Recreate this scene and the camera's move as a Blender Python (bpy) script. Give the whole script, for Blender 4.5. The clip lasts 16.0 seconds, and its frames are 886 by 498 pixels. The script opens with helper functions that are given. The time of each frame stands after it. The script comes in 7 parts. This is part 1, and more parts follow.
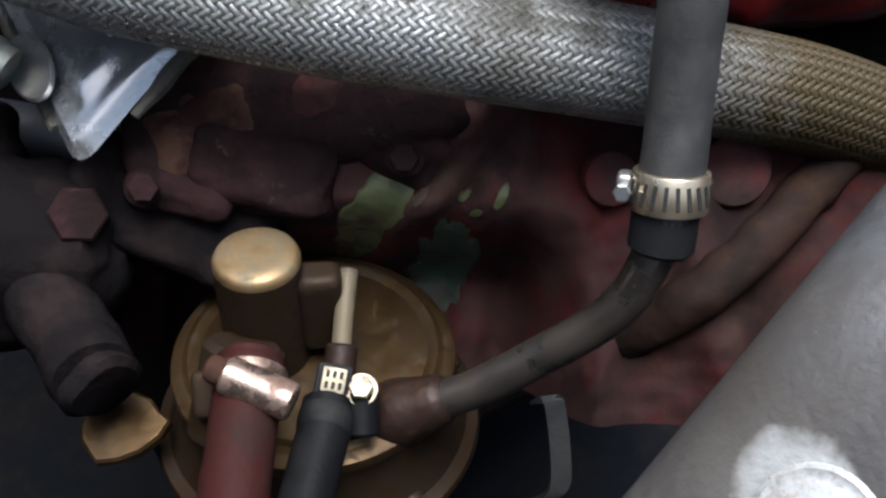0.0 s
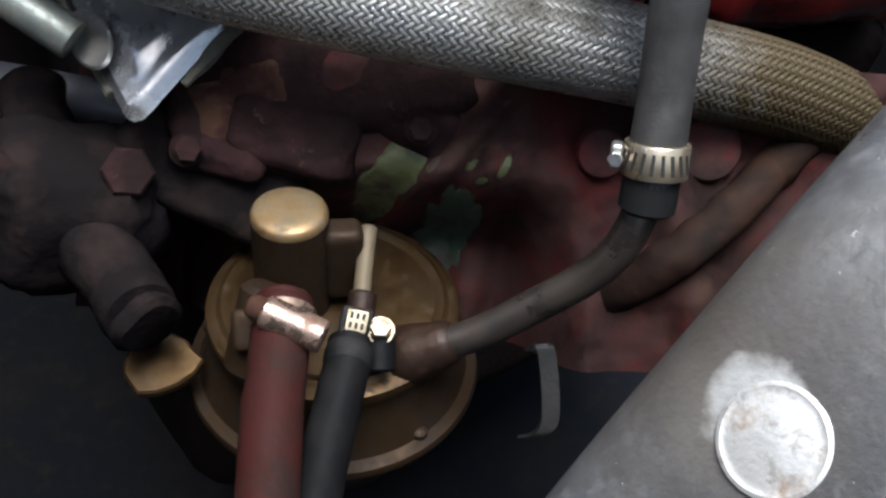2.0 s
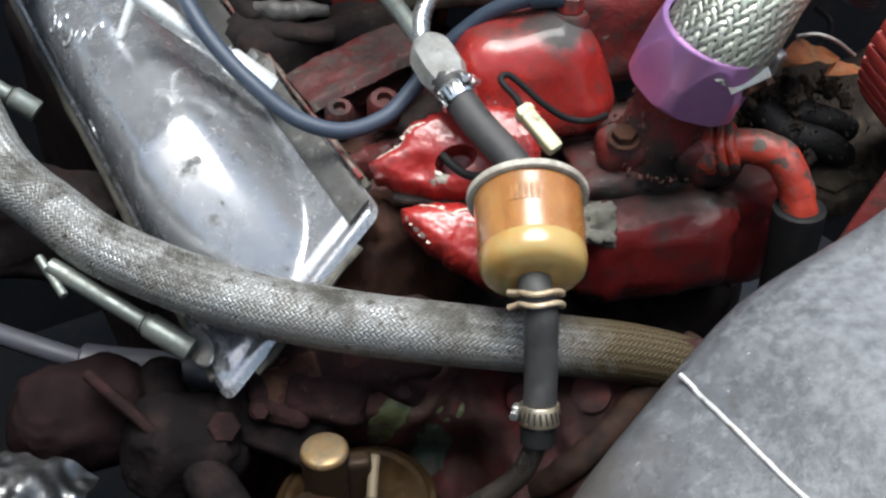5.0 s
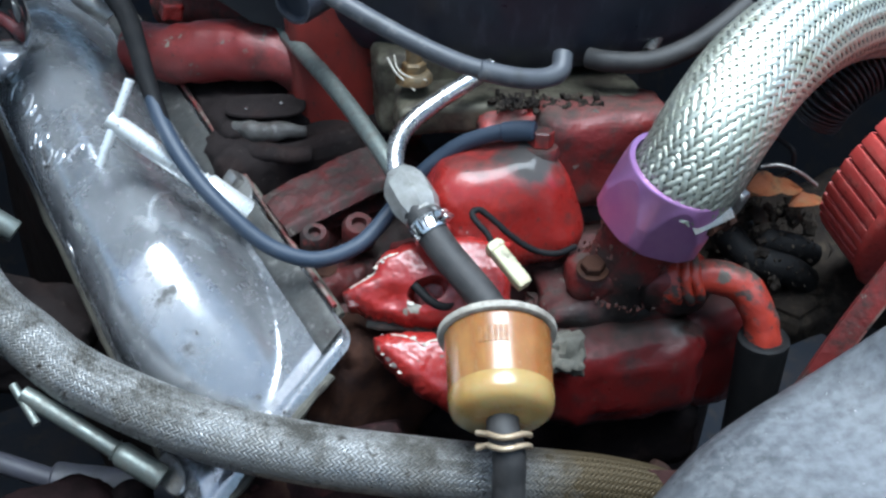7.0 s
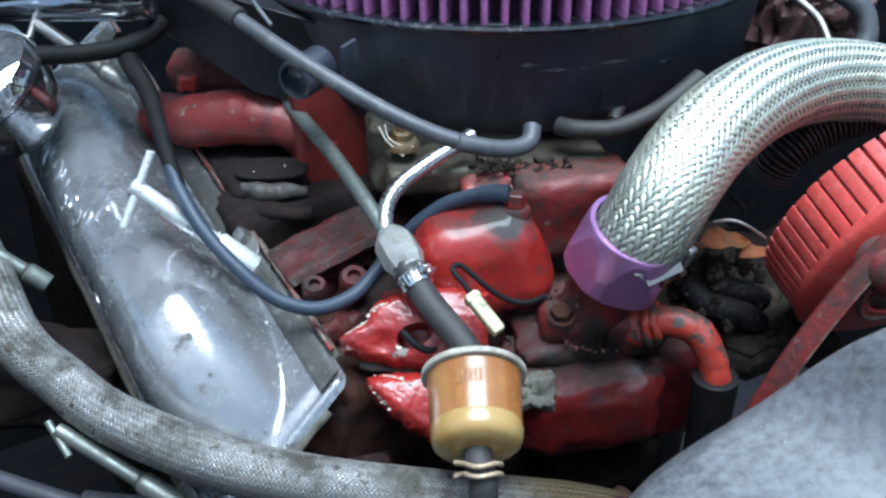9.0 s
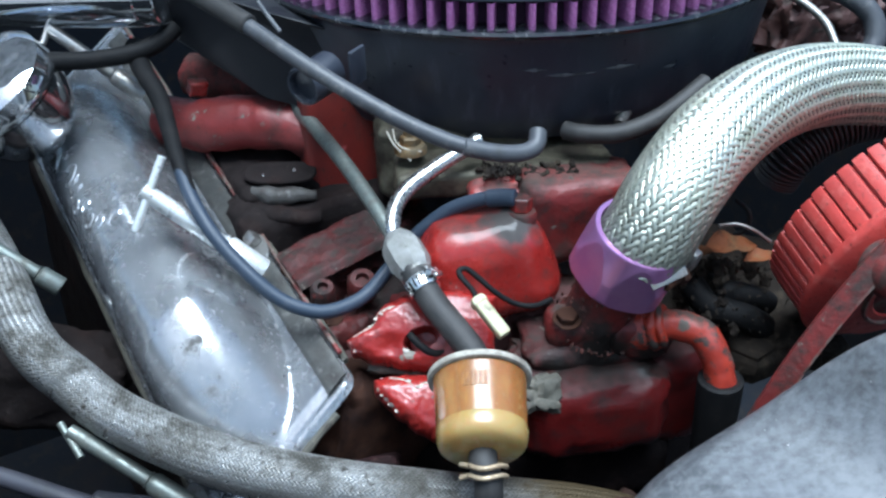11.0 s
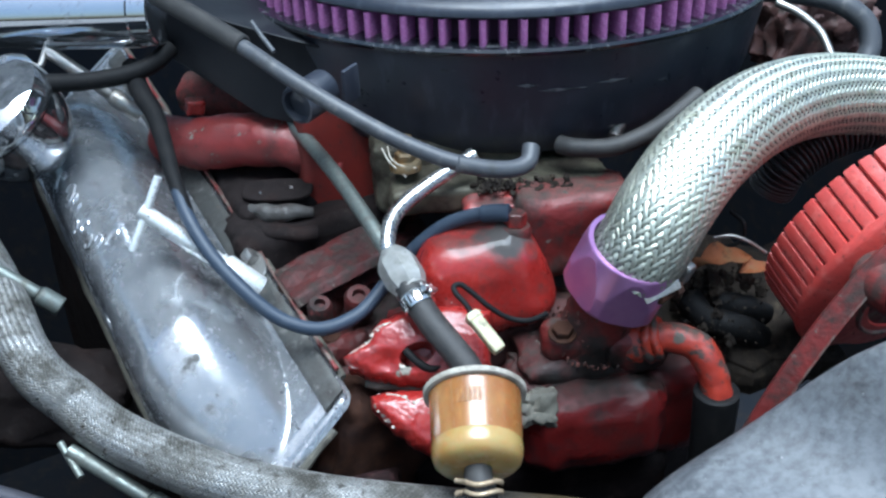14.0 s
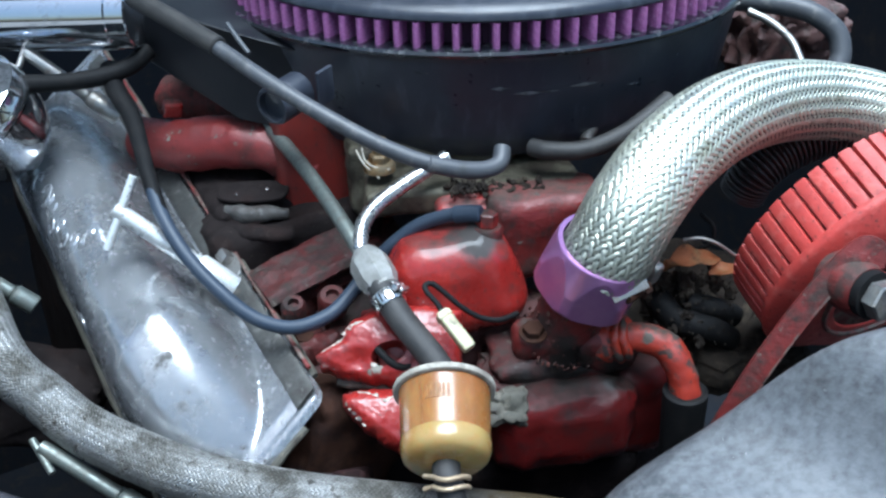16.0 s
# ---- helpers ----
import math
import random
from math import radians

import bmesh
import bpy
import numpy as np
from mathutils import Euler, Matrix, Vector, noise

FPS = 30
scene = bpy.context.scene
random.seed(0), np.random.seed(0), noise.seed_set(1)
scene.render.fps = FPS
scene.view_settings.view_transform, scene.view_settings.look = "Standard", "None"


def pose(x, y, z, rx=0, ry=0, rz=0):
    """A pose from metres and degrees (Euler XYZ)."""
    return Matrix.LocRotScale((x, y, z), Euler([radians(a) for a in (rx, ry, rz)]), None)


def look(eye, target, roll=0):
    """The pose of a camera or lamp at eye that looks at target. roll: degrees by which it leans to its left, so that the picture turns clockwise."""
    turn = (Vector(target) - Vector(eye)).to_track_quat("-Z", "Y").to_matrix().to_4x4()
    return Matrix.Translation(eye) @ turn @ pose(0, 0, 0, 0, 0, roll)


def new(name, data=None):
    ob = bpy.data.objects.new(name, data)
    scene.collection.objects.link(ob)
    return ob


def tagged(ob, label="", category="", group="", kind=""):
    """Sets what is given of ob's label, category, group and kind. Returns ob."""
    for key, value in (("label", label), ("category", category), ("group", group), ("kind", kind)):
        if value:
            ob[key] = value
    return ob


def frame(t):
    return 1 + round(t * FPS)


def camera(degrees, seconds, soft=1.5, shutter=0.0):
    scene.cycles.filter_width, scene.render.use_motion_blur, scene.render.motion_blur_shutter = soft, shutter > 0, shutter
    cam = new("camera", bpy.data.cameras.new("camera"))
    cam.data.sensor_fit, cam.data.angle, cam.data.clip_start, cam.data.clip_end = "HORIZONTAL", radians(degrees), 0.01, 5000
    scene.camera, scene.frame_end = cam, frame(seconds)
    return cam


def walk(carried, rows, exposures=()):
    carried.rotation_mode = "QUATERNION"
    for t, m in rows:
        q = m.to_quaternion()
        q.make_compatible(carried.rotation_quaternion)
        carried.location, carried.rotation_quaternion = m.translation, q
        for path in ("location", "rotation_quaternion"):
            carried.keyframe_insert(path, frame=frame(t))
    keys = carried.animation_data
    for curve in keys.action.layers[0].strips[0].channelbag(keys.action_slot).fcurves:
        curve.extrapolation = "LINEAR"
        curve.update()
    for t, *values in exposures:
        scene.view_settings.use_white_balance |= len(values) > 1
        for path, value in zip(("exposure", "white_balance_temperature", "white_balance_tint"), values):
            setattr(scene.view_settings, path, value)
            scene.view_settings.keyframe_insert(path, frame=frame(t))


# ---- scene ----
cam = camera(46.0, 16.0, soft=2.5)
PATH = [
    (0, pose(-0.0233, 0.1472, 0.2305, 47.343, -1.136, 1.711)),
    (0.5, pose(-0.0253, 0.1398, 0.2350, 47.823, -0.741, 2.007)),
    (1, pose(-0.0285, 0.1335, 0.2375, 47.501, -1.023, 2.206)),
    (1.5, pose(-0.0290, 0.1216, 0.2344, 47.091, -2.364, 1.665)),
    (2, pose(-0.0360, 0.1119, 0.2460, 47.442, -3.515, 1.195)),
    (2.5, pose(-0.0358, 0.1141, 0.2561, 48.131, -3.261, 1.079)),
    (3, pose(-0.0372, 0.1106, 0.2653, 49.767, -2.881, 0.881)),
    (3.5, pose(-0.0345, 0.0951, 0.2844, 51.548, -2.152, 0.813)),
    (4, pose(-0.0239, 0.0666, 0.3162, 53.156, -1.027, 1.173)),
    (4.5, pose(-0.0120, 0.0310, 0.3617, 54.139, 0.349, 1.635)),
    (5, pose(0.0000, 0.0000, 0.4000, 55.000, 1.000, 2.000)),
    (7.5, pose(0.0066, 0.0162, 0.4502, 58.102, -0.193, 1.320)),
    (8, pose(0.0157, -0.0146, 0.4704, 58.588, 0.255, 1.404)),
    (8.5, pose(0.0181, -0.0307, 0.4802, 59.096, 0.422, 1.519)),
    (11, pose(0.0232, -0.0384, 0.4882, 59.213, 0.869, 2.331)),
    (11.5, pose(0.0243, -0.0380, 0.4887, 59.073, 1.098, 2.305)),
    (12, pose(0.0262, -0.0405, 0.4873, 59.100, 1.203, 2.210)),
    (12.5, pose(0.0259, -0.0425, 0.4885, 59.321, 1.389, 2.417)),
    (13, pose(0.0289, -0.0433, 0.4910, 59.499, 1.778, 2.442)),
    (13.5, pose(0.0290, -0.0409, 0.4929, 59.453, 1.619, 2.360)),
    (14, pose(0.0320, -0.0380, 0.4948, 59.521, 1.794, 2.430)),
    (14.5, pose(0.0358, -0.0374, 0.4901, 59.505, 1.512, 1.924)),
    (15, pose(0.0353, -0.0398, 0.4904, 59.319, 1.604, 2.065)),
    (15.5, pose(0.0327, -0.0451, 0.4877, 60.095, 1.015, 2.365)),
    (16, pose(0.0419, -0.0478, 0.4894, 60.424, 1.235, 2.040)),
]
walk(cam, PATH, ((0.0, 1.20, 5850, 8), (3.0, 1.23, 6050, 8), (5.0, 1.09, 6050, 6), (7.5, 0.99, 5150, 1), (16.0, 1.01, 5150, 1)))

# ---- light ----
world = bpy.data.worlds.new("sky")
scene.world = world
world.use_nodes = True
wn = world.node_tree
sky = wn.nodes.new("ShaderNodeTexSky")
sky.sky_type = "NISHITA"
sky.sun_disc = False
sky.sun_elevation = radians(80)
sky.sun_rotation = radians(190)
sky.air_density = 1.6
sky.dust_density = 6.0
wn.links.new(sky.outputs["Color"], wn.nodes["Background"].inputs["Color"])
wn.nodes["Background"].inputs["Strength"].default_value = 0.085
sun = new("sun", bpy.data.lights.new("sun", "SUN"))
sun.data.energy, sun.data.angle, sun.data.color = 3.5, radians(42), (1.0, 0.98, 0.95)
sun.matrix_world = look((0.10, -0.18, 1.30), (0.0, 0.0, 0.0))

# ---- materials ----
def material(name, base, rough=0.5, metal=0.0, layers=(), bump=0.0, bump_scale=400.0, coat=0.0, rough_var=0.0, vary=0.0, sss=0.0, trans=0.0, spec=0.5, top_tint=()):
    """A principled surface; layers are (colour, scale, low, high, rough, metal) laid over it where noise passes from low to high."""
    m = bpy.data.materials.new(name)
    m.use_nodes = True
    nt = m.node_tree
    b = nt.nodes["Principled BSDF"]
    tc = nt.nodes.new("ShaderNodeTexCoord")

    def noise_node(scale, detail=6.0, w=0.6):
        n = nt.nodes.new("ShaderNodeTexNoise")
        if isinstance(scale, tuple):
            s = nt.nodes.new("ShaderNodeMapping")
            s.inputs["Scale"].default_value = scale
            nt.links.new(tc.outputs["Object"], s.inputs["Vector"])
            nt.links.new(s.outputs["Vector"], n.inputs["Vector"])
            scale = 1.0
        else:
            nt.links.new(tc.outputs["Object"], n.inputs["Vector"])
        n.inputs["Scale"].default_value, n.inputs["Detail"].default_value, n.inputs["Roughness"].default_value = scale, detail, w
        return n

    def mix(fac, a, c, kind="RGBA"):
        x = nt.nodes.new("ShaderNodeMix")
        x.data_type = kind
        ia, ib, o = (6, 7, 2) if kind == "RGBA" else (2, 3, 0)
        nt.links.new(fac, x.inputs[0])
        for s, v in ((ia, a), (ib, c)):
            if hasattr(v, "is_linked"):
                nt.links.new(v, x.inputs[s])
            else:
                x.inputs[s].default_value = (*v, 1.0) if kind == "RGBA" else v
        return x.outputs[o]

    def ramp(src, lo, hi):
        r = nt.nodes.new("ShaderNodeMapRange")
        r.inputs["From Min"].default_value, r.inputs["From Max"].default_value = lo, hi
        nt.links.new(src, r.inputs["Value"])
        return r.outputs["Result"]

    col, rgh, met = base, rough, metal
    if vary:
        f = ramp(noise_node(60.0, 4.0).outputs["Fac"], 0.3, 0.7)
        col = mix(f, tuple(c * (1 - vary) for c in base), tuple(min(1.0, c * (1 + vary)) for c in base))
    if rough_var:
        f = ramp(noise_node(140.0, 6.0).outputs["Fac"], 0.3, 0.7)
        rgh = mix(f, max(0.02, rough - rough_var), min(1.0, rough + rough_var), "FLOAT")
    for lc, sc, lo, hi, lr, lm in layers:
        f = ramp(noise_node(sc, 7.0, 0.65).outputs["Fac"], lo, hi)
        col, rgh, met = mix(f, col, lc), mix(f, rgh, lr, "FLOAT"), mix(f, met, lm, "FLOAT")
    if top_tint:
        # tint on faces that look up: settled oily dirt, and a paler tone on the pleats
        sc, lo, hi, tint = top_tint
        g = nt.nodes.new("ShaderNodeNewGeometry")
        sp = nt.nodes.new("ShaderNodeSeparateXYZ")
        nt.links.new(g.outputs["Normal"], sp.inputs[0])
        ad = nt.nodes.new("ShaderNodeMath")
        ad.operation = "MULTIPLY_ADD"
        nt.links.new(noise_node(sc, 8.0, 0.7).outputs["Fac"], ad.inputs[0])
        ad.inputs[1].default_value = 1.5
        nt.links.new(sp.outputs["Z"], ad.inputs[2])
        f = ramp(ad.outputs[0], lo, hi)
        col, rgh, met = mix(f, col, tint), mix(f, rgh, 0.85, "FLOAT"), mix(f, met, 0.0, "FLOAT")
    for v, key in ((col, "Base Color"), (rgh, "Roughness"), (met, "Metallic")):
        if hasattr(v, "is_linked"):
            nt.links.new(v, b.inputs[key])
        else:
            b.inputs[key].default_value = (*v, 1.0) if key == "Base Color" else v
    if bump:
        bn = nt.nodes.new("ShaderNodeBump")
        bn.inputs["Strength"].default_value, bn.inputs["Distance"].default_value = bump, 0.001
        nt.links.new(noise_node(bump_scale, 5.0).outputs["Fac"], bn.inputs["Height"])
        nt.links.new(bn.outputs["Normal"], b.inputs["Normal"])
    b.inputs["Coat Weight"].default_value = coat
    b.inputs["Specular IOR Level"].default_value = spec
    b.inputs["Coat Roughness"].default_value = 0.12
    if sss:
        b.inputs["Subsurface Weight"].default_value, b.inputs["Subsurface Scale"].default_value = sss, 0.004
    b.inputs["Transmission Weight"].default_value = trans
    return m


GRIME = (0.030, 0.023, 0.019)
M = {}
M["chrome"] = material("chrome", (0.66, 0.67, 0.69), 0.18, 0.80, (((0.60, 0.605, 0.615), 18, 0.38, 0.70, 0.24, 0.60), ((0.44, 0.44, 0.45), 60, 0.52, 0.78, 0.38, 0.42), ((0.13, 0.125, 0.12), 46, 0.585, 0.68, 0.5, 0.35), ((0.055, 0.048, 0.044), 170, 0.62, 0.69, 0.6, 0.2), ((0.15, 0.10, 0.06), 30, 0.66, 0.76, 0.5, 0.4)), bump=0.05, bump_scale=22, rough_var=0.06)
M["mirror_chrome"] = material("clean_chrome", (0.60, 0.62, 0.65), 0.05, 0.97, (((0.22, 0.22, 0.23), 55, 0.56, 0.72, 0.4, 0.6),), bump=0.02, bump_scale=20)
M["black_matt"] = material("black_satin_sheet", (0.0080, 0.0090, 0.0125), 0.5, 0.0, (((0.016, 0.0175, 0.021), 40, 0.46, 0.70, 0.6, 0.0), ((0.12, 0.125, 0.13), 230, 0.73, 0.78, 0.7, 0.0)), bump=0.1, bump_scale=90, spec=0.3)
M["bright"] = material("bright_steel", (0.72, 0.73, 0.72), 0.22, 1.0, (((0.25, 0.24, 0.22), 150, 0.55, 0.75, 0.5, 0.8),), rough_var=0.08)
M["steel"] = material("dull_steel", (0.36, 0.35, 0.33), 0.38, 0.9, (((0.14, 0.12, 0.10), 130, 0.48, 0.70, 0.6, 0.4),), bump=0.15, rough_var=0.1)
M["zinc"] = material("plated_pipe", (0.50, 0.50, 0.49), 0.26, 0.95, (((0.22, 0.21, 0.19), 120, 0.52, 0.74, 0.45, 0.7), ((0.10, 0.08, 0.06), 260, 0.62, 0.72, 0.6, 0.3)), rough_var=0.08)
M["bright_zinc"] = material("bright_zinc_plate", (0.82, 0.83, 0.82), 0.30, 0.55, (((0.45, 0.44, 0.41), 140, 0.56, 0.74, 0.45, 0.5), ((0.14, 0.11, 0.08), 260, 0.64, 0.73, 0.6, 0.3)), rough_var=0.08)
M["joint_grey"] = material("dull_zinc_casting", (0.33, 0.33, 0.315), 0.45, 0.55, (((0.20, 0.195, 0.18), 60, 0.44, 0.66, 0.55, 0.4), ((0.10, 0.09, 0.075), 150, 0.56, 0.70, 0.7, 0.1)), bump=0.25, bump_scale=260, rough_var=0.1)
M["line"] = material("zinc_fuel_line", (0.17, 0.19, 0.175), 0.42, 0.7, (((0.10, 0.10, 0.085), 160, 0.45, 0.68, 0.6, 0.3),), bump=0.1, rough_var=0.1)
M["pipe"] = material("sooty_pipe", (0.1275, 0.1105, 0.09778), 0.26, 0.92, (((0.0595, 0.0442, 0.034), 60, 0.38, 0.72, 0.45, 0.6),), bump=0.1, bump_scale=500, rough_var=0.08, spec=0.4)
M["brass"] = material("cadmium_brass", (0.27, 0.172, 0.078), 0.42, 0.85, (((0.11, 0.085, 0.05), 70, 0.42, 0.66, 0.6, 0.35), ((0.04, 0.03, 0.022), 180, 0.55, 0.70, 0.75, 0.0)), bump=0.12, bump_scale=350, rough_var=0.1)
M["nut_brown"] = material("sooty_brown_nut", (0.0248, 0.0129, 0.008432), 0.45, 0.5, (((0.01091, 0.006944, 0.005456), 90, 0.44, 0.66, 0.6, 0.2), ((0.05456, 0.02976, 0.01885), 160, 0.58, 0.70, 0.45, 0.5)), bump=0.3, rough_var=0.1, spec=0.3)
# brasses toned down for the shade on a pump deep in the bay
M["brass_shaded"] = material("shaded_brass", (0.02835, 0.01755, 0.0096), 0.48, 0.5, (((0.01575, 0.01013, 0.0072), 90, 0.42, 0.64, 0.7, 0.1),), bump=0.2, rough_var=0.1, spec=0.12)
M["brass_plate"] = material("shaded_brass_plate", (0.05897, 0.03477, 0.01472), 0.38, 0.78, (((0.0283, 0.01779, 0.009108), 45, 0.45, 0.62, 0.5, 0.5), ((0.1226, 0.07481, 0.03504), 24, 0.54, 0.68, 0.36, 0.85), ((0.01416, 0.009295, 0.006306), 150, 0.56, 0.70, 0.75, 0.0)), bump=0.2, bump_scale=260, rough_var=0.1, spec=0.3)
M["post"] = material("tan_post", (0.108, 0.0864, 0.056), 0.6, 0.2, (((0.048, 0.0368, 0.0256), 120, 0.5, 0.66, 0.7, 0.0),), bump=0.15, spec=0.2)
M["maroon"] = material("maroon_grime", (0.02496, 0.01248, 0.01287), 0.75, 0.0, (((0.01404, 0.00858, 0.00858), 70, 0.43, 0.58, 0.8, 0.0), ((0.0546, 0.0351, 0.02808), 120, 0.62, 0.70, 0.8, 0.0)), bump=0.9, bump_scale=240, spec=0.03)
M["tan_iron"] = material("tan_crusted_iron", (0.04752, 0.02592, 0.018), 0.8, 0.0, (((0.0288, 0.01368, 0.01224), 60, 0.45, 0.58, 0.8, 0.0), ((0.0864, 0.0504, 0.0324), 130, 0.57, 0.70, 0.85, 0.0)), bump=0.9, bump_scale=220, spec=0.02)
M["copper"] = material("copper_clamp", (0.34, 0.25, 0.20), 0.28, 0.9, (((0.12, 0.07, 0.05), 140, 0.46, 0.62, 0.6, 0.4),), rough_var=0.1, bump=0.1)
M["clamp"] = material("clamp_band", (0.56, 0.47, 0.34), 0.30, 0.9, (((0.25, 0.2, 0.15), 200, 0.55, 0.75, 0.5, 0.6),), rough_var=0.08)
M["clamp_dull"] = material("tan_clip", (0.30, 0.25, 0.17), 0.45, 0.6, (((0.12, 0.09, 0.06), 200, 0.5, 0.66, 0.6, 0.3),))
M["spring"] = material("spring_wire", (0.42, 0.33, 0.22), 0.42, 0.5, (((0.18, 0.12, 0.07), 140, 0.50, 0.72, 0.6, 0.2),), rough_var=0.1)
M["hole"] = material("slot_dark", (0.012, 0.011, 0.010), 0.8)
M["rubber"] = material("black_rubber", (0.020, 0.019, 0.0185), 0.62, 0.0, (((0.040, 0.037, 0.035), 120, 0.45, 0.75, 0.75, 0.0),), bump=0.2, bump_scale=900, vary=0.2)
M["rubber_dark"] = material("dark_rubber", (0.009, 0.009, 0.0095), 0.6, 0.0, (((0.019, 0.0175, 0.017), 120, 0.5, 0.75, 0.75, 0.0),), bump=0.2, bump_scale=900, spec=0.12)
M["tube_plastic"] = material("black_tube_plastic", (0.024, 0.025, 0.027), 0.36, 0.0, (((0.06, 0.06, 0.06), 160, 0.54, 0.74, 0.6, 0.0),), spec=0.5)
# darker copy of the black rubber, for the shade round the pump
M["hose_shaded"] = material("shaded_black_hose", (0.004125, 0.004125, 0.00465), 0.5, 0.0, (((0.00825, 0.007875, 0.007875), 90, 0.48, 0.72, 0.7, 0.0),), bump=0.2, bump_scale=700, spec=0.10)
M["wire_blue"] = material("blue_grey_cable", (0.030, 0.042, 0.064), 0.5, 0.0, (((0.05, 0.06, 0.075), 160, 0.55, 0.8, 0.7, 0.0),), bump=0.08, bump_scale=700, spec=0.4)
M["boot"] = material("grey_boot", (0.06, 0.06, 0.075), 0.45, 0.0, (((0.05, 0.05, 0.055), 90, 0.45, 0.7, 0.6, 0.0),), bump=0.08)
M["vac"] = material("grey_vacuum_hose", (0.055, 0.058, 0.066), 0.48, 0.0, (((0.17, 0.165, 0.155), 110, 0.55, 0.80, 0.7, 0.0), ((0.03, 0.03, 0.03), 60, 0.55, 0.7, 0.6, 0.0)), bump=0.1, bump_scale=600)
M["red_hose"] = material("red_hose", (0.02521, 0.00625, 0.005312), 0.65, 0.0, (((0.0126, 0.008336, 0.00664), 32, 0.44, 0.62, 0.7, 0.0), ((0.03438, 0.01354, 0.01062), 200, 0.58, 0.76, 0.7, 0.0)), bump=0.3, spec=0.1)
M["red"] = material("red_engine_paint", (0.27, 0.019, 0.015), 0.24, 0.0, (((0.20, 0.011, 0.009), 26, 0.40, 0.70, 0.34, 0.0), ((0.10, 0.016, 0.014), 90, 0.52, 0.76, 0.5, 0.0), (GRIME, 300, 0.60, 0.72, 0.8, 0.0), ((0.20, 0.19, 0.15), 70, 0.70, 0.71, 0.6, 0.1), (GRIME, 26, 0.56, 0.72, 0.7, 0.0)), bump=0.35, bump_scale=190, coat=0.35, rough_var=0.08, top_tint=(40, 1.50, 1.95, (0.040, 0.026, 0.020)))
# grimy red paint, darkened for the shade over the water pump
M["red_shaded"] = material("shaded_oily_red_paint", (0.075, 0.0060, 0.0062), 0.30, 0.0, (((0.038, 0.006, 0.006), 22, 0.40, 0.66, 0.38, 0.0), ((0.018, 0.009, 0.009), 60, 0.50, 0.74, 0.5, 0.0), (GRIME, 300, 0.60, 0.72, 0.7, 0.0)), bump=0.45, bump_scale=190, rough_var=0.10, spec=0.2, top_tint=(60, 1.30, 1.85, (0.022, 0.014, 0.012)))
M["red_flake"] = material("flaking_red_paint", (0.225, 0.018, 0.015), 0.30, 0.0, (((0.16, 0.013, 0.011), 28, 0.42, 0.66, 0.42, 0.0), ((0.06, 0.016, 0.013), 80, 0.50, 0.68, 0.6, 0.0), ((0.30, 0.27, 0.22), 60, 0.675, 0.685, 0.7, 0.1), ((0.13, 0.13, 0.10), 60, 0.685, 0.70, 0.65, 0.2), (GRIME, 28, 0.50, 0.66, 0.75, 0.0), ((0.07, 0.058, 0.048), 300, 0.60, 0.72, 0.8, 0.0)), bump=0.8, bump_scale=170, rough_var=0.1, coat=0.15, top_tint=(60, 1.50, 1.95, (0.045, 0.034, 0.028)))
M["bracket_paint"] = material("flaking_bracket_paint", (0.265, 0.018, 0.015), 0.27, 0.0, (((0.21, 0.013, 0.011), 28, 0.42, 0.68, 0.38, 0.0), ((0.08, 0.014, 0.012), 85, 0.52, 0.80, 0.6, 0.0), (GRIME, 320, 0.62, 0.74, 0.8, 0.0), ((0.36, 0.32, 0.27), 56, 0.675, 0.682, 0.7, 0.1), ((0.12, 0.12, 0.095), 56, 0.685, 0.70, 0.65, 0.2), (GRIME, 34, 0.56, 0.80, 0.75, 0.0)), bump=0.5, bump_scale=170, rough_var=0.1, coat=0.3)
M["deck_paint"] = material("grimy_head_paint", (0.066, 0.013, 0.012), 0.5, 0.0, (((0.022, 0.015, 0.014), 28, 0.42, 0.60, 0.8, 0.0), ((0.13, 0.018, 0.015), 46, 0.58, 0.68, 0.45, 0.0), (GRIME, 110, 0.48, 0.64, 0.8, 0.0), ((0.12, 0.105, 0.088), 200, 0.62, 0.70, 0.8, 0.0)), bump=0.9, bump_scale=200, rough_var=0.1, spec=0.3)
M["pale_edge"] = material("pale_torn_paint", (0.42, 0.38, 0.32), 0.6, 0.0, (((0.20, 0.17, 0.14), 160, 0.50, 0.70, 0.7, 0.0), ((0.16, 0.03, 0.025), 240, 0.58, 0.70, 0.6, 0.0)))
M["rim_steel"] = material("dirty_rim_steel", (0.085, 0.085, 0.080), 0.48, 0.6, (((0.035, 0.031, 0.028), 60, 0.44, 0.66, 0.7, 0.2), ((0.16, 0.155, 0.145), 140, 0.56, 0.72, 0.5, 0.5), ((0.09, 0.05, 0.03), 90, 0.62, 0.72, 0.8, 0.0)), bump=0.3, rough_var=0.1)
M["dark_steel"] = material("dark_bare_steel", (0.02475, 0.02475, 0.0253), 0.4, 0.6, (((0.01375, 0.0121, 0.011), 90, 0.45, 0.68, 0.6, 0.3),), bump=0.2)
M["red_smooth"] = material("smooth_dark_red_paint", (0.150, 0.018, 0.013), 0.45, 0.0, (((0.085, 0.013, 0.011), 22, 0.40, 0.70, 0.5, 0.0), ((0.050, 0.022, 0.017), (60, 60, 14), 0.50, 0.72, 0.7, 0.0), (GRIME, 110, 0.58, 0.72, 0.8, 0.0), ((0.16, 0.14, 0.11), 150, 0.68, 0.72, 0.7, 0.0)), bump=0.3, bump_scale=240, rough_var=0.08, spec=0.3)
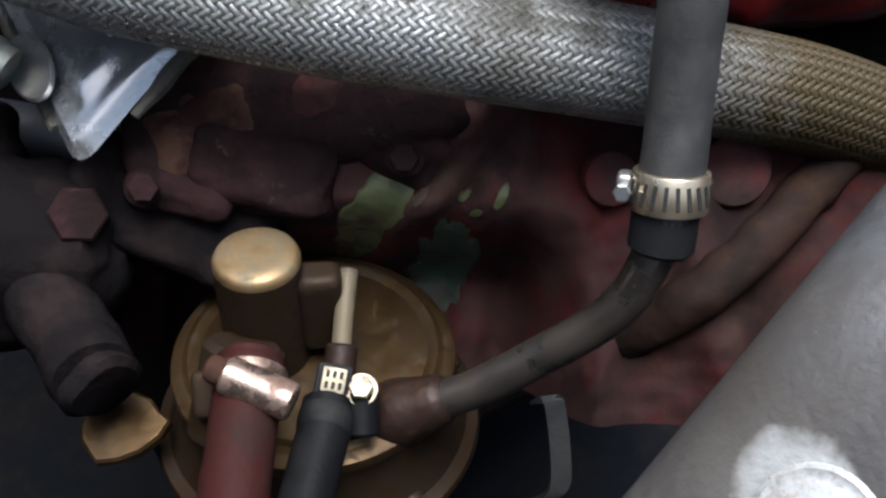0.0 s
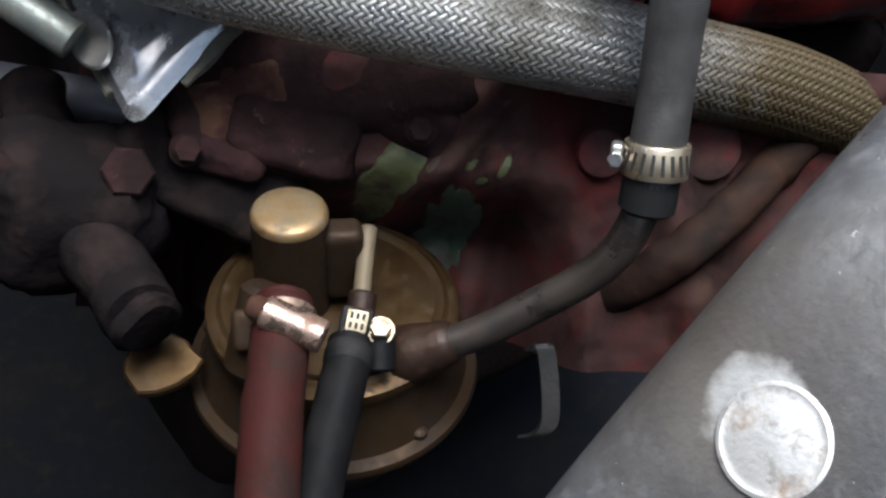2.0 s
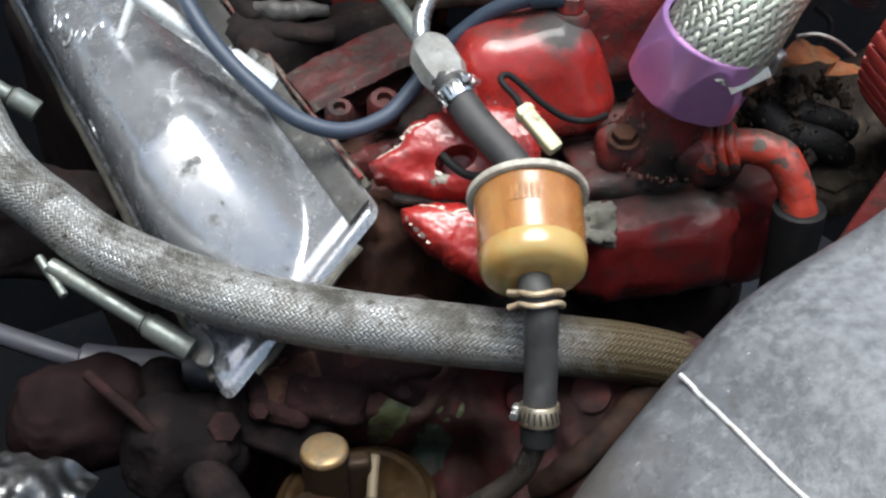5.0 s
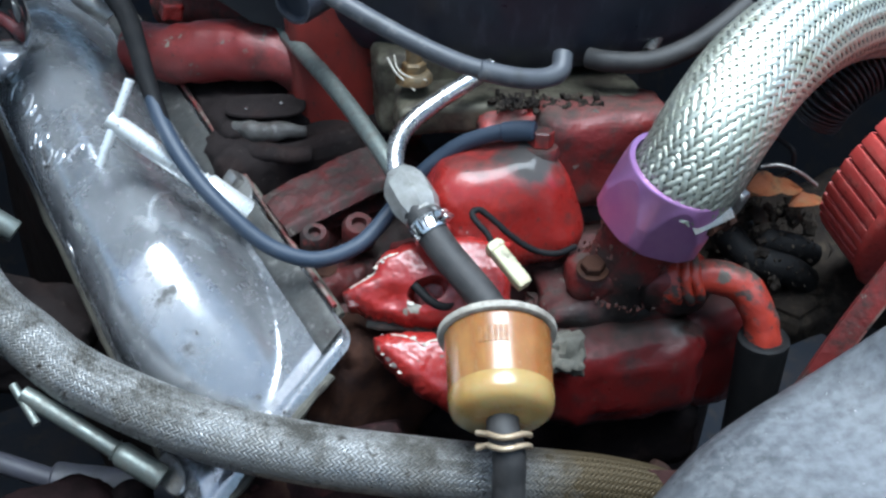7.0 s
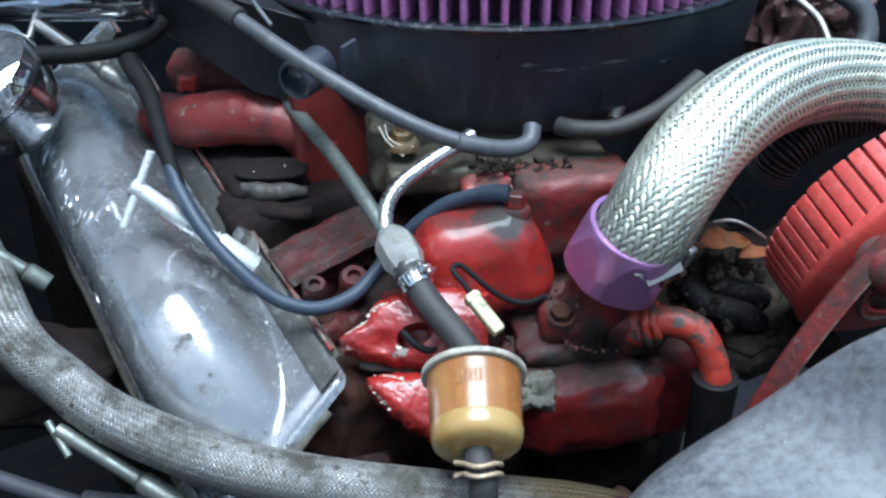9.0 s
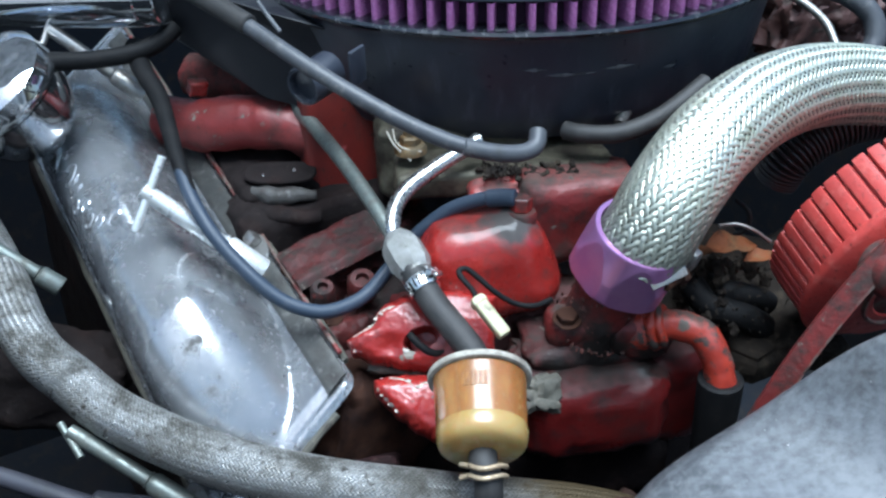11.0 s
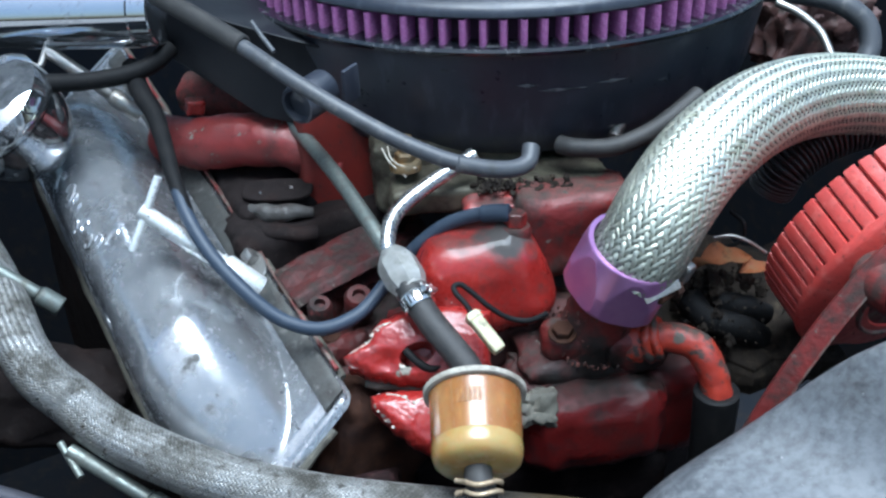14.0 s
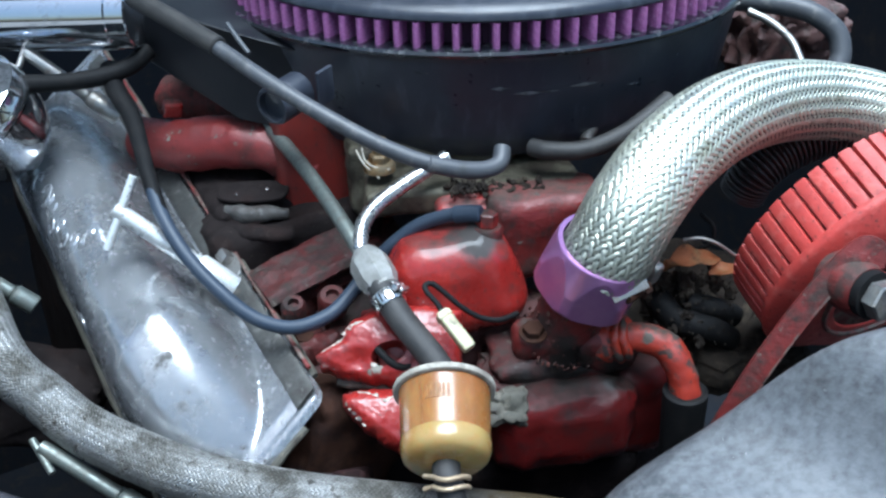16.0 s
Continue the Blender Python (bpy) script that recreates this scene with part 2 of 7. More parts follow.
M["lip_grey"] = material("worn_grey_casting", (0.085, 0.080, 0.074), 0.55, 0.2, (((0.040, 0.032, 0.028), 50, 0.44, 0.64, 0.7, 0.1), ((0.07, 0.018, 0.016), 60, 0.58, 0.70, 0.6, 0.0), ((0.16, 0.155, 0.145), 160, 0.58, 0.72, 0.5, 0.3)), bump=0.8, bump_scale=220, rough_var=0.1)
M["red_runner"] = material("dusty_runner_red", (0.20, 0.026, 0.024), 0.40, 0.0, (((0.12, 0.018, 0.016), 30, 0.42, 0.68, 0.5, 0.0), ((0.16, 0.155, 0.125), 120, 0.63, 0.645, 0.6, 0.1), (GRIME, 22, 0.54, 0.72, 0.8, 0.0), (GRIME, 260, 0.60, 0.72, 0.8, 0.0)), bump=0.4, bump_scale=230, rough_var=0.1)
M["red_dull"] = material("dusty_red_paint", (0.135, 0.019, 0.017), 0.42, 0.0, (((0.075, 0.011, 0.010), 26, 0.40, 0.66, 0.5, 0.0), ((0.034, 0.018, 0.015), 80, 0.48, 0.66, 0.7, 0.0), ((0.14, 0.13, 0.11), 110, 0.665, 0.69, 0.6, 0.1), (GRIME, 20, 0.50, 0.66, 0.8, 0.0), ((0.075, 0.062, 0.052), 300, 0.60, 0.72, 0.8, 0.0)), bump=0.8, bump_scale=210, rough_var=0.1, spec=0.35, top_tint=(50, 1.50, 2.0, (0.050, 0.038, 0.031)))
M["red_pink"] = material("dusty_alternator_red", (0.4514, 0.0488, 0.03904), 0.46, 0.0, (((0.3294, 0.0366, 0.0305), 26, 0.40, 0.66, 0.55, 0.0), ((0.5124, 0.122, 0.0976), 120, 0.52, 0.80, 0.6, 0.0), ((0.183, 0.2074, 0.1952), 80, 0.665, 0.68, 0.6, 0.1), (GRIME, 300, 0.59, 0.70, 0.8, 0.0), (GRIME, 36, 0.58, 0.82, 0.8, 0.0)), bump=0.45, bump_scale=240, rough_var=0.1)
M["red_orange"] = material("orange_red_paint", (0.30, 0.030, 0.014), 0.34, 0.0, (((0.18, 0.020, 0.015), 40, 0.42, 0.68, 0.5, 0.0), ((0.035, 0.026, 0.021), 70, 0.53, 0.60, 0.75, 0.0), (GRIME, 260, 0.58, 0.70, 0.8, 0.0), ((0.09, 0.075, 0.06), 48, 0.62, 0.65, 0.7, 0.1)), bump=0.6, bump_scale=220, rough_var=0.1, top_tint=(60, 1.45, 1.85, (0.045, 0.035, 0.026)))
M["grimy_red"] = material("grimy_red_block", (0.078, 0.038, 0.036), 0.7, 0.0, (((0.115, 0.022, 0.022), 34, 0.50, 0.66, 0.6, 0.0), ((0.105, 0.066, 0.050), 30, 0.54, 0.70, 0.8, 0.0), ((0.032, 0.020, 0.020), 24, 0.52, 0.70, 0.85, 0.0), ((0.036, 0.022, 0.022), 75, 0.55, 0.72, 0.85, 0.0)), bump=0.6, bump_scale=130, rough_var=0.1, spec=0.12)
M["rust"] = material("rusty_iron", (0.040, 0.020, 0.014), 0.8, 0.0, (((0.060, 0.030, 0.019), 35, 0.52, 0.66, 0.85, 0.0), ((0.020, 0.013, 0.012), 60, 0.45, 0.65, 0.85, 0.0)), bump=0.6, bump_scale=300, spec=0.04)
# copy of the rust toned down for the brace's shade under the fender
M["rust_shaded"] = material("shaded_rust", (0.022, 0.012, 0.009), 0.7, 0.0, (((0.034, 0.018, 0.012), 35, 0.52, 0.66, 0.85, 0.0), ((0.011, 0.008, 0.007), 60, 0.45, 0.65, 0.85, 0.0)), bump=0.6, bump_scale=300, spec=0.08)
M["rust_edge"] = material("worn_red_edge", (0.16, 0.12, 0.10), 0.5, 0.3, (((0.14, 0.02, 0.018), 90, 0.46, 0.56, 0.5, 0.0), (GRIME, 150, 0.56, 0.66, 0.8, 0.0)), bump=0.3)
M["iron"] = material("sooty_iron", (0.020, 0.016, 0.0155), 0.8, 0.0, (((0.046, 0.028, 0.024), 40, 0.50, 0.72, 0.85, 0.0), ((0.009, 0.008, 0.008), 80, 0.46, 0.74, 0.9, 0.0), ((0.050, 0.042, 0.036), 220, 0.60, 0.74, 0.9, 0.0)), bump=0.8, bump_scale=240, spec=0.05)
# iron and maroon toned near black for the shade low in the bay
M["shaded_iron"] = material("shaded_iron", (0.0080, 0.0068, 0.0072), 0.85, 0.0, (((0.020, 0.014, 0.013), 45, 0.50, 0.70, 0.9, 0.0),), bump=0.9, bump_scale=200, spec=0.0)
M["shaded_maroon"] = material("shaded_maroon_iron", (0.014, 0.0085, 0.0090), 0.8, 0.0, (((0.008, 0.006, 0.006), 60, 0.42, 0.66, 0.85, 0.0),), bump=0.9, bump_scale=200, spec=0.0)
M["green"] = material("old_green_paint", (0.060, 0.068, 0.026), 0.6, 0.0, (((0.11, 0.115, 0.045), 90, 0.54, 0.68, 0.7, 0.0), ((0.040, 0.022, 0.018), 60, 0.52, 0.60, 0.8, 0.0)), bump=0.5)
M["green_dark"] = material("old_dark_green_paint", (0.026, 0.046, 0.031), 0.6, 0.0, (((0.045, 0.070, 0.050), 120, 0.5, 0.70, 0.7, 0.0), ((0.032, 0.018, 0.016), 50, 0.50, 0.60, 0.8, 0.0)), bump=0.5)
M["amber"] = material("amber_filter_plastic", (0.30, 0.145, 0.042), 0.22, 0.0, (((0.22, 0.085, 0.022), 46, 0.42, 0.68, 0.28, 0.0), ((0.20, 0.085, 0.026), (170, 22, 30), 0.46, 0.70, 0.3, 0.0), ((0.36, 0.21, 0.075), 26, 0.55, 0.78, 0.3, 0.0)), coat=0.4, sss=0.35, rough_var=0.05)
M["amber_cap"] = material("yellowed_filter_end", (0.34, 0.235, 0.085), 0.24, 0.0, (((0.33, 0.19, 0.055), 60, 0.45, 0.62, 0.3, 0.0),), coat=0.3, sss=0.35)
M["print"] = material("faded_print", (0.17, 0.07, 0.019), 0.5, 0.0, (((0.26, 0.115, 0.03), 300, 0.46, 0.60, 0.4, 0.0),))
M["cream"] = material("cream_plastic", (0.40, 0.37, 0.31), 0.5, 0.0, (((0.22, 0.195, 0.16), 90, 0.44, 0.70, 0.7, 0.0), ((0.09, 0.075, 0.06), 46, 0.54, 0.72, 0.75, 0.0)), bump=0.2)
M["connector"] = material("yellowed_nylon", (0.37, 0.34, 0.21), 0.4, 0.0, (((0.19, 0.17, 0.10), 130, 0.50, 0.72, 0.6, 0.0), ((0.07, 0.06, 0.04), 320, 0.60, 0.72, 0.7, 0.0)), sss=0.1)
M["purple"] = material("purple_anodised", (0.53, 0.28, 0.55), 0.30, 0.82, (((0.45, 0.21, 0.49), 30, 0.45, 0.62, 0.34, 0.8), ((0.08, 0.04, 0.07), 260, 0.68, 0.73, 0.6, 0.1)))
M["braid"] = material("stainless_braid", (0.798, 0.8126, 0.6891), 0.34, 0.88, (((0.3192, 0.3273, 0.2491), 60, 0.46, 0.68, 0.5, 0.7), ((0.5244, 0.553, 0.4453), 20, 0.42, 0.66, 0.45, 0.8), ((0.1596, 0.158, 0.1166), 380, 0.58, 0.72, 0.5, 0.5)), vary=0.25, rough_var=0.10)
M["braid_worn"] = material("grimy_braid", (0.4256, 0.426, 0.4161), 0.30, 0.80, (((0.1964, 0.1921, 0.177), 60, 0.42, 0.66, 0.42, 0.8), ((0.09822, 0.09187, 0.07525), 42, 0.50, 0.74, 0.6, 0.5), ((0.09822, 0.0877, 0.07083), 11, 0.52, 0.72, 0.6, 0.5), ((0.02292, 0.01837, 0.01328), 170, 0.55, 0.67, 0.8, 0.0), ((0.5402, 0.5345, 0.4958), 420, 0.62, 0.70, 0.3, 0.9)), vary=0.35, rough_var=0.12, spec=0.3, top_tint=(60, 1.30, 1.90, (0.03765, 0.03508, 0.02922)))
M["core"] = material("hose_core", (0.020, 0.020, 0.018), 0.75, 0.1, spec=0.2)
# bluish base raised to stand for the sky reflected in the pan
M["black"] = material("black_gloss_paint", (0.01852, 0.0222, 0.03276), 0.34, 0.0, (((0.03135, 0.036, 0.0504), 30, 0.42, 0.70, 0.45, 0.0), ((0.05415, 0.06, 0.07728), (90, 90, 16), 0.54, 0.74, 0.55, 0.0), ((0.2565, 0.2775, 0.3192), 210, 0.72, 0.77, 0.6, 0.0)), coat=0.0, rough_var=0.10, bump=0.05, bump_scale=60, spec=0.5)
M["rim_gloss"] = material("glossy_black_rim", (0.006, 0.007, 0.010), 0.16, 0.0, (((0.05, 0.052, 0.056), 120, 0.52, 0.66, 0.45, 0.0),), spec=0.7, coat=0.4)
M["scuff"] = material("scuffed_paint", (0.085, 0.09, 0.10), 0.6, 0.0, (((0.016, 0.018, 0.024), 120, 0.44, 0.60, 0.5, 0.0),))
# pleats get a paler tone on faces that look up
M["pleat"] = material("pink_filter_gauze", (0.30, 0.10, 0.27), 0.6, 0.0, (((0.16, 0.05, 0.16), 240, 0.45, 0.66, 0.8, 0.0), ((0.45, 0.29, 0.46), 900, 0.54, 0.68, 0.8, 0.0)), bump=0.5, bump_scale=1500, top_tint=(120, 1.0, 1.9, (0.50, 0.44, 0.54)))
# dark sheet behind the pleats: shade of the gaps painted on
M["pleat_gap_shade"] = material("filter_shadow_fold", (0.030, 0.010, 0.030), 0.85)
M["fender"] = material("dusty_grey_fender", (0.05747, 0.06105, 0.06704), 0.40, 0.0, (((0.078, 0.082, 0.089), 46, 0.42, 0.64, 0.5, 0.0), ((0.03711, 0.03951, 0.0437), 70, 0.46, 0.74, 0.45, 0.0), ((0.1287, 0.1329, 0.1389), 150, 0.50, 0.72, 0.55, 0.0), ((0.03951, 0.0413, 0.04489), 260, 0.54, 0.68, 0.5, 0.0), ((0.3711, 0.3711, 0.3711), 380, 0.685, 0.70, 0.7, 0.0), ((0.03591, 0.02993, 0.02514), 18, 0.62, 0.78, 0.7, 0.0)), bump=0.4, bump_scale=420, rough_var=0.14, coat=0.2)
# ragged spot of another colour: bare metal worn through the fender paint round its boss, chips, oil, shade on the braid
def tone_spot(m, centre, radius, colour=(0.44, 0.43, 0.41), rough=0.36, metal=0.5, edge=0.014, grain=55.0, ragged=0.055):
    nt = m.node_tree
    b = nt.nodes["Principled BSDF"]
    tc = nt.nodes.new("ShaderNodeTexCoord")
    n = nt.nodes.new("ShaderNodeTexNoise")
    n.inputs["Scale"].default_value, n.inputs["Detail"].default_value = grain, 8.0
    nt.links.new(tc.outputs["Object"], n.inputs["Vector"])
    d = nt.nodes.new("ShaderNodeVectorMath")
    d.operation = "DISTANCE"
    nt.links.new(tc.outputs["Object"], d.inputs[0])
    d.inputs[1].default_value = centre
    s = nt.nodes.new("ShaderNodeMath")
    s.operation = "MULTIPLY_ADD"
    nt.links.new(n.outputs["Fac"], s.inputs[0])
    s.inputs[1].default_value = ragged
    nt.links.new(d.outputs["Value"], s.inputs[2])
    r = nt.nodes.new("ShaderNodeMapRange")
    r.inputs["From Min"].default_value, r.inputs["From Max"].default_value = radius + ragged * 0.4 + edge, radius + ragged * 0.4
    nt.links.new(s.outputs["Value"], r.inputs["Value"])
    for key, value in (("Base Color", colour), ("Roughness", rough), ("Metallic", metal)):
        x = nt.nodes.new("ShaderNodeMix")
        rgb = key == "Base Color"
        x.data_type = "RGBA" if rgb else "FLOAT"
        ia, ib, o = (6, 7, 2) if rgb else (2, 3, 0)
        nt.links.new(r.outputs["Result"], x.inputs[0])
        link = b.inputs[key].links
        if link:
            nt.links.new(link[0].from_socket, x.inputs[ia])
        else:
            x.inputs[ia].default_value = b.inputs[key].default_value
        x.inputs[ib].default_value = (*value, 1.0) if rgb else value
        nt.links.new(x.outputs[o], b.inputs[key])


# bare metal, its base raised for the sky's glare on the boss
M["bare"] = material("worn_bare_metal", (0.585, 0.5775, 0.5625), 0.34, 0.5, (((0.18, 0.1125, 0.0675), 75, 0.56, 0.68, 0.7, 0.1), ((0.2625, 0.2475, 0.2325), 190, 0.52, 0.66, 0.5, 0.3)), bump=0.3, rough_var=0.1)
M["rust_crumb"] = material("rusty_crumb", (0.10, 0.028, 0.020), 0.8, 0.0, (((0.040, 0.026, 0.020), 300, 0.42, 0.60, 0.9, 0.0), ((0.22, 0.14, 0.09), 500, 0.60, 0.72, 0.8, 0.0)))
M["dirt"] = material("oily_dirt", (0.026, 0.021, 0.017), 0.85, 0.0, (((0.060, 0.048, 0.034), 120, 0.52, 0.70, 0.9, 0.0), ((0.012, 0.010, 0.009), 50, 0.46, 0.66, 0.6, 0.0)), bump=0.9, bump_scale=420, spec=0.06)
M["leaf"] = material("dry_leaf", (0.33, 0.105, 0.032), 0.65, 0.0, (((0.25, 0.16, 0.07), 90, 0.46, 0.66, 0.7, 0.0), ((0.10, 0.04, 0.02), 160, 0.54, 0.72, 0.8, 0.0)), bump=0.5)
M["gasket"] = material("grey_gasket", (0.068, 0.064, 0.05016), 0.75, 0.0, (((0.152, 0.136, 0.1064), 110, 0.52, 0.70, 0.8, 0.0), (GRIME, 60, 0.48, 0.70, 0.8, 0.0)), bump=0.7, bump_scale=250)
M["foil"] = material("crumpled_foil", (0.30, 0.30, 0.30), 0.32, 1.0, (((0.08, 0.07, 0.07), 40, 0.45, 0.66, 0.5, 0.6),), bump=0.6, bump_scale=120)
# near-black navy: shade and haze of the bay's void put into colour
M["wall"] = material("bay_shade_tone", (0.0150, 0.0172, 0.0220), 0.8, 0.0, (((0.022, 0.0205, 0.0220), 12, 0.45, 0.7, 0.9, 0.0), ((0.030, 0.026, 0.023), 60, 0.52, 0.76, 0.9, 0.0)), bump=0.3, bump_scale=80, spec=0.0)
M["hood"] = material("hood_underside", (0.50, 0.51, 0.52), 0.6, 0.0, (((0.22, 0.22, 0.225), 6, 0.45, 0.65, 0.7, 0.0),))
M["ground"] = material("concrete_ground", (0.20, 0.19, 0.18), 0.85, 0.0, (((0.10, 0.095, 0.09), 3, 0.45, 0.65, 0.9, 0.0),), bump=0.3, bump_scale=60)
M["brown_case"] = material("brown_crusty_iron", (0.075, 0.036, 0.032), 0.6, 0.1, (((0.15, 0.10, 0.09), 120, 0.55, 0.64, 0.6, 0.0), (GRIME, 70, 0.5, 0.65, 0.8, 0.0)), bump=0.8, bump_scale=200)
M["yellow_grey"] = material("oily_aluminium", (0.10, 0.092, 0.066), 0.5, 0.4, (((0.035, 0.028, 0.02), 60, 0.43, 0.60, 0.7, 0.1),), bump=0.5, bump_scale=200, spec=0.3)

# ---- building blocks ----
V = Vector


def ease(t):
    t = max(0.0, min(1.0, t))
    return t * t * (3 - 2 * t)


def thing(name, at, label, category, group="", kind=""):
    ob = new(name)
    ob.location = at
    ob.empty_display_size = 0.01
    return tagged(ob, label, category, group, kind)


def part(name, bm, mat, parent=None, label="", smooth=True):
    """Links a bmesh, made in world places, as one mesh under a thing or a part."""
    me = bpy.data.meshes.new(name)
    bm.normal_update()
    if smooth:
        for f in bm.faces:
            f.smooth = True
        for e in bm.edges:
            if len(e.link_faces) == 2 and e.calc_face_angle(0) > 0.7:
                e.smooth = False
    bm.to_mesh(me)
    bm.free()
    me.materials.append(M[mat])
    ob = new(name, me)
    if parent is not None:
        ob.parent = parent
        base = parent.location if parent.parent is None else V((0, 0, 0))
        ob.matrix_parent_inverse = Matrix.Translation(-base) if parent.parent is None and parent.type == "EMPTY" else Matrix.Identity(4)
    if label:
        ob["label"] = label
    return ob


def axes(origin, z, x=None):
    """A frame at origin whose z axis points along z."""
    z = V(z).normalized()
    x = V(x) if x is not None else (V((1, 0, 0)) if abs(z.x) < 0.8 else V((0, 1, 0)))
    y = z.cross(x).normalized()
    x = y.cross(z).normalized()
    return Matrix.Translation(origin) @ Matrix((x, y, z)).transposed().to_4x4()


def smooth_line(pts, n=8):
    """A Catmull-Rom line through points (the fourth number, if any, is carried along)."""
    p = [V(q) if len(q) == 3 else Vector(q) for q in pts]
    p = [p[0] * 2 - p[1]] + p + [p[-1] * 2 - p[-2]]
    out = []
    for i in range(1, len(p) - 2):
        a, b, c, d = p[i - 1:i + 3]
        for k in range(n):
            t = k / n
            out.append(0.5 * (2 * b + (c - a) * t + (2 * a - 5 * b + 4 * c - d) * t * t + (3 * b - a - 3 * c + d) * t ** 3))
    out.append(p[-2])
    return out


def frames_along(line):
    """Turning-free frames along a line."""
    n = len(line)
    tan = [(line[min(i + 1, n - 1)] - line[max(i - 1, 0)]).normalized() for i in range(n)]
    side = tan[0].orthogonal().normalized()
    res = []
    for i in range(n):
        side = (side - tan[i] * side.dot(tan[i])).normalized()
        res.append((line[i], side, tan[i].cross(side).normalized(), tan[i]))
    return res


def add_tube(bm, pts, r, seg=16, n=8, wobble=0.0, caps=True, radii=None):
    line = smooth_line(pts, n) if n > 1 else [V(q) for q in pts]
    fr = frames_along(line)
    rings = []
    for i, (c, a, b, t) in enumerate(fr):
        rr = r
        if radii:
            x = i / (len(fr) - 1) * (len(radii) - 1)
            k = min(int(x), len(radii) - 2)
            rr = radii[k] * (1 - x + k) + radii[k + 1] * (x - k)
        ring = []
        for s in range(seg):
            w = 2 * math.pi * s / seg
            d = a * math.cos(w) + b * math.sin(w)
            q = rr
            if wobble:
                q += wobble * noise.noise((c + d * rr) * 120)
            ring.append(bm.verts.new(c + d * q))
        rings.append(ring)
    for u, v in zip(rings, rings[1:]):
        for s in range(seg):
            bm.faces.new((u[s], u[(s + 1) % seg], v[(s + 1) % seg], v[s]))
    if caps:
        for ring, k, sgn in ((rings[0], 0, -1), (rings[-1], -1, 1)):
            c, _, _, t = fr[k]
            rr = (ring[0].co - c).length
            inner = [bm.verts.new(c + (v.co - c) * 0.82 + t * sgn * rr * 0.16) for v in ring]
            for s in range(seg):
                q = (ring[s], ring[(s + 1) % seg], inner[(s + 1) % seg], inner[s])
                bm.faces.new(q if sgn > 0 else q[::-1])
            bm.faces.new(inner if sgn > 0 else inner[::-1])
    return bm


def tube(pts, r, seg=16, n=8, **k):
    return add_tube(bmesh.new(), pts, r, seg, n, **k)


def add_lathe(bm, m, prof, seg=40, lobes=0, depth=0.0):
    """Turns a profile of (radius, height) about the z axis of m."""
    rings = []
    for r, h in prof:
        ring = []
        for s in range(seg):
            w = 2 * math.pi * s / seg
            rr = r * (1 + depth * math.cos(lobes * w)) if lobes else r
            ring.append(bm.verts.new(m @ V((rr * math.cos(w), rr * math.sin(w), h))))
        rings.append(ring)
    for u, v in zip(rings, rings[1:]):
        for s in range(seg):
            bm.faces.new((u[s], u[(s + 1) % seg], v[(s + 1) % seg], v[s]))
    if prof[0][0] > 1e-5:
        bm.faces.new(rings[0][::-1])
    if prof[-1][0] > 1e-5:
        bm.faces.new(rings[-1])
    return bm


def lathe(m, prof, seg=40, **k):
    return add_lathe(bmesh.new(), m, prof, seg, **k)


def add_rbox(bm, m, size, r=0.003, cuts=4, rough=0.0, freq=60.0, taper=1.0):
    """A box with rounded edges, cast-like and uneven where rough is given; taper narrows its top."""
    hx, hy, hz = (s / 2 for s in size)
    r = min(r, hx, hy, hz) * 0.999
    n = cuts + 2
    grid = {}

    def vert(i, j, k):
        key = (i, j, k)
        if key not in grid:
            p = V(((i / n * 2 - 1), (j / n * 2 - 1), (k / n * 2 - 1)))
            # more rows near the edges
            p = V([math.copysign(abs(c) ** 0.6, c) for c in p])
            p = V((p.x * hx, p.y * hy, p.z * hz))
            q = V((max(-hx + r, min(hx - r, p.x)), max(-hy + r, min(hy - r, p.y)), max(-hz + r, min(hz - r, p.z))))
            d = p - q
            if d.length > 1e-9:
                p = q + d.normalized() * r
            f = 1 + (taper - 1) * (p.z / hz * 0.5 + 0.5)
            p.x, p.y = p.x * f, p.y * f
            w = m @ p
            if rough:
                w = w + (m.to_3x3() @ (p.normalized())) * rough * noise.noise(w * freq) + (m.to_3x3() @ (p.normalized())) * rough * 0.4 * noise.noise(w * freq * 3)
            grid[key] = bm.verts.new(w)
        return grid[key]

    for i in range(n):
        for j in range(n):
            bm.faces.new((vert(i, j, 0), vert(i, j + 1, 0), vert(i + 1, j + 1, 0), vert(i + 1, j, 0)))
            bm.faces.new((vert(i, j, n), vert(i + 1, j, n), vert(i + 1, j + 1, n), vert(i, j + 1, n)))
            bm.faces.new((vert(i, 0, j), vert(i + 1, 0, j), vert(i + 1, 0, j + 1), vert(i, 0, j + 1)))
            bm.faces.new((vert(i, n, j), vert(i, n, j + 1), vert(i + 1, n, j + 1), vert(i + 1, n, j)))
            bm.faces.new((vert(0, i, j), vert(0, i, j + 1), vert(0, i + 1, j + 1), vert(0, i + 1, j)))
            bm.faces.new((vert(n, i, j), vert(n, i + 1, j), vert(n, i + 1, j + 1), vert(n, i, j + 1)))
    return bm


def rbox(m, size, r=0.003, cuts=4, **k):
    return add_rbox(bmesh.new(), m, size, r, cuts, **k)


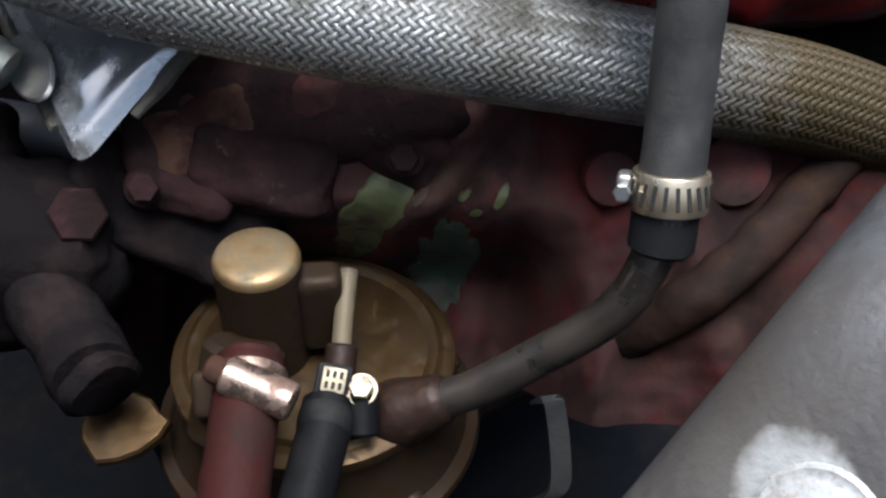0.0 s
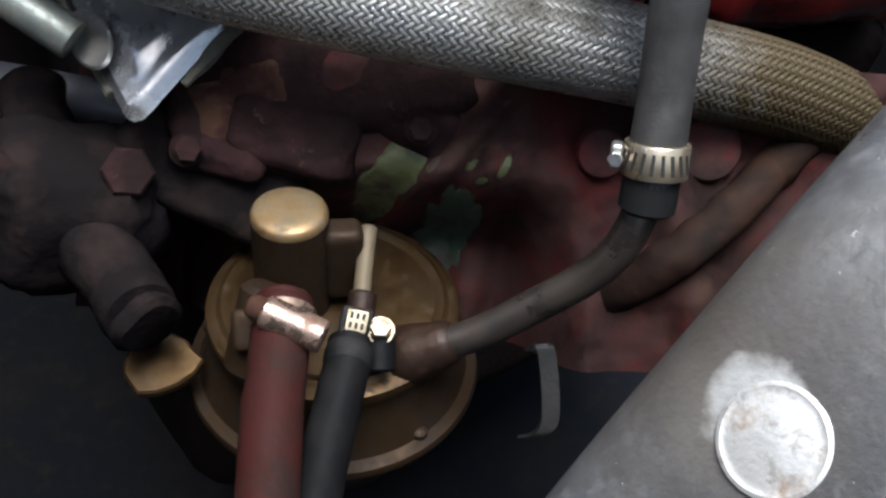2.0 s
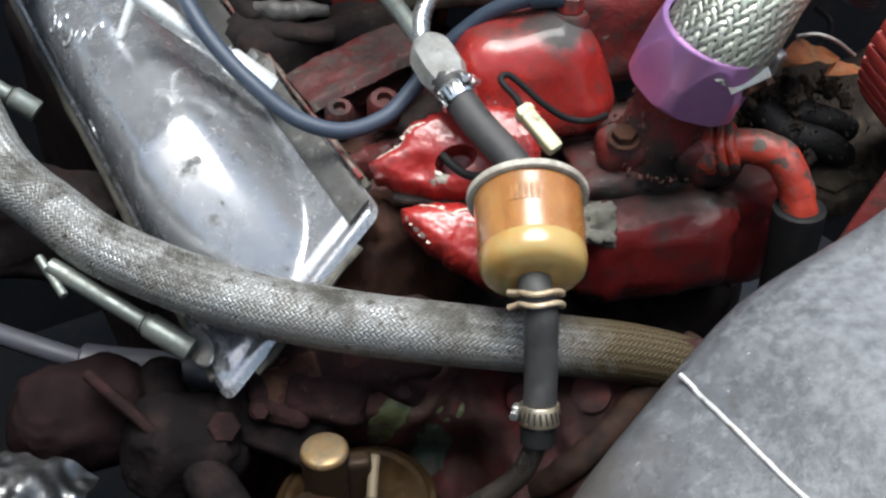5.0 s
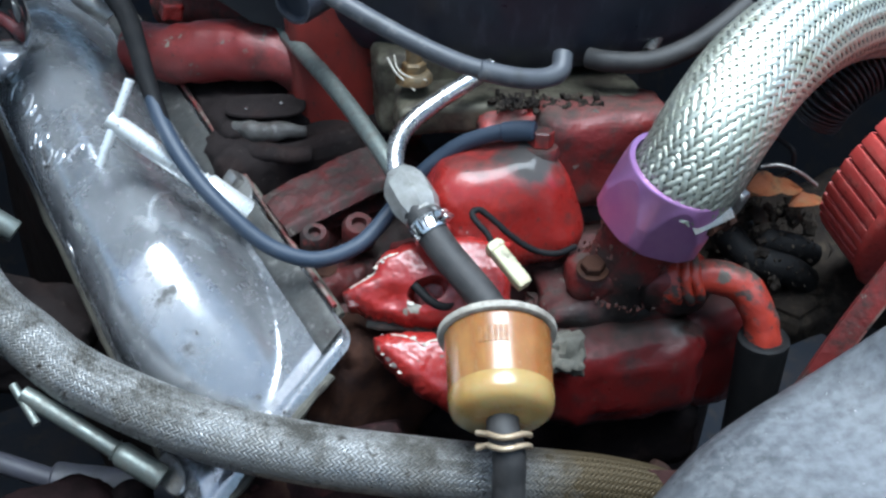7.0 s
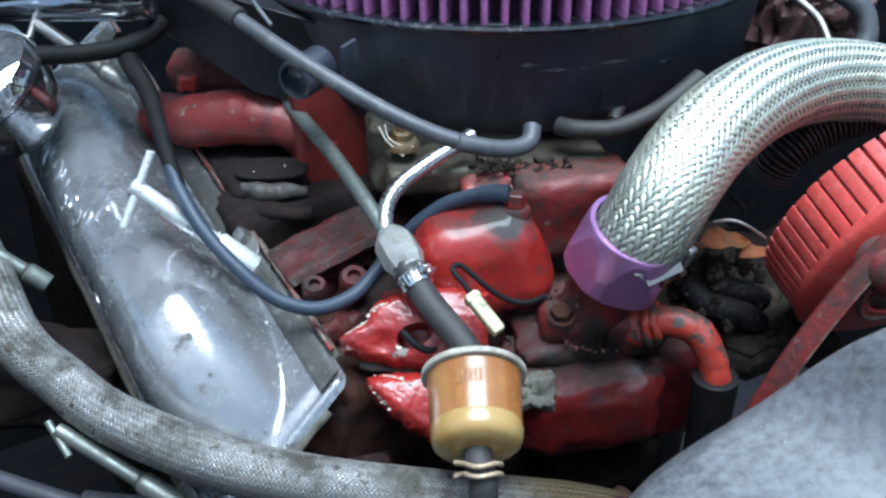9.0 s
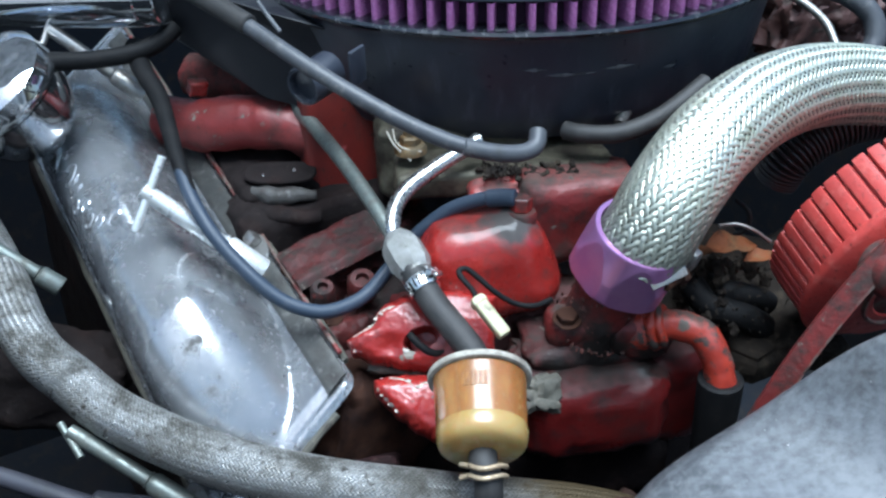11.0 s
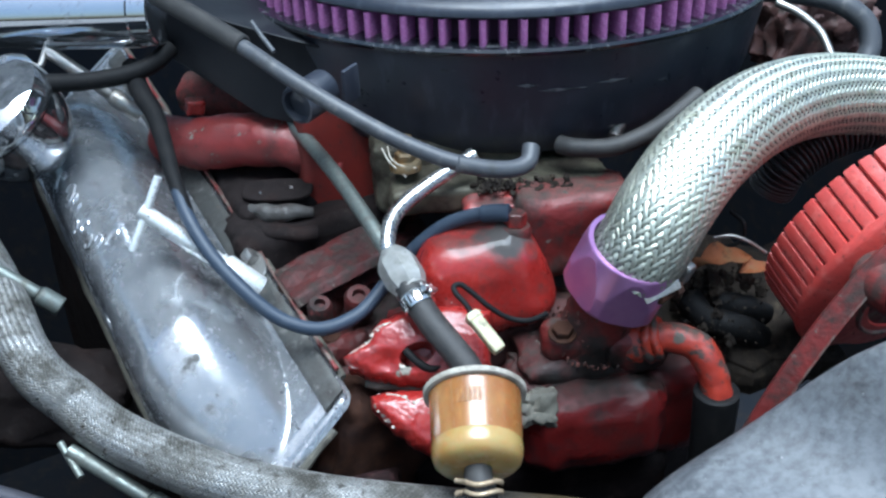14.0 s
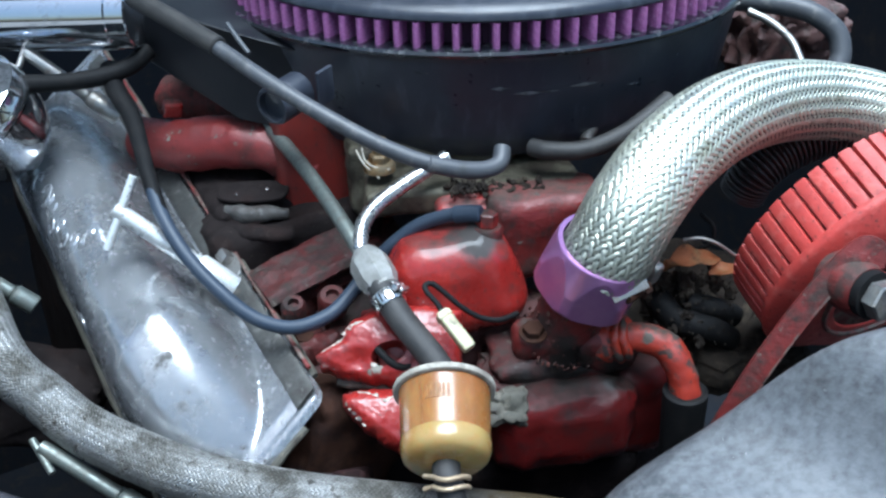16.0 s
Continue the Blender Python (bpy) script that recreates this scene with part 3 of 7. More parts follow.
def add_plate(bm, m, outline, thick, bevel=0.0008):
    """A flat plate with eased edges: an outline in the x-y plane of m, raised along z."""
    n = len(outline)
    c = sum((V((*p, 0)) for p in outline), V((0, 0, 0))) / n
    levels = []
    for h, inset in ((0, bevel), (bevel, 0), (thick - bevel, 0), (thick, bevel)):
        ring = []
        for p in outline:
            q = V((*p, 0))
            d = (q - c)
            q = q - d.normalized() * inset
            ring.append(bm.verts.new(m @ V((q.x, q.y, h))))
        levels.append(ring)
    for u, v in zip(levels, levels[1:]):
        for s in range(n):
            bm.faces.new((u[s], u[(s + 1) % n], v[(s + 1) % n], v[s]))
    bm.faces.new(levels[0][::-1])
    bm.faces.new(levels[-1])
    return bm


def plate(m, outline, thick, bevel=0.0008):
    return add_plate(bmesh.new(), m, outline, thick, bevel)


def hex_prof(r):
    return [(r * math.cos(math.pi / 3 * k), r * math.sin(math.pi / 3 * k)) for k in range(6)]


def bolt(at, axis, r, mat="steel", label="dirty steel hex bolt", h=None, name="bolt", group="", washer=True):
    """A hex bolt head on a washer, its seat at `at`."""
    h = h or r * 0.9
    ob = thing(name, at, label, "bolt", group)
    m = axes(at, axis)
    if washer:
        part("washer", lathe(m, [(r * 0.5, 0), (r * 1.3, 0), (r * 1.35, r * 0.08), (r * 1.3, r * 0.2), (r * 0.5, r * 0.2)], 28), mat, ob)
    b = plate(m @ Matrix.Translation((0, 0, r * 0.18)), hex_prof(r), h, r * 0.1)
    part("head", b, mat, ob)
    return ob


def add_braid(bm, pts, r, count, width, amp, n=10, pitch=1.0):
    """Woven over-two-under-two ribbons round a hose."""
    line = smooth_line(pts, n)
    fr = frames_along(line)
    cum = [0.0]
    for a, b in zip(line, line[1:]):
        cum.append(cum[-1] + (b - a).length)
    total = cum[-1]
    step = 2 * math.pi / count
    # along the hose for one crossing at the given slope
    adv = step * r * pitch
    steps = int(total / adv * 4)
    idx = [0]

    def spot(s, w, rad):
        while idx[0] < len(cum) - 2 and cum[idx[0] + 1] < s:
            idx[0] += 1
        while idx[0] > 0 and cum[idx[0]] > s:
            idx[0] -= 1
        i = idx[0]
        t = (s - cum[i]) / max(1e-9, cum[i + 1] - cum[i])
        c0, a0, b0, _ = fr[i]
        c1, a1, b1, _ = fr[i + 1]
        c, a, b = c0.lerp(c1, t), a0.lerp(a1, t), b0.lerp(b1, t)
        d = a * math.cos(w) + b * math.sin(w)
        return c + d * rad

    for sgn in (1, -1):
        for k in range(count):
            prev = None
            for i in range(steps + 1):
                s = total * i / steps
                turn = s / adv * step * 0.5
                w = k * step + sgn * turn
                # number of crossings passed by this ribbon
                x = s / adv
                phase = (2 * k + sgn * x + 0.5) * math.pi / 2
                lift = sgn * amp * max(-1, min(1, 1.6 * math.sin(phase)))
                hw = width / r * 0.5
                row = [bm.verts.new(spot(s, w + o * hw, r + lift + e)) for o, e in ((-1, -amp * 0.9), (-0.5, 0.0), (0.5, 0.0), (1, -amp * 0.9))]
                if prev:
                    for j in range(3):
                        bm.faces.new((prev[j], prev[j + 1], row[j + 1], row[j]))
                prev = row
    return bm


def worm_clamp(at, axis, r, width, screw_dir, mat="clamp", label="", slots=True, arc=2 * math.pi):
    """A slotted band round a hose with a screw box."""
    ob = thing("hose_clamp", at, label, "hose clamp")
    m = axes(at, axis, screw_dir)
    h = width / 2
    part("band", lathe(m, [(r, -h), (r + 0.0007, -h), (r + 0.0009, -h + 0.0003), (r + 0.0009, h - 0.0003), (r + 0.0007, h), (r, h)], 48), mat, ob)
    if slots:
        n = int(2 * math.pi * r / 0.0023)
        for k in range(n):
            w = 2 * math.pi * k / n
            d = V((math.cos(w), math.sin(w), 0))
            mm = m @ axes(d * (r + 0.0009), d, (0, 0.35, 1))
            part("slot", plate(mm, [(-h * 0.62, -0.00045), (h * 0.62, -0.00045), (h * 0.62, 0.00045), (-h * 0.62, 0.00045)], 0.00025, 0.00005), "hole", ob)
    mm = m @ axes((r + 0.0024, 0, 0), (0, 1, 0))
    part("screw_box", rbox(mm, (0.0034, width * 0.75, 0.006), 0.0010, 3), "zinc", ob)
    part("screw", add_plate(lathe(mm, [(0.0, -0.0055), (0.0017, -0.0055), (0.0017, 0.0046), (0.0, 0.0046)], 16), mm @ Matrix.Translation((0, 0, 0.0044)), hex_prof(0.0021), 0.0024, 0.0003), "zinc", ob)
    return ob

# ---- setting ----
def slab(name, m, size, mat, label, category="wall"):
    ob = part(name, rbox(m, size, 0.01, 2), mat, None, smooth=False)
    return tagged(ob, label, category, kind="structure")


AFT = V((-0.531, 0.822, 0.0)).normalized()
LAT = V((0.840, 0.543, 0.0)).normalized()
slab("ground", Matrix.Translation((0, 0, -0.75)), (60, 60, 0.04), "ground", "grey concrete ground under the car", "ground")
fw = V((0.0, 0.6, 0.0)) + AFT * 0.62
slab("wall_firewall", axes(fw + V((0, 0, -0.05)), AFT), (1.52, 0.75, 0.03), "wall", "dark painted firewall behind the engine")
slab("wall_apron", axes(V((0, 0.6, -0.05)) + LAT * 0.72 - AFT * 0.15, LAT), (1.6, 0.75, 0.03), "wall", "dark painted wing apron beyond the engine")
slab("wall_radiator", axes(V((0.1, 0.55, -0.15)) - AFT * 0.62 + LAT * 0.18, AFT, (0, 0, 1)), (0.5, 1.2, 0.03), "wall", "dark radiator support in front of the engine")
# unseen wall, added to keep low light off the engine's near side
near = V((0.0, 0.6, -0.08)) - LAT * 0.43 - AFT * 0.1
slab("wall_near", axes(near, LAT, AFT), (1.7, 0.62, 0.03), "wall", "unseen dark wall added on the near side to block low light")
# undertray added to close the void, its tone stands for shade
slab("floor_pan", axes(V((0.0, 0.6, -0.42)) + LAT * 0.145, (0, 0, 1), LAT), (1.14, 1.24, 0.03), "wall", "dark undertray added to close the bay below the engine", "undertray")
# unseen hood, added and narrowed to shape reflections in chrome and hose
hood_m = axes(V((-0.2, 0.6, 0.95)) + AFT * 0.30 - LAT * 0.12, V((0.50, -0.78, -0.55)), LAT)
slab("hood", hood_m, (1.15, 1.1, 0.03), "hood", "unseen raised hood with a grey underside, added for reflections", "hood")

# ---- valve cover ----
VC = V((-0.050, 0.418, 0.131))
E1 = V((-0.531, 0.822, 0.205)).normalized()
E2 = V((-0.599, -0.588, -0.544)).normalized()
EN = E2.cross(E1).normalized()
VW, VL = 0.116, 0.43
if EN.z < 0:
    EN = -EN


def vc(u, v, h):
    return VC + E1 * u + E2 * v + EN * h


def cover_height(u, v):
    """Height of the pressed dome over the flange, rounded in plan at its corners."""
    f = v / VW
    x = max(0.0, 1 - (u - 0.013) / 0.080, 1 - (VL - 0.016 - u) / 0.10)
    y = max(0.0, 1 - (f - 0.165) / 0.36, 1 - (0.945 - f) / 0.40)
    return 0.055 * (1 - min(1.0, x ** 1.45 + y ** 2.8))


def valve_cover():
    ob = thing("valve_cover", vc(VL / 2, VW / 2, 0), "chromed pressed steel valve cover, smeared and dusty", "valve cover")
    b = bmesh.new()
    nu, nv = 128, 64
    g = []
    for i in range(nu + 1):
        u = VL * (i / nu) ** 1.25
        row = []
        for j in range(nv + 1):
            v = VW * j / nv
            uu, vv = u, v
            # rounded corners
            rc = 0.007
            cu = max(0.0, rc - u) + max(0.0, u - (VL - rc))
            cv = max(0.0, rc - v) + max(0.0, v - (VW - rc))
            if cu > 0 and cv > 0:
                x, y = cu / rc, cv / rc
                x2, y2 = rc * x * math.sqrt(1 - y * y / 2), rc * y * math.sqrt(1 - x * x / 2)
                uu = (rc - x2) if u < VL / 2 else VL - (rc - x2)
                vv = (rc - y2) if v < VW / 2 else VW - (rc - y2)
            h = cover_height(uu, vv)
            edge = min(uu, vv, VL - uu, VW - vv)
            if cu > 0 and cv > 0:
                edge = rc - math.hypot(x2, y2)
            lip = -0.004 * max(0.0, 1 - edge / 0.0025) ** 0.5
            # a shallow step where dome meets flange
            h += 0.0022 * min(1.0, max(0.0, (edge - 0.009) / 0.003))
            h += min(1.0, h / 0.02) * (0.00030 * noise.noise(V((uu * 22, vv * 22, 3.0))) + 0.00012 * noise.noise(V((uu * 70, vv * 70, 5.0))))
            row.append(b.verts.new(vc(uu, vv, h + lip)))
        g.append(row)
    for i in range(nu):
        for j in range(nv):
            b.faces.new((g[i][j], g[i][j + 1], g[i + 1][j + 1], g[i + 1][j]))
    bmesh.ops.solidify(b, geom=b.faces[:], thickness=0.0012)
    bmesh.ops.recalc_face_normals(b, faces=b.faces[:])
    part("cover_shell", b, "chrome", ob)
    # pressed script along the top, worn past reading: plain curls
    rnd = random.Random(3)
    def on_dome(u, v, lift=0.0018):
        return vc(u, v, cover_height(u, v) + lift)

    for u, v, ru, rv, start, span, r in ((0.286, 0.071, 0.0060, 0.0065, 0.6, 5.0, 0.0017), (0.268, 0.078, 0.0040, 0.0075, 3.6, 3.4, 0.0011), (0.250, 0.076, 0.0050, 0.0070, 2.2, 4.2, 0.0011), (0.240, 0.068, 0.0012, 0.0075, 0.2, 2.6, 0.0010), (0.231, 0.069, 0.0012, 0.0055, 0.2, 2.6, 0.0010), (0.226, 0.082, 0.0035, 0.0040, 1.0, 3.8, 0.0010), (0.214, 0.076, 0.0032, 0.0044, 4.0, 3.4, 0.0010), (0.203, 0.078, 0.0036, 0.0044, 0.8, 4.0, 0.0010), (0.193, 0.072, 0.0034, 0.0042, 2.4, 4.4, 0.0010), (0.184, 0.062, 0.0024, 0.0055, 3.9, 4.6, 0.0010)):
        pts = [on_dome(u + ru * math.cos(start + span * k / 10) + rnd.uniform(-.0004, .0004), v + rv * math.sin(start + span * k / 10)) for k in range(11)]
        part("raised_curl", tube(pts, r, 8, 4), "chrome", ob)
    # raised lines that stand in for highlights where the dome turns down
    for line in (((0.094, 0.0455), (0.101, 0.0458), (0.108, 0.0452), (0.118, 0.0413), (0.1254, 0.0354), (0.128, 0.0275)), ((0.150, 0.098), (0.156, 0.0955), (0.163, 0.0950), (0.169, 0.0965))):
        part("highlight_line", tube([on_dome(u, v, 0.0012) for u, v in line], 0.0011, 8, 5, radii=[0.0003, 0.0010, 0.0013, 0.0013, 0.0010, 0.0003]), "chrome", ob)
    g2 = bmesh.new()
    for a, bq in (((-0.001, 0.020), (-0.001, VW - 0.020)), ((0.018, -0.001), (VL, -0.001)), ((0.018, VW + 0.001), (VL, VW + 0.001))):
        add_tube(g2, [vc(a[0], a[1], -0.0055), vc((a[0] + bq[0]) / 2, (a[1] + bq[1]) / 2, -0.0055), vc(bq[0], bq[1], -0.0055)], 0.0022, 8, 10, wobble=0.0012)
    part("gasket", g2, "gasket", ob, "squeezed grey cork gasket")
    return ob


valve_cover()


def breather():
    top = (-0.2877, 0.5919, 0.2249)
    ob = thing("oil_breather", vc(0.30, 0.085, 0.05), "round chrome oil breather cap on the valve cover", "breather cap")
    c = V((-0.2849, 0.5552, 0.2512))
    m = axes(c - EN * 0.022, EN)
    part("cap", lathe(m, [(0.0, 0.034), (0.018, 0.0335), (0.032, 0.031), (0.0385, 0.026), (0.0395, 0.018), (0.0405, 0.015), (0.040, 0.012), (0.034, 0.010), (0.0, 0.010)][::-1], 56), "mirror_chrome", ob)
    part("body", lathe(m @ Matrix.Translation((0, 0, -0.03)), [(0.0, 0.0), (0.020, 0.0), (0.027, 0.004), (0.0335, 0.014), (0.0370, 0.026), (0.0385, 0.040), (0.0, 0.040)], 56), "mirror_chrome", ob)


breather()


def tee_bolt(base, tip, bar_a, bar_b, r=0.0039, mat="zinc"):
    """A T-handled hold-down stud on the cover's rim."""
    ob = thing("tee_bolt", base, "bright T-handled valve cover hold-down bolt", "hold-down bolt", "cover hold-down bolts")
    base, tip = V(base), V(tip)
    ax = (tip - base).normalized()
    L = (tip - base).length
    m = axes(base, ax)
    part("foot", lathe(m, [(0, -0.001), (r * 1.55, -0.001), (r * 1.6, 0.0), (r * 1.6, L * 0.28), (r * 1.35, L * 0.30), (r * 1.15, L * 0.315), (r * 1.4, L * 0.325), (r * 1.3, L * 0.33), (0, L * 0.33)], 24), mat, ob)
    part("stem", lathe(m @ Matrix.Translation((0, 0, L * 0.33)), [(0, 0), (r * 1.1, 0), (r * 1.12, L * 0.6), (r * 1.0, L * 0.66), (0, L * 0.67)], 24), mat, ob)
    a, b = V(bar_a), V(bar_b)
    part("cross_bar", tube([a, a.lerp(b, 0.5), b], r * 0.55, 14, 4), mat, ob)
    return ob


tee_bolt((-0.1106, 0.4820, 0.1624), (-0.1739, 0.4819, 0.2162), (-0.1780, 0.4717, 0.1945), (-0.1618, 0.4896, 0.2327), r=0.0046, mat="bright_zinc")
# bolts two and four in darker zinc, standing for the dimmer light there
tee_bolt((-0.1379, 0.3699, 0.0826), (-0.2029, 0.3880, 0.1181), (-0.2080, 0.3913, 0.1196), (-0.1938, 0.3768, 0.1085), mat="line")
tee_bolt((-0.2052, 0.5966, 0.2261), (-0.2591, 0.5971, 0.2720), (-0.2615, 0.5900, 0.2638), (-0.2570, 0.6034, 0.2790), mat="steel")
tee_bolt((-0.2353, 0.4823, 0.1491), (-0.2719, 0.4844, 0.1761), (-0.2753, 0.4775, 0.1643), (-0.2685, 0.4912, 0.1879), mat="line")

# tabs that the hold-down bolts press on
def rim_tab(u, v, inward):
    ob = thing("rim_tab", vc(u, v, 0.002), "bent bright steel spreader tab on the cover rim", "spreader tab", "spreader tabs")
    m = axes(vc(u, v, 0.003), EN, E1)
    part("pad", plate(m, [(0.0125 * math.cos(k * math.pi / 10), 0.0065 * math.sin(k * math.pi / 10)) for k in range(20)], 0.0018), "steel", ob)
    return ob


rim_tab(0.125, 0.004, 1)
rim_tab(0.030, VW - 0.004, -1)
rim_tab(0.30, 0.004, 1)


def holder_strip():
    """The grey steel strip that lies along the inner rim, with the rusty rim edge beside it."""
    ob = thing("loom_strip", vc(0.22, 0.004, 0.004), "dirty grey steel strip along the cover rim", "rim strip")
    b = bmesh.new()
    prev = None
    n = 60
    for i in range(n + 1):
        u = 0.006 + 0.404 * i / n
        w = 0.0004 * noise.noise((u * 60, 0, 0))
        row = [b.verts.new(vc(u, v + w, h)) for v, h in ((0.0014, 0.0016), (0.0014, 0.0026), (0.0020, 0.0030), (0.0060, 0.0031), (0.0130, 0.0031), (0.0160, 0.0030), (0.0166, 0.0026), (0.0166, 0.0010))]
        if prev:
            for k in range(8):
                b.faces.new((prev[k], prev[(k + 1) % 8], row[(k + 1) % 8], row[k]))
        else:
            b.faces.new(row)
        prev = row
    b.faces.new(prev[::-1])
    bmesh.ops.recalc_face_normals(b, faces=b.faces[:])
    part("strip", b, "rim_steel", ob)
    part("rusty_edge", tube([vc(0.02 + 0.0205 * k, -0.0020, 0.0010 + 0.0003 * (k % 3)) for k in range(20)], 0.0014, 8, 4, wobble=0.0006), "rust_edge", ob, "brown rusty rim edge")
    for u in (0.130, 0.242):
        part("clip", rbox(axes(vc(u, 0.004, 0.0070), EN + E2 * 0.4, E1), (0.009, 0.0075, 0.008), 0.0012, 2), "steel", ob, "bright bent steel clip")


holder_strip()

# ---- braided hoses ----
def heater_hose():
    pts = [(-0.3408, 0.5685, 0.1881), (-0.2818, 0.4995, 0.1631), (-0.2325, 0.4269, 0.1494), (-0.2024, 0.4084, 0.1331), (-0.1730, 0.3930, 0.1215), (-0.1164, 0.3713, 0.1128), (-0.0645, 0.3630, 0.1063), (-0.0138, 0.3627, 0.0989), (0.0380, 0.3708, 0.0860), (0.0738, 0.3795, 0.0735), (0.1041, 0.3893, 0.0556), (0.1320, 0.3992, 0.0279), (0.1565, 0.4072, -0.0059)]
    ob = thing("braided_heater_hose", pts[6], "grimy worn stainless-braided heater hose", "hose")
    r = 0.0140
    part("core", tube(pts, r - 0.0007, 24, 8), "core", ob)
    part("braid", add_braid(bmesh.new(), pts, r, 46, 0.0018, 0.00028, 14, 0.66), "braid_worn", ob, "dull grey woven steel wire")["kind"] = "stuff"
    b = bmesh.new()
    rnd = random.Random(5)
    end = V(pts[-1])
    for k in range(26):
        d = V((rnd.uniform(-1, 1), rnd.uniform(-1, 1), rnd.uniform(-1, 1))).normalized()
        a = end - V((0.018, 0.005, -0.007)) + d * r * 0.95
        add_tube(b, [a, a + d * 0.003 + V((0.003, 0, 0.0)), a + d * 0.006 + V((0.009, 0.003, 0.001))], 0.00016, 4, 3, caps=False)
    part("frayed_wire", b, "braid_worn", ob, "frayed loose wire ends")


heater_hose()
tone_spot(M["braid_worn"], (0.0917, 0.3859, 0.0639), 0.050, (0.055, 0.041, 0.021), 0.6, 0.4, 0.050, 120.0)


def radiator_hose():
    pts = [(0.1013, 0.4533, 0.1912), (0.1108, 0.4551, 0.2056), (0.1239, 0.4652, 0.2264), (0.1459, 0.4904, 0.2426), (0.1793, 0.5297, 0.2481), (0.2214, 0.574, 0.2416), (0.2683, 0.6089, 0.2282), (0.3098, 0.6151, 0.2153), (0.3515, 0.5943, 0.1955), (0.3874, 0.571, 0.1717)]
    ob = thing("braided_radiator_hose", pts[0], "bright stainless-braided upper radiator hose", "hose")
    r = 0.0257
    part("core", tube(pts, r - 0.0010, 32, 8), "core", ob)
    part("braid", add_braid(bmesh.new(), pts, r, 40, 0.0030, 0.00034, 14, 0.62), "braid", ob, "bright woven steel wire")["kind"] = "stuff"


radiator_hose()


def hose_fitting():
    lo, hi = V((0.0967, 0.4608, 0.1744)), V((0.1066, 0.4530, 0.2065))
    ax = (hi - lo).normalized()
    L = (hi - lo).length
    ob = thing("hose_fitting", lo, "purple anodised hose end cover on the thermostat neck", "hose fitting")
    m = axes(lo, ax)
    R = 0.0302
    b = bmesh.new()
    seg = 192
    rows = 120
    rings = []
    for i in range(rows + 1):
        h = i / rows
        q = 1.0
        if h < 0.08:
            q = 0.93 + 0.07 * math.sqrt(h / 0.08)
        if h > 0.42:
            # cone towards the hose, cutting the hexagon in arcs
            q = 1.0 - 0.105 * (h - 0.42) / 0.58
        if h > 0.97:
            q -= 0.012 * ((h - 0.97) / 0.03) ** 2
        ring = []
        for s in range(seg):
            w = 2 * math.pi * s / seg
            c = (w % (math.pi / 3)) - math.pi / 6
            rad = R * min(q, 0.912 / math.cos(c))
            ring.append(b.verts.new(m @ V((rad * math.cos(w), rad * math.sin(w), h * L))))
        rings.append(ring)
    for u, v in zip(rings, rings[1:]):
        for s in range(seg):
            b.faces.new((u[s], u[(s + 1) % seg], v[(s + 1) % seg], v[s]))
    inner = [b.verts.new(m @ V((0.024 * math.cos(2 * math.pi * s / seg), 0.024 * math.sin(2 * math.pi * s / seg), L))) for s in range(seg)]
    for s in range(seg):
        b.faces.new((rings[-1][s], rings[-1][(s + 1) % seg], inner[(s + 1) % seg], inner[s]))
    b.faces.new(rings[0][::-1])
    part("collar", b, "purple", ob)
    # clamp screw that pokes out of the collar, with its bent tab
    t = V((0.1169, 0.4390, 0.1890)) + V((0.25, -0.8, 0.5)) * 0.0060
    out = V((0.1318, 0.4490, 0.1912)) - t
    part("clamp_tab", rbox(axes(t, V((0.25, -0.8, 0.5)), out), (0.022, 0.010, 0.0012), 0.0005, 3), "steel", ob, "bent grey clamp tab")
    s = V((0.1258, 0.4416, 0.1848))
    mm = axes(s, out)
    part("clamp_screw", add_plate(lathe(mm, [(0, -0.012), (0.003, -0.012), (0.003, 0.004), (0, 0.004)], 16), mm, hex_prof(0.0052), 0.006, 0.0006), "rust", ob, "rusty clamp screw")
    part("screw_house", rbox(axes(V((0.1333, 0.4541, 0.1900)), ax, out), (0.008, 0.010, 0.014), 0.002, 3), "steel", ob)


hose_fitting()
# weave darkened above the fitting: its shade put into the braid's colour
tone_spot(M["braid"], (0.100, 0.452, 0.196), 0.022, (0.20, 0.205, 0.175), 0.45, 0.8, 0.030, 420.0, 0.05)

# ---- fuel filter and its lines ----
FC = V((0.0195, 0.3955, 0.152))


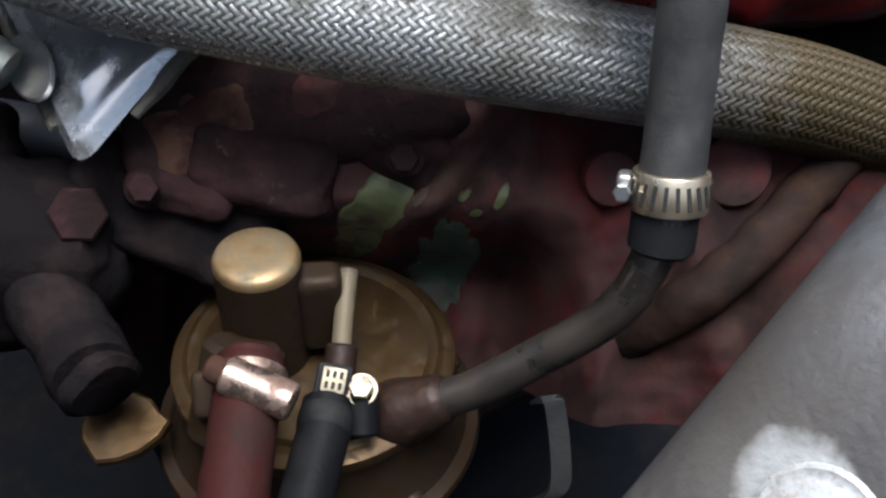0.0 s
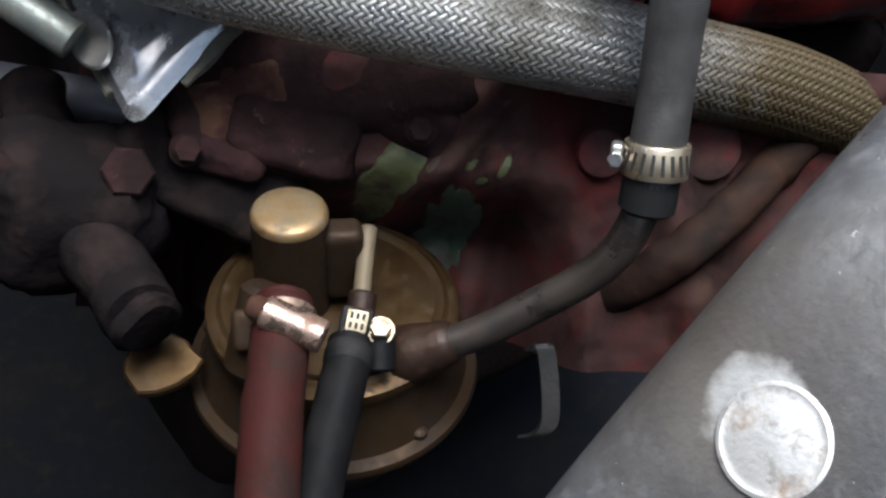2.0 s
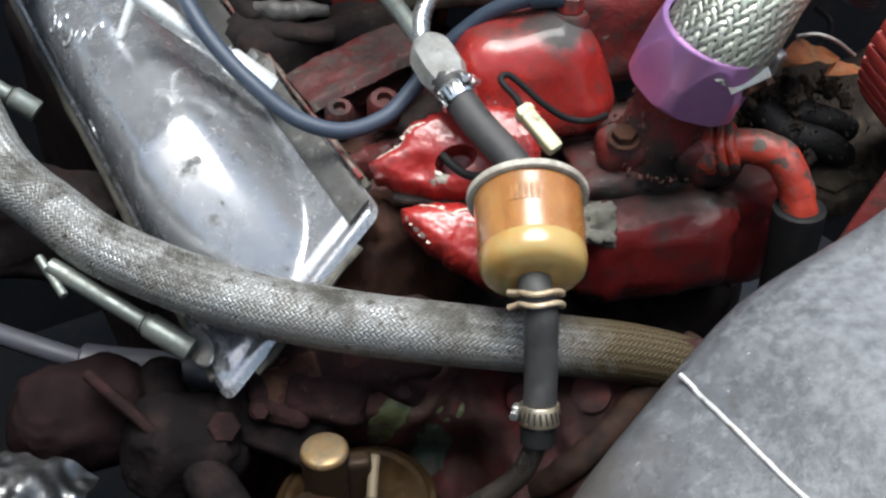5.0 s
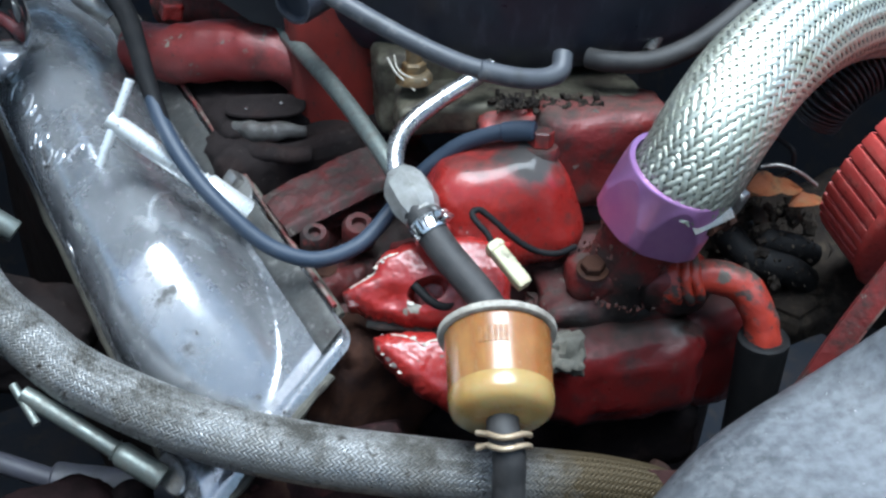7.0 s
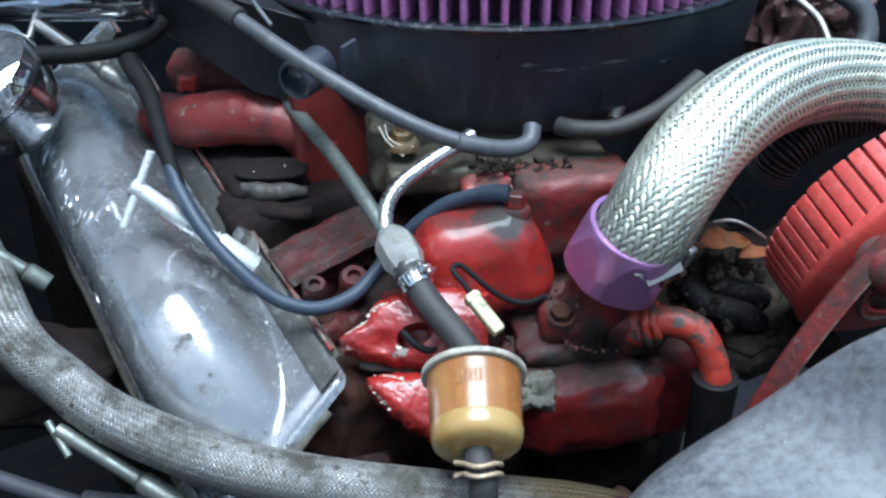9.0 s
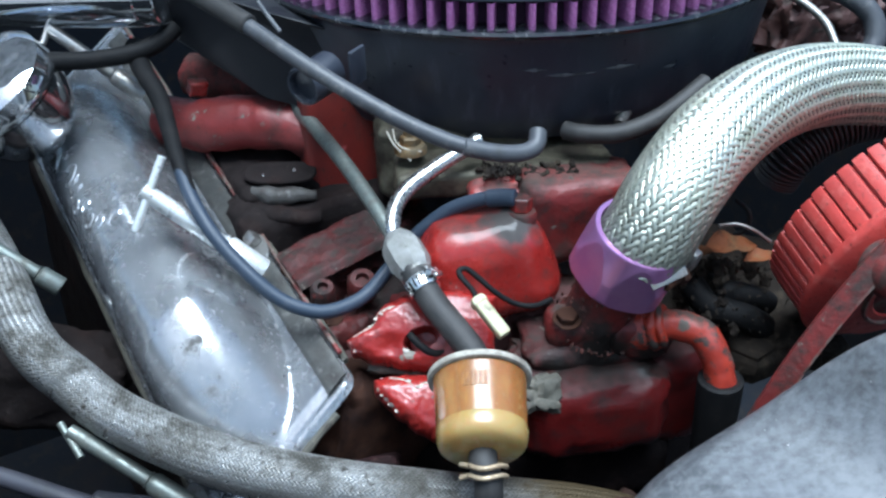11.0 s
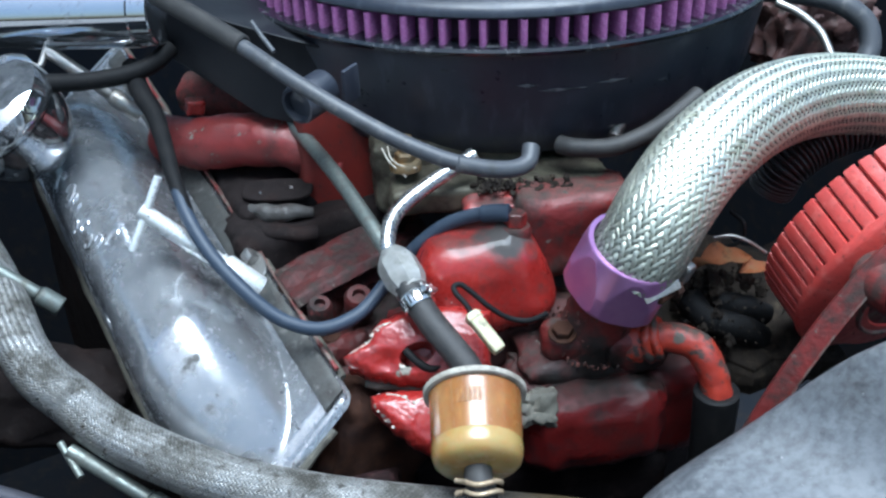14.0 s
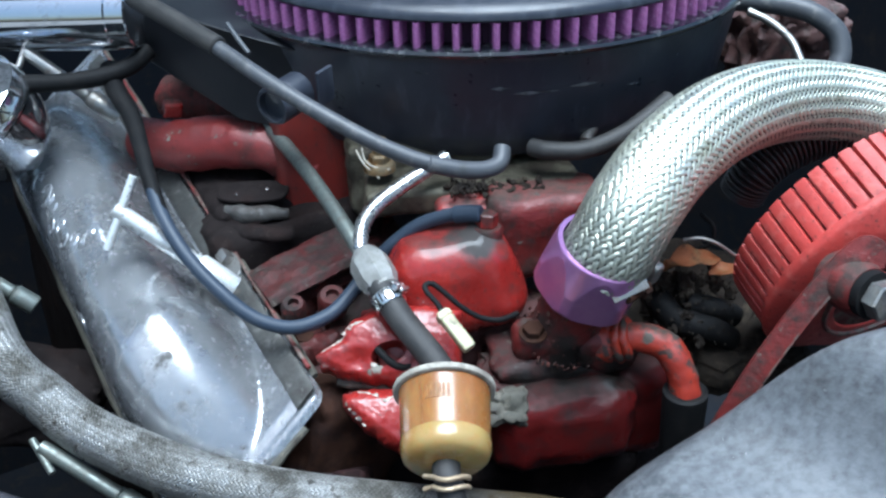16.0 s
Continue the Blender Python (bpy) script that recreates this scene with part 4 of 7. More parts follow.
def fuel_filter():
    ax = V((0.050, -0.925, -0.38)).normalized()
    ob = thing("fuel_filter", FC, "amber plastic inline fuel filter, stained inside", "fuel filter")
    m = axes(FC, ax)
    part("body", lathe(m, [(0.0, 0.002), (0.0245, 0.002), (0.0243, 0.006), (0.0238, 0.018), (0.0232, 0.0315)], 64), "amber", ob)
    part("end_cap", lathe(m, [(0.0232, 0.031), (0.0235, 0.0322), (0.0231, 0.0375), (0.0220, 0.0405), (0.0190, 0.0428), (0.012, 0.0438), (0.0, 0.044)], 64), "amber_cap", ob, "yellowed translucent end cap")
    part("flange", lathe(m, [(0.0, -0.001), (0.0262, -0.001), (0.0272, -0.0003), (0.0274, 0.001), (0.0270, 0.0025), (0.0258, 0.0032), (0.0244, 0.0030)], 64), "cream", ob, "dirty cream flange rim")
    part("back", lathe(m, [(0.0, -0.006), (0.010, -0.0055), (0.0225, -0.0030), (0.0255, -0.0008)], 48), "cream", ob)
    for k in range(6):
        w = math.radians(84 + k * 5.5)
        mm = m @ axes((0.0240 * math.cos(w), 0.0240 * math.sin(w), 0.0138), (math.cos(w), math.sin(w), 0), (0, 0, 1))
        part("print_bar", rbox(mm, (0.0080, 0.0017, 0.0006), 0.0002, 1), "print", ob, "faded brown printing")
    part("outlet_spigot", lathe(m, [(0.0, 0.042), (0.0058, 0.042), (0.0055, 0.048), (0.0, 0.048)], 24), "amber_cap", ob)
    return m


fm = fuel_filter()


def filter_hose():
    a = fm @ V((0, 0, 0.0435))
    pts = [a, fm @ V((0.0, 0.0, 0.0490)), (0.0244, 0.3436, 0.1275), (0.0247, 0.3392, 0.1133), (0.0248, 0.3346, 0.0999), (0.0245, 0.3285, 0.0876), (0.0238, 0.3238, 0.0748)]
    ob = thing("rubber_fuel_hose", pts[4], "matt black rubber fuel hose below the filter", "hose")
    part("hose", tube(pts, 0.0072, 28, 8, wobble=0.0002), "rubber", ob)
    part("hose_end", tube([(0.0243, 0.3275, 0.0835), (0.0241, 0.3258, 0.0795), (0.0240, 0.3240, 0.0755), (0.0238, 0.3226, 0.0720)], 0.0076, 28, 4), "rubber_dark", ob, "blacker swollen hose end")


filter_hose()
worm_clamp((0.0245, 0.3272, 0.0848), V((0.0243, 0.3315, 0.0930)) - V((0.0244, 0.3242, 0.0767)), 0.0077, 0.0088, V((-1.0, 0.25, 0.0)), label="slotted worm-drive clamp round the rubber fuel hose")


def spring_clamp():
    at = V((0.0241, 0.3466, 0.1317))
    axis = V((0.0243, 0.3566, 0.1330)) - V((0.0248, 0.3476, 0.1218))
    ob = thing("spring_clamp", at, "pale wire spring clamp on the hose end", "hose clamp")
    m = axes(at, axis, V((0.0131, 0.3489, 0.1298)) - at)
    for dz in (-0.0024, 0.0024):
        pts = [m @ V((0.0092 * math.cos(w), 0.0092 * math.sin(w), dz + 0.0006 * math.sin(3 * w))) for w in [math.pi * 2 * k / 16 for k in range(17)]]
        pts = [m @ V((0.0135, 0.002, dz * 1.4))] + pts[1:] + [m @ V((0.0145, -0.003, dz * 1.2))]
        part("wire", tube(pts, 0.0013, 10, 4), "spring", ob)
    part("bridge", rbox(m @ Matrix.Translation((0.0, -0.0093, 0)) @ Matrix.Rotation(math.pi / 2, 4, "X"), (0.004, 0.006, 0.0012), 0.0005, 2), "clamp", ob)


spring_clamp()


def fuel_pipe():
    pts = [(-0.0280, 0.3196, 0.0170), (-0.0157, 0.3193, 0.0242), (-0.0012, 0.3202, 0.0356), (0.0116, 0.3203, 0.0476), (0.0180, 0.3206, 0.0568), (0.0217, 0.3226, 0.0649), (0.0234, 0.3250, 0.0699), (0.0244, 0.3278, 0.0736)]
    ob = thing("fuel_pipe", pts[2], "sooty bent steel pipe between fuel pump and rubber hose", "fuel pipe")
    part("pipe", tube(pts, 0.0050, 24, 10), "pipe", ob)
    m = axes(pts[0], V(pts[1]) - V(pts[0]))
    part("sleeve", lathe(m, [(0.0, -0.009), (0.0088, -0.013), (0.0092, -0.010), (0.0088, -0.006), (0.0080, -0.003), (0.0074, 0.0), (0.0070, 0.003), (0.0062, 0.005), (0.0051, 0.006)], 32), "nut_brown", ob, "sooty brown flare nut")


fuel_pipe()


def tee_fitting():
    """Long fuel line, chrome branch and their joint above the filter."""
    c0, c1 = V((-0.0247, 0.4656, 0.1870)), V((-0.0184, 0.4523, 0.1793))
    ob = thing("fuel_line_joint", c0, "grey zinc fuel line joint with two pipes", "fuel line")
    ax = (V((-0.0122, 0.4447, 0.1754)) - V((-0.0284, 0.4713, 0.1893))).normalized()
    m = axes(c0, ax)
    part("body", lathe(m, [(0.0, -0.0115), (0.0062, -0.0110), (0.0098, -0.0060), (0.0118, -0.0015), (0.0120, 0.0110), (0.0100, 0.0160), (0.0086, 0.0190), (0.0080, 0.0225), (0.0, 0.0225)], 8), "joint_grey", ob, "dull grey faceted joint body")
    part("shoulder", lathe(m, [(0.0070, 0.0150), (0.0092, 0.0160), (0.0094, 0.0185), (0.0070, 0.0200)], 28), "joint_grey", ob)
    part("long_pipe", tube([(-0.0281, 0.4691, 0.1894), (-0.0455, 0.4979, 0.2011), (-0.0717, 0.5429, 0.2115), (-0.1123, 0.6112, 0.2198), (-0.1371, 0.6643, 0.2180)], 0.0046, 18, 6, radii=[0.0046, 0.0047, 0.0049, 0.0052]), "line", ob, "greenish grey zinc pipe")
    part("branch_pipe", tube([(-0.0299, 0.4704, 0.1898), (-0.0314, 0.4795, 0.1959), (-0.0295, 0.4903, 0.2025), (-0.0225, 0.5008, 0.2082), (-0.0089, 0.5119, 0.2146), (0.0049, 0.5224, 0.2196), (0.0176, 0.5325, 0.2243)], 0.0048, 18, 8), "zinc", ob, "bright plated branch pipe")
    return ob


tee_fitting()


def upper_hose():
    pts = [(-0.0196, 0.4541, 0.1826), (-0.0120, 0.4430, 0.1765), (-0.0036, 0.4325, 0.1695), (0.0071, 0.4209, 0.1624), (0.0150, 0.4120, 0.1568), (0.0188, 0.4030, 0.1535)]
    ob = thing("rubber_fuel_hose", pts[1], "short dark rubber hose into the back of the filter", "hose")
    part("hose", tube(pts, 0.0078, 24, 8), "rubber", ob)
    worm_clamp((-0.0127, 0.4443, 0.1768), V(pts[2]) - V(pts[0]), 0.0083, 0.0085, V((0.0028, 0.4390, 0.1846)) - V((-0.0127, 0.4443, 0.1768)), mat="bright", label="bright worm-drive clamp on the short rubber hose")


upper_hose()

# ---- air cleaner ----
AC = V((0.036, 0.729, 0.0))
AW = 1.085
ARIM = 0.286


def air_cleaner():
    ob = thing("air_cleaner", (AC.x, AC.y, 0.20), "round black open-element air cleaner with pink pleats", "air cleaner")
    m = Matrix.Translation((AC.x, AC.y, 0.0)) @ Matrix.Diagonal((AW, AW, 1, 1))
    z = ARIM
    part("base_pan", lathe(m, [(0.0, z - 0.088), (0.10, z - 0.087), (0.140, z - 0.082), (0.158, z - 0.072), (0.166, z - 0.055), (0.1745, z - 0.006), (0.1765, z - 0.001), (0.1785, z + 0.0006), (0.1785, z + 0.0024), (0.1765, z + 0.0030), (0.1735, z - 0.001), (0.1715, z - 0.008), (0.12, z - 0.010), (0.0, z - 0.010)], 128), "black", ob, "black painted pan, scuffed")
    part("pan_rim", lathe(m, [(0.1768, z - 0.0012), (0.1796, z - 0.0006), (0.1803, z + 0.0016), (0.1792, z + 0.0034), (0.1764, z + 0.0036), (0.1758, z + 0.0020)], 160), "rim_gloss", ob, "rolled glossy black rim")
    elem = part("filter_element", lathe(m, [(0.157, z - 0.009), (0.1585, z - 0.009), (0.1585, z + 0.018), (0.157, z + 0.018)], 96), "pleat_gap_shade", ob)
    n = 96
    mesh = None
    for k in range(n):
        w = 2 * math.pi * k / n
        if mesh is None:
            b = bmesh.new()
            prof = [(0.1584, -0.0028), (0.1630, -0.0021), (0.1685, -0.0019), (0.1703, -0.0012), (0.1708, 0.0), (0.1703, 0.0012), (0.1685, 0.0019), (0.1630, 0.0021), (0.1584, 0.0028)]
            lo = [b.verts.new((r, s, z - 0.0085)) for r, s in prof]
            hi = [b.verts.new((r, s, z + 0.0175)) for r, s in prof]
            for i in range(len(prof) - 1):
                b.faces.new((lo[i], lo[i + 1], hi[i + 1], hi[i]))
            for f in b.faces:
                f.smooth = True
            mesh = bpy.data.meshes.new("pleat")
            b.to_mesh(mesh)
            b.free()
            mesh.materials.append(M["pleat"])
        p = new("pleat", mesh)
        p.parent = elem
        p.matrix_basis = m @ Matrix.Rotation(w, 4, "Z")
    part("lid", lathe(m, [(0.0, z + 0.0330), (0.10, z + 0.0330), (0.118, z + 0.0315), (0.124, z + 0.0275), (0.136, z + 0.0270), (0.140, z + 0.0298), (0.152, z + 0.0296), (0.161, z + 0.0275), (0.1665, z + 0.0245), (0.1690, z + 0.0215), (0.1692, z + 0.0185), (0.1675, z + 0.0172), (0.0, z + 0.0172)][::-1], 128), "black", ob, "black lid with pressed rings")
    rnd = random.Random(4)
    for w0, dz, span in ((-1.50, 0.022, 0.10), (-1.38, 0.026, 0.16), (-1.22, 0.024, 0.12), (-1.02, 0.030, 0.05), (-0.93, 0.033, 0.04), (-1.75, 0.012, 0.06)):
        b = bmesh.new()
        prev = None
        for i in range(13):
            w = w0 + span * (i / 12 - 0.5)
            hw = 0.0011 * math.sin(math.pi * i / 12) * (0.2 + 1.2 * rnd.random()) + 0.0001
            row = []
            for s in (-1, 1):
                zz = z - dz + s * hw
                rr = AW * (0.166 + (0.1745 - 0.166) * (zz - (z - 0.055)) / 0.049) + 0.0003
                row.append(b.verts.new((AC.x + rr * math.cos(w), AC.y + rr * math.sin(w), zz)))
            if prev:
                b.faces.new((prev[0], row[0], row[1], prev[1]))
            prev = row
        part("scuff", b, "scuff", ob, "pale scuff in the black paint")
    # breather stub on the pan's flank
    c = V((-0.0821, 0.5320, 0.2601))
    d = V((c.x - AC.x, c.y - AC.y, -0.02)).normalized()
    part("stub", lathe(axes(c, d), [(0.0090, -0.02), (0.0120, -0.02), (0.0120, 0.004), (0.0112, 0.006), (0.0095, 0.006), (0.0085, 0.002), (0.0, 0.001)], 32), "black", ob)
    part("bracket", rbox(axes(V((-0.0526, 0.5287, 0.2721)), d), (0.003, 0.022, 0.014), 0.001, 2), "black", ob)
    return ob


air_cleaner()


def snorkel():
    ob = thing("intake_snorkel", (-0.1474, 0.5800, 0.2731), "black sheet metal intake snorkel with chrome end", "intake snorkel")
    front = [V((-0.1937, 0.6193, 0.2611)), V((-0.1183, 0.5884, 0.2288)), V((-0.0384, 0.5955, 0.2000)), V((-0.0332, 0.5809, 0.2650)), V((-0.1082, 0.5728, 0.2876)), V((-0.1759, 0.5972, 0.3017))]
    b = bmesh.new()
    f0 = [b.verts.new(p) for p in front]
    f1 = [b.verts.new(p + V((0.01, 0.075, -0.004))) for p in front]
    b.faces.new(f0)
    b.faces.new(f1[::-1])
    for i in range(6):
        b.faces.new((f0[i], f1[i], f1[(i + 1) % 6], f0[(i + 1) % 6]))
    bmesh.ops.recalc_face_normals(b, faces=b.faces[:])
    bmesh.ops.bevel(b, geom=b.edges[:], offset=0.004, segments=3, profile=0.5, affect="EDGES")
    part("duct", b, "black_matt", ob)
    c, d = V((-0.1817, 0.6038, 0.2936)), V((-0.3444, 0.6236, 0.2854))
    ax2 = (d - c).normalized()
    m2 = axes(c, ax2)
    L = (d - c).length
    part("chrome_tube", lathe(m2, [(0.0, 0.0), (0.0205, 0.0), (0.0215, 0.001), (0.0215, L * 0.08), (0.0225, L * 0.085), (0.0225, L), (0.0, L)], 40), "mirror_chrome", ob, "chromed tube end")


snorkel()

# ---- front drum with ribs, bracket ----
def ribbed_drum():
    c = V((0.2642, 0.4833, 0.1898))
    ax = V((0.404, -0.826, -0.392)).normalized()
    ob = thing("alternator", c, "red painted ribbed alternator body, chipped", "alternator")
    m = axes(c, ax)
    R = 0.0784
    part("drum", lathe(m, [(0.0, -0.024), (R * 0.80, -0.024), (R * 0.92, -0.0235), (R * 0.93, -0.021), (R * 0.93, 0.006), (R * 0.99, 0.008), (R, 0.011), (R * 0.985, 0.014), (R * 0.86, 0.020), (R * 0.80, 0.024), (R * 0.55, 0.026), (R * 0.50, 0.022), (0.0, 0.022)], 96), "red_pink", ob)
    n = 52
    for k in range(n):
        w = 2 * math.pi * k / n
        d = V((math.cos(w), math.sin(w), 0))
        mm = m @ axes(d * R * 0.938 + V((0, 0, -0.0075)), V((0, 0, 1)), d)
        b = rbox(mm, (0.0062, 0.0076, 0.034), 0.0010, 2, rough=0.0005, freq=150)
        part("rib", b, "red_pink", ob)
    part("seam_ring", lathe(m, [(R * 0.60, 0.0250), (R * 0.612, 0.0274), (R * 0.628, 0.0274), (R * 0.64, 0.0250)], 72), "rust_edge", ob, "worn seam round the end cover")


ribbed_drum()


def slotted_bracket():
    ob = thing("adjuster_bracket", (0.1964, 0.3964, 0.1843), "red slotted steel adjuster bracket, worn at the edge", "bracket")
    pts = [(0.1541, 0.3914, 0.0981), (0.1707, 0.3961, 0.1354), (0.1846, 0.4011, 0.1632), (0.2037, 0.4079, 0.1939), (0.2213, 0.4131, 0.2178), (0.2316, 0.4154, 0.2270), (0.2374, 0.4137, 0.2256), (0.2358, 0.4110, 0.2190)]
    line = smooth_line(pts, 6)
    b = bmesh.new()
    back = V((0.25, 0.85, -0.45)).normalized()
    rows = []
    rim = []
    for i, p in enumerate(line):
        t = (line[min(i + 1, len(line) - 1)] - line[max(i - 1, 0)]).normalized()
        s = t.cross(back).normalized()
        w = 0.0058
        rim.append(p - s * w * 0.97)
        rows.append([b.verts.new(p + s * w * x + back * y) for x, y in ((-1, 0.0), (-0.9, -0.001), (0.9, -0.001), (1, 0.0), (1, 0.003), (-1, 0.003))])
    for u, v in zip(rows, rows[1:]):
        for j in range(6):
            b.faces.new((u[j], v[j], v[(j + 1) % 6], u[(j + 1) % 6]))
    b.faces.new(rows[0])
    b.faces.new(rows[-1][::-1])
    bmesh.ops.recalc_face_normals(b, faces=b.faces[:])
    part("bar", b, "red_dull", ob)
    part("worn_edge", tube(rim, 0.0009, 6, 1, wobble=0.0004), "rust_edge", ob, "paint worn off the edge")
    c = V((0.2269, 0.4159, 0.2060))
    d = V((0.2383, 0.3919, 0.2093)) - c
    m = axes(c, d)
    part("boss", lathe(m, [(0.0, -0.01), (0.014, -0.01), (0.0145, 0.012), (0.013, 0.014), (0.0, 0.014)], 32), "red_dull", ob)
    part("spacer", lathe(m @ Matrix.Translation((0, 0, 0.0142)), [(0.0, 0), (0.0125, 0), (0.0125, 0.005), (0.0, 0.005)], 32), "rubber_dark", ob)
    part("bolt_head", plate(m @ Matrix.Translation((0, 0, 0.0195)), hex_prof(0.0105), 0.009, 0.001), "steel", ob)


slotted_bracket()

# ---- grey inner fender ----
def fender():
    edge = [(-0.0147, 0.2397, 0.0310), (-0.0013, 0.2610, 0.0276), (0.0360, 0.2811, 0.0838), (0.0547, 0.2941, 0.1011), (0.0802, 0.3169, 0.1144), (0.1012, 0.3296, 0.1312), (0.1262, 0.3484, 0.1424), (0.1715, 0.3764, 0.1496), (0.2043, 0.3579, 0.2070), (0.2390, 0.3601, 0.2182), (0.2934, 0.3590, 0.2319)]
    line = smooth_line(edge, 8)
    for _ in range(24):
        line = [line[0]] + [(a + b * 2 + c) / 4 for a, b, c in zip(line, line[1:], line[2:])] + [line[-1]]
    inn = V((0.60, -0.80, -0.04)).normalized()
    line = [q + inn * (0.019 - 0.013 * min(1.0, i / 44)) for i, q in enumerate(line)]
    ob = thing("inner_fender", line[40], "dusty grey painted inner fender panel", "fender panel", kind="structure")
    b = bmesh.new()
    rows = []
    for p in line:
        row = []
        # shoulder falling away behind the edge, then the top
        for wk in range(9):
            a = math.pi / 2 * (1 - wk / 8)
            q = p - inn * (0.022 * math.sin(a)) - V((0, 0, 1)) * 0.022 * (1 - math.cos(a))
            row.append(b.verts.new(q))
        for s in range(1, 41):
            x = 0.009 * s
            q = p + inn * x + V((0, 0, 0.006 * math.sin(min(1.0, x / 0.16) * math.pi) - 0.10 * max(0.0, x - 0.15)))
            row.append(b.verts.new(q + V((0, 0, 0.0012 * noise.noise(q * 18)))))
        low = row[0].co - V((0, 0, 0.30)) 
        rows.append([b.verts.new(low)] + row)
    for u, v in zip(rows, rows[1:]):
        for j in range(len(u) - 1):
            b.faces.new((u[j], v[j], v[j + 1], u[j + 1]))
    bmesh.ops.recalc_face_normals(b, faces=b.faces[:])
    if sum(f.normal.z for f in b.faces) < 0:
        bmesh.ops.reverse_faces(b, faces=b.faces[:])
    PANEL = b
    top = [v.co.copy() for r in rows for v in r[9:]]

    def on_panel(p, lift):
        near = sorted(((t.x - p[0]) ** 2 + (t.y - p[1]) ** 2 + 1e-9, t.z) for t in top)[:6]
        wsum = sum(1 / d for d, _ in near)
        return V((p[0], p[1], sum(z / d for d, z in near) / wsum + lift))

    # seam in pale metal, standing in for a line of light
    seam = [(0.0794, 0.3178, 0.1149), (0.0836, 0.3108, 0.1116), (0.0935, 0.2923, 0.1046), (0.1054, 0.2709, 0.0959), (0.1185, 0.2490, 0.0864)]
    part("seam_edge", tube([on_panel(p, 0.0004) for p in smooth_line(seam, 6)], 0.0011, 8, 2), "bare", ob, "seam edge, pale metal for its line of light")
    near, far = V((0.0124, 0.1960, 0.1386)), V((0.0744, 0.3075, -0.0053))
    c = min((near.lerp(far, k / 200) for k in range(201)), key=lambda p: abs(on_panel(p, 0).z - p.z))
    c = on_panel(c, 0.0008)
    # paler tone over the rear, darker brown along the near edge
    tone_spot(M["fender"], (0.1941, 0.3177, 0.1677), 0.02, (0.15, 0.156, 0.167), 0.5, 0.0, 0.10, 190.0, 0.20)
    tone_spot(M["fender"], (0.034, 0.272, 0.074), 0.016, (0.050, 0.043, 0.038), 0.6, 0.0, 0.050, 60.0, 0.05)
    tone_spot(M["fender"], c + V((0.010, 0.014, 0.0)), 0.007, (0.070, 0.052, 0.036), 0.65, 0.1, 0.006, 130.0, 0.03)
    tone_spot(M["fender"], c + V((-0.010, 0.006, 0.0)), 0.008, (0.085, 0.078, 0.070), 0.6, 0.0, 0.014, 90.0, 0.02)
    tone_spot(M["fender"], c + V((0.000, 0.008, 0.0)), 0.0095, (0.46, 0.46, 0.45), 0.36, 0.5, 0.007, 70.0, 0.022)
    dx = on_panel(c + V((0.022, 0, 0)), 0) - on_panel(c - V((0.022, 0, 0)), 0)
    dy = on_panel(c + V((0, 0.022, 0)), 0) - on_panel(c - V((0, 0.022, 0)), 0)
    m = axes(c, dx.cross(dy))
    part("raised_boss", lathe(m, [(0.0135, -0.004), (0.0130, -0.0002), (0.0120, 0.0002), (0.0112, -0.0001), (0.0100, 0.0001), (0.006, 0.0009), (0.0, 0.0012)], 48), "bare", ob, "round raised boss worn to bare metal")
    part("panel", PANEL, "fender", ob)


fender()

# ---- engine block and castings ----
def lump(name, at, size, mat, turn=(0, 0, 0), r=0.006, rough=0.0015, cuts=8, freq=70.0, taper=1.0, parent=None, label=""):
    """A cast, uneven rounded block."""
    cuts, rough = cuts + 8, rough * 1.7
    m = Matrix.Translation(at) @ Euler([radians(a) for a in turn]).to_matrix().to_4x4()
    return part(name, rbox(m, size, r, cuts, rough=rough, freq=freq, taper=taper), mat, parent, label)


BP = V((-0.03, 0.364, 0.046))
BN = V((0.0, -0.82, 0.57)).normalized()


def on_block(p, lift=0.0):
    """The place on the block's front wall seen straight along the wall's normal from p."""
    p = V(p)
    return p - BN * (p - BP).dot(BN) + BN * lift


# the camera's sight line, so the hollow leaves its view unchanged
SIGHT_BACK = V((0.0, 0.80, -0.60)).normalized()


def wall_pt(x, y, lift=0.0):
    """A place on the cast front of the block, x along it and y up it, with its ribs and a hollow behind the fuel pump
    sunk along the camera's sight line to fit its view.
    """
    p = BP + V((0.02 + x, 0, 0)) + V((0, 0.571, 0.821)) * y
    h = 0.005 * noise.noise(p * 22) + 0.0022 * noise.noise(p * 70) + 0.0008 * noise.noise(p * 200)
    for rx, slope, wide, high in ((-0.021, 0.74, 0.0065, 0.006), (-0.0014, 0.14, 0.0085, 0.006), (0.0150, -0.17, 0.011, 0.005), (0.052, -0.30, 0.010, 0.006), (-0.065, 0.5, 0.010, 0.004)):
        d = abs(x - rx - slope * y) / wide
        h += high * ease(1.25 - d)
    hollow = 0.047 * ease((0.004 - y) / 0.032) * ease((x + 0.135) / 0.02) * ease((0.03 - x) / 0.03)
    hollow += 0.06 * ease((-0.085 - x) / 0.05)
    return p + BN * (h + lift) + SIGHT_BACK * hollow


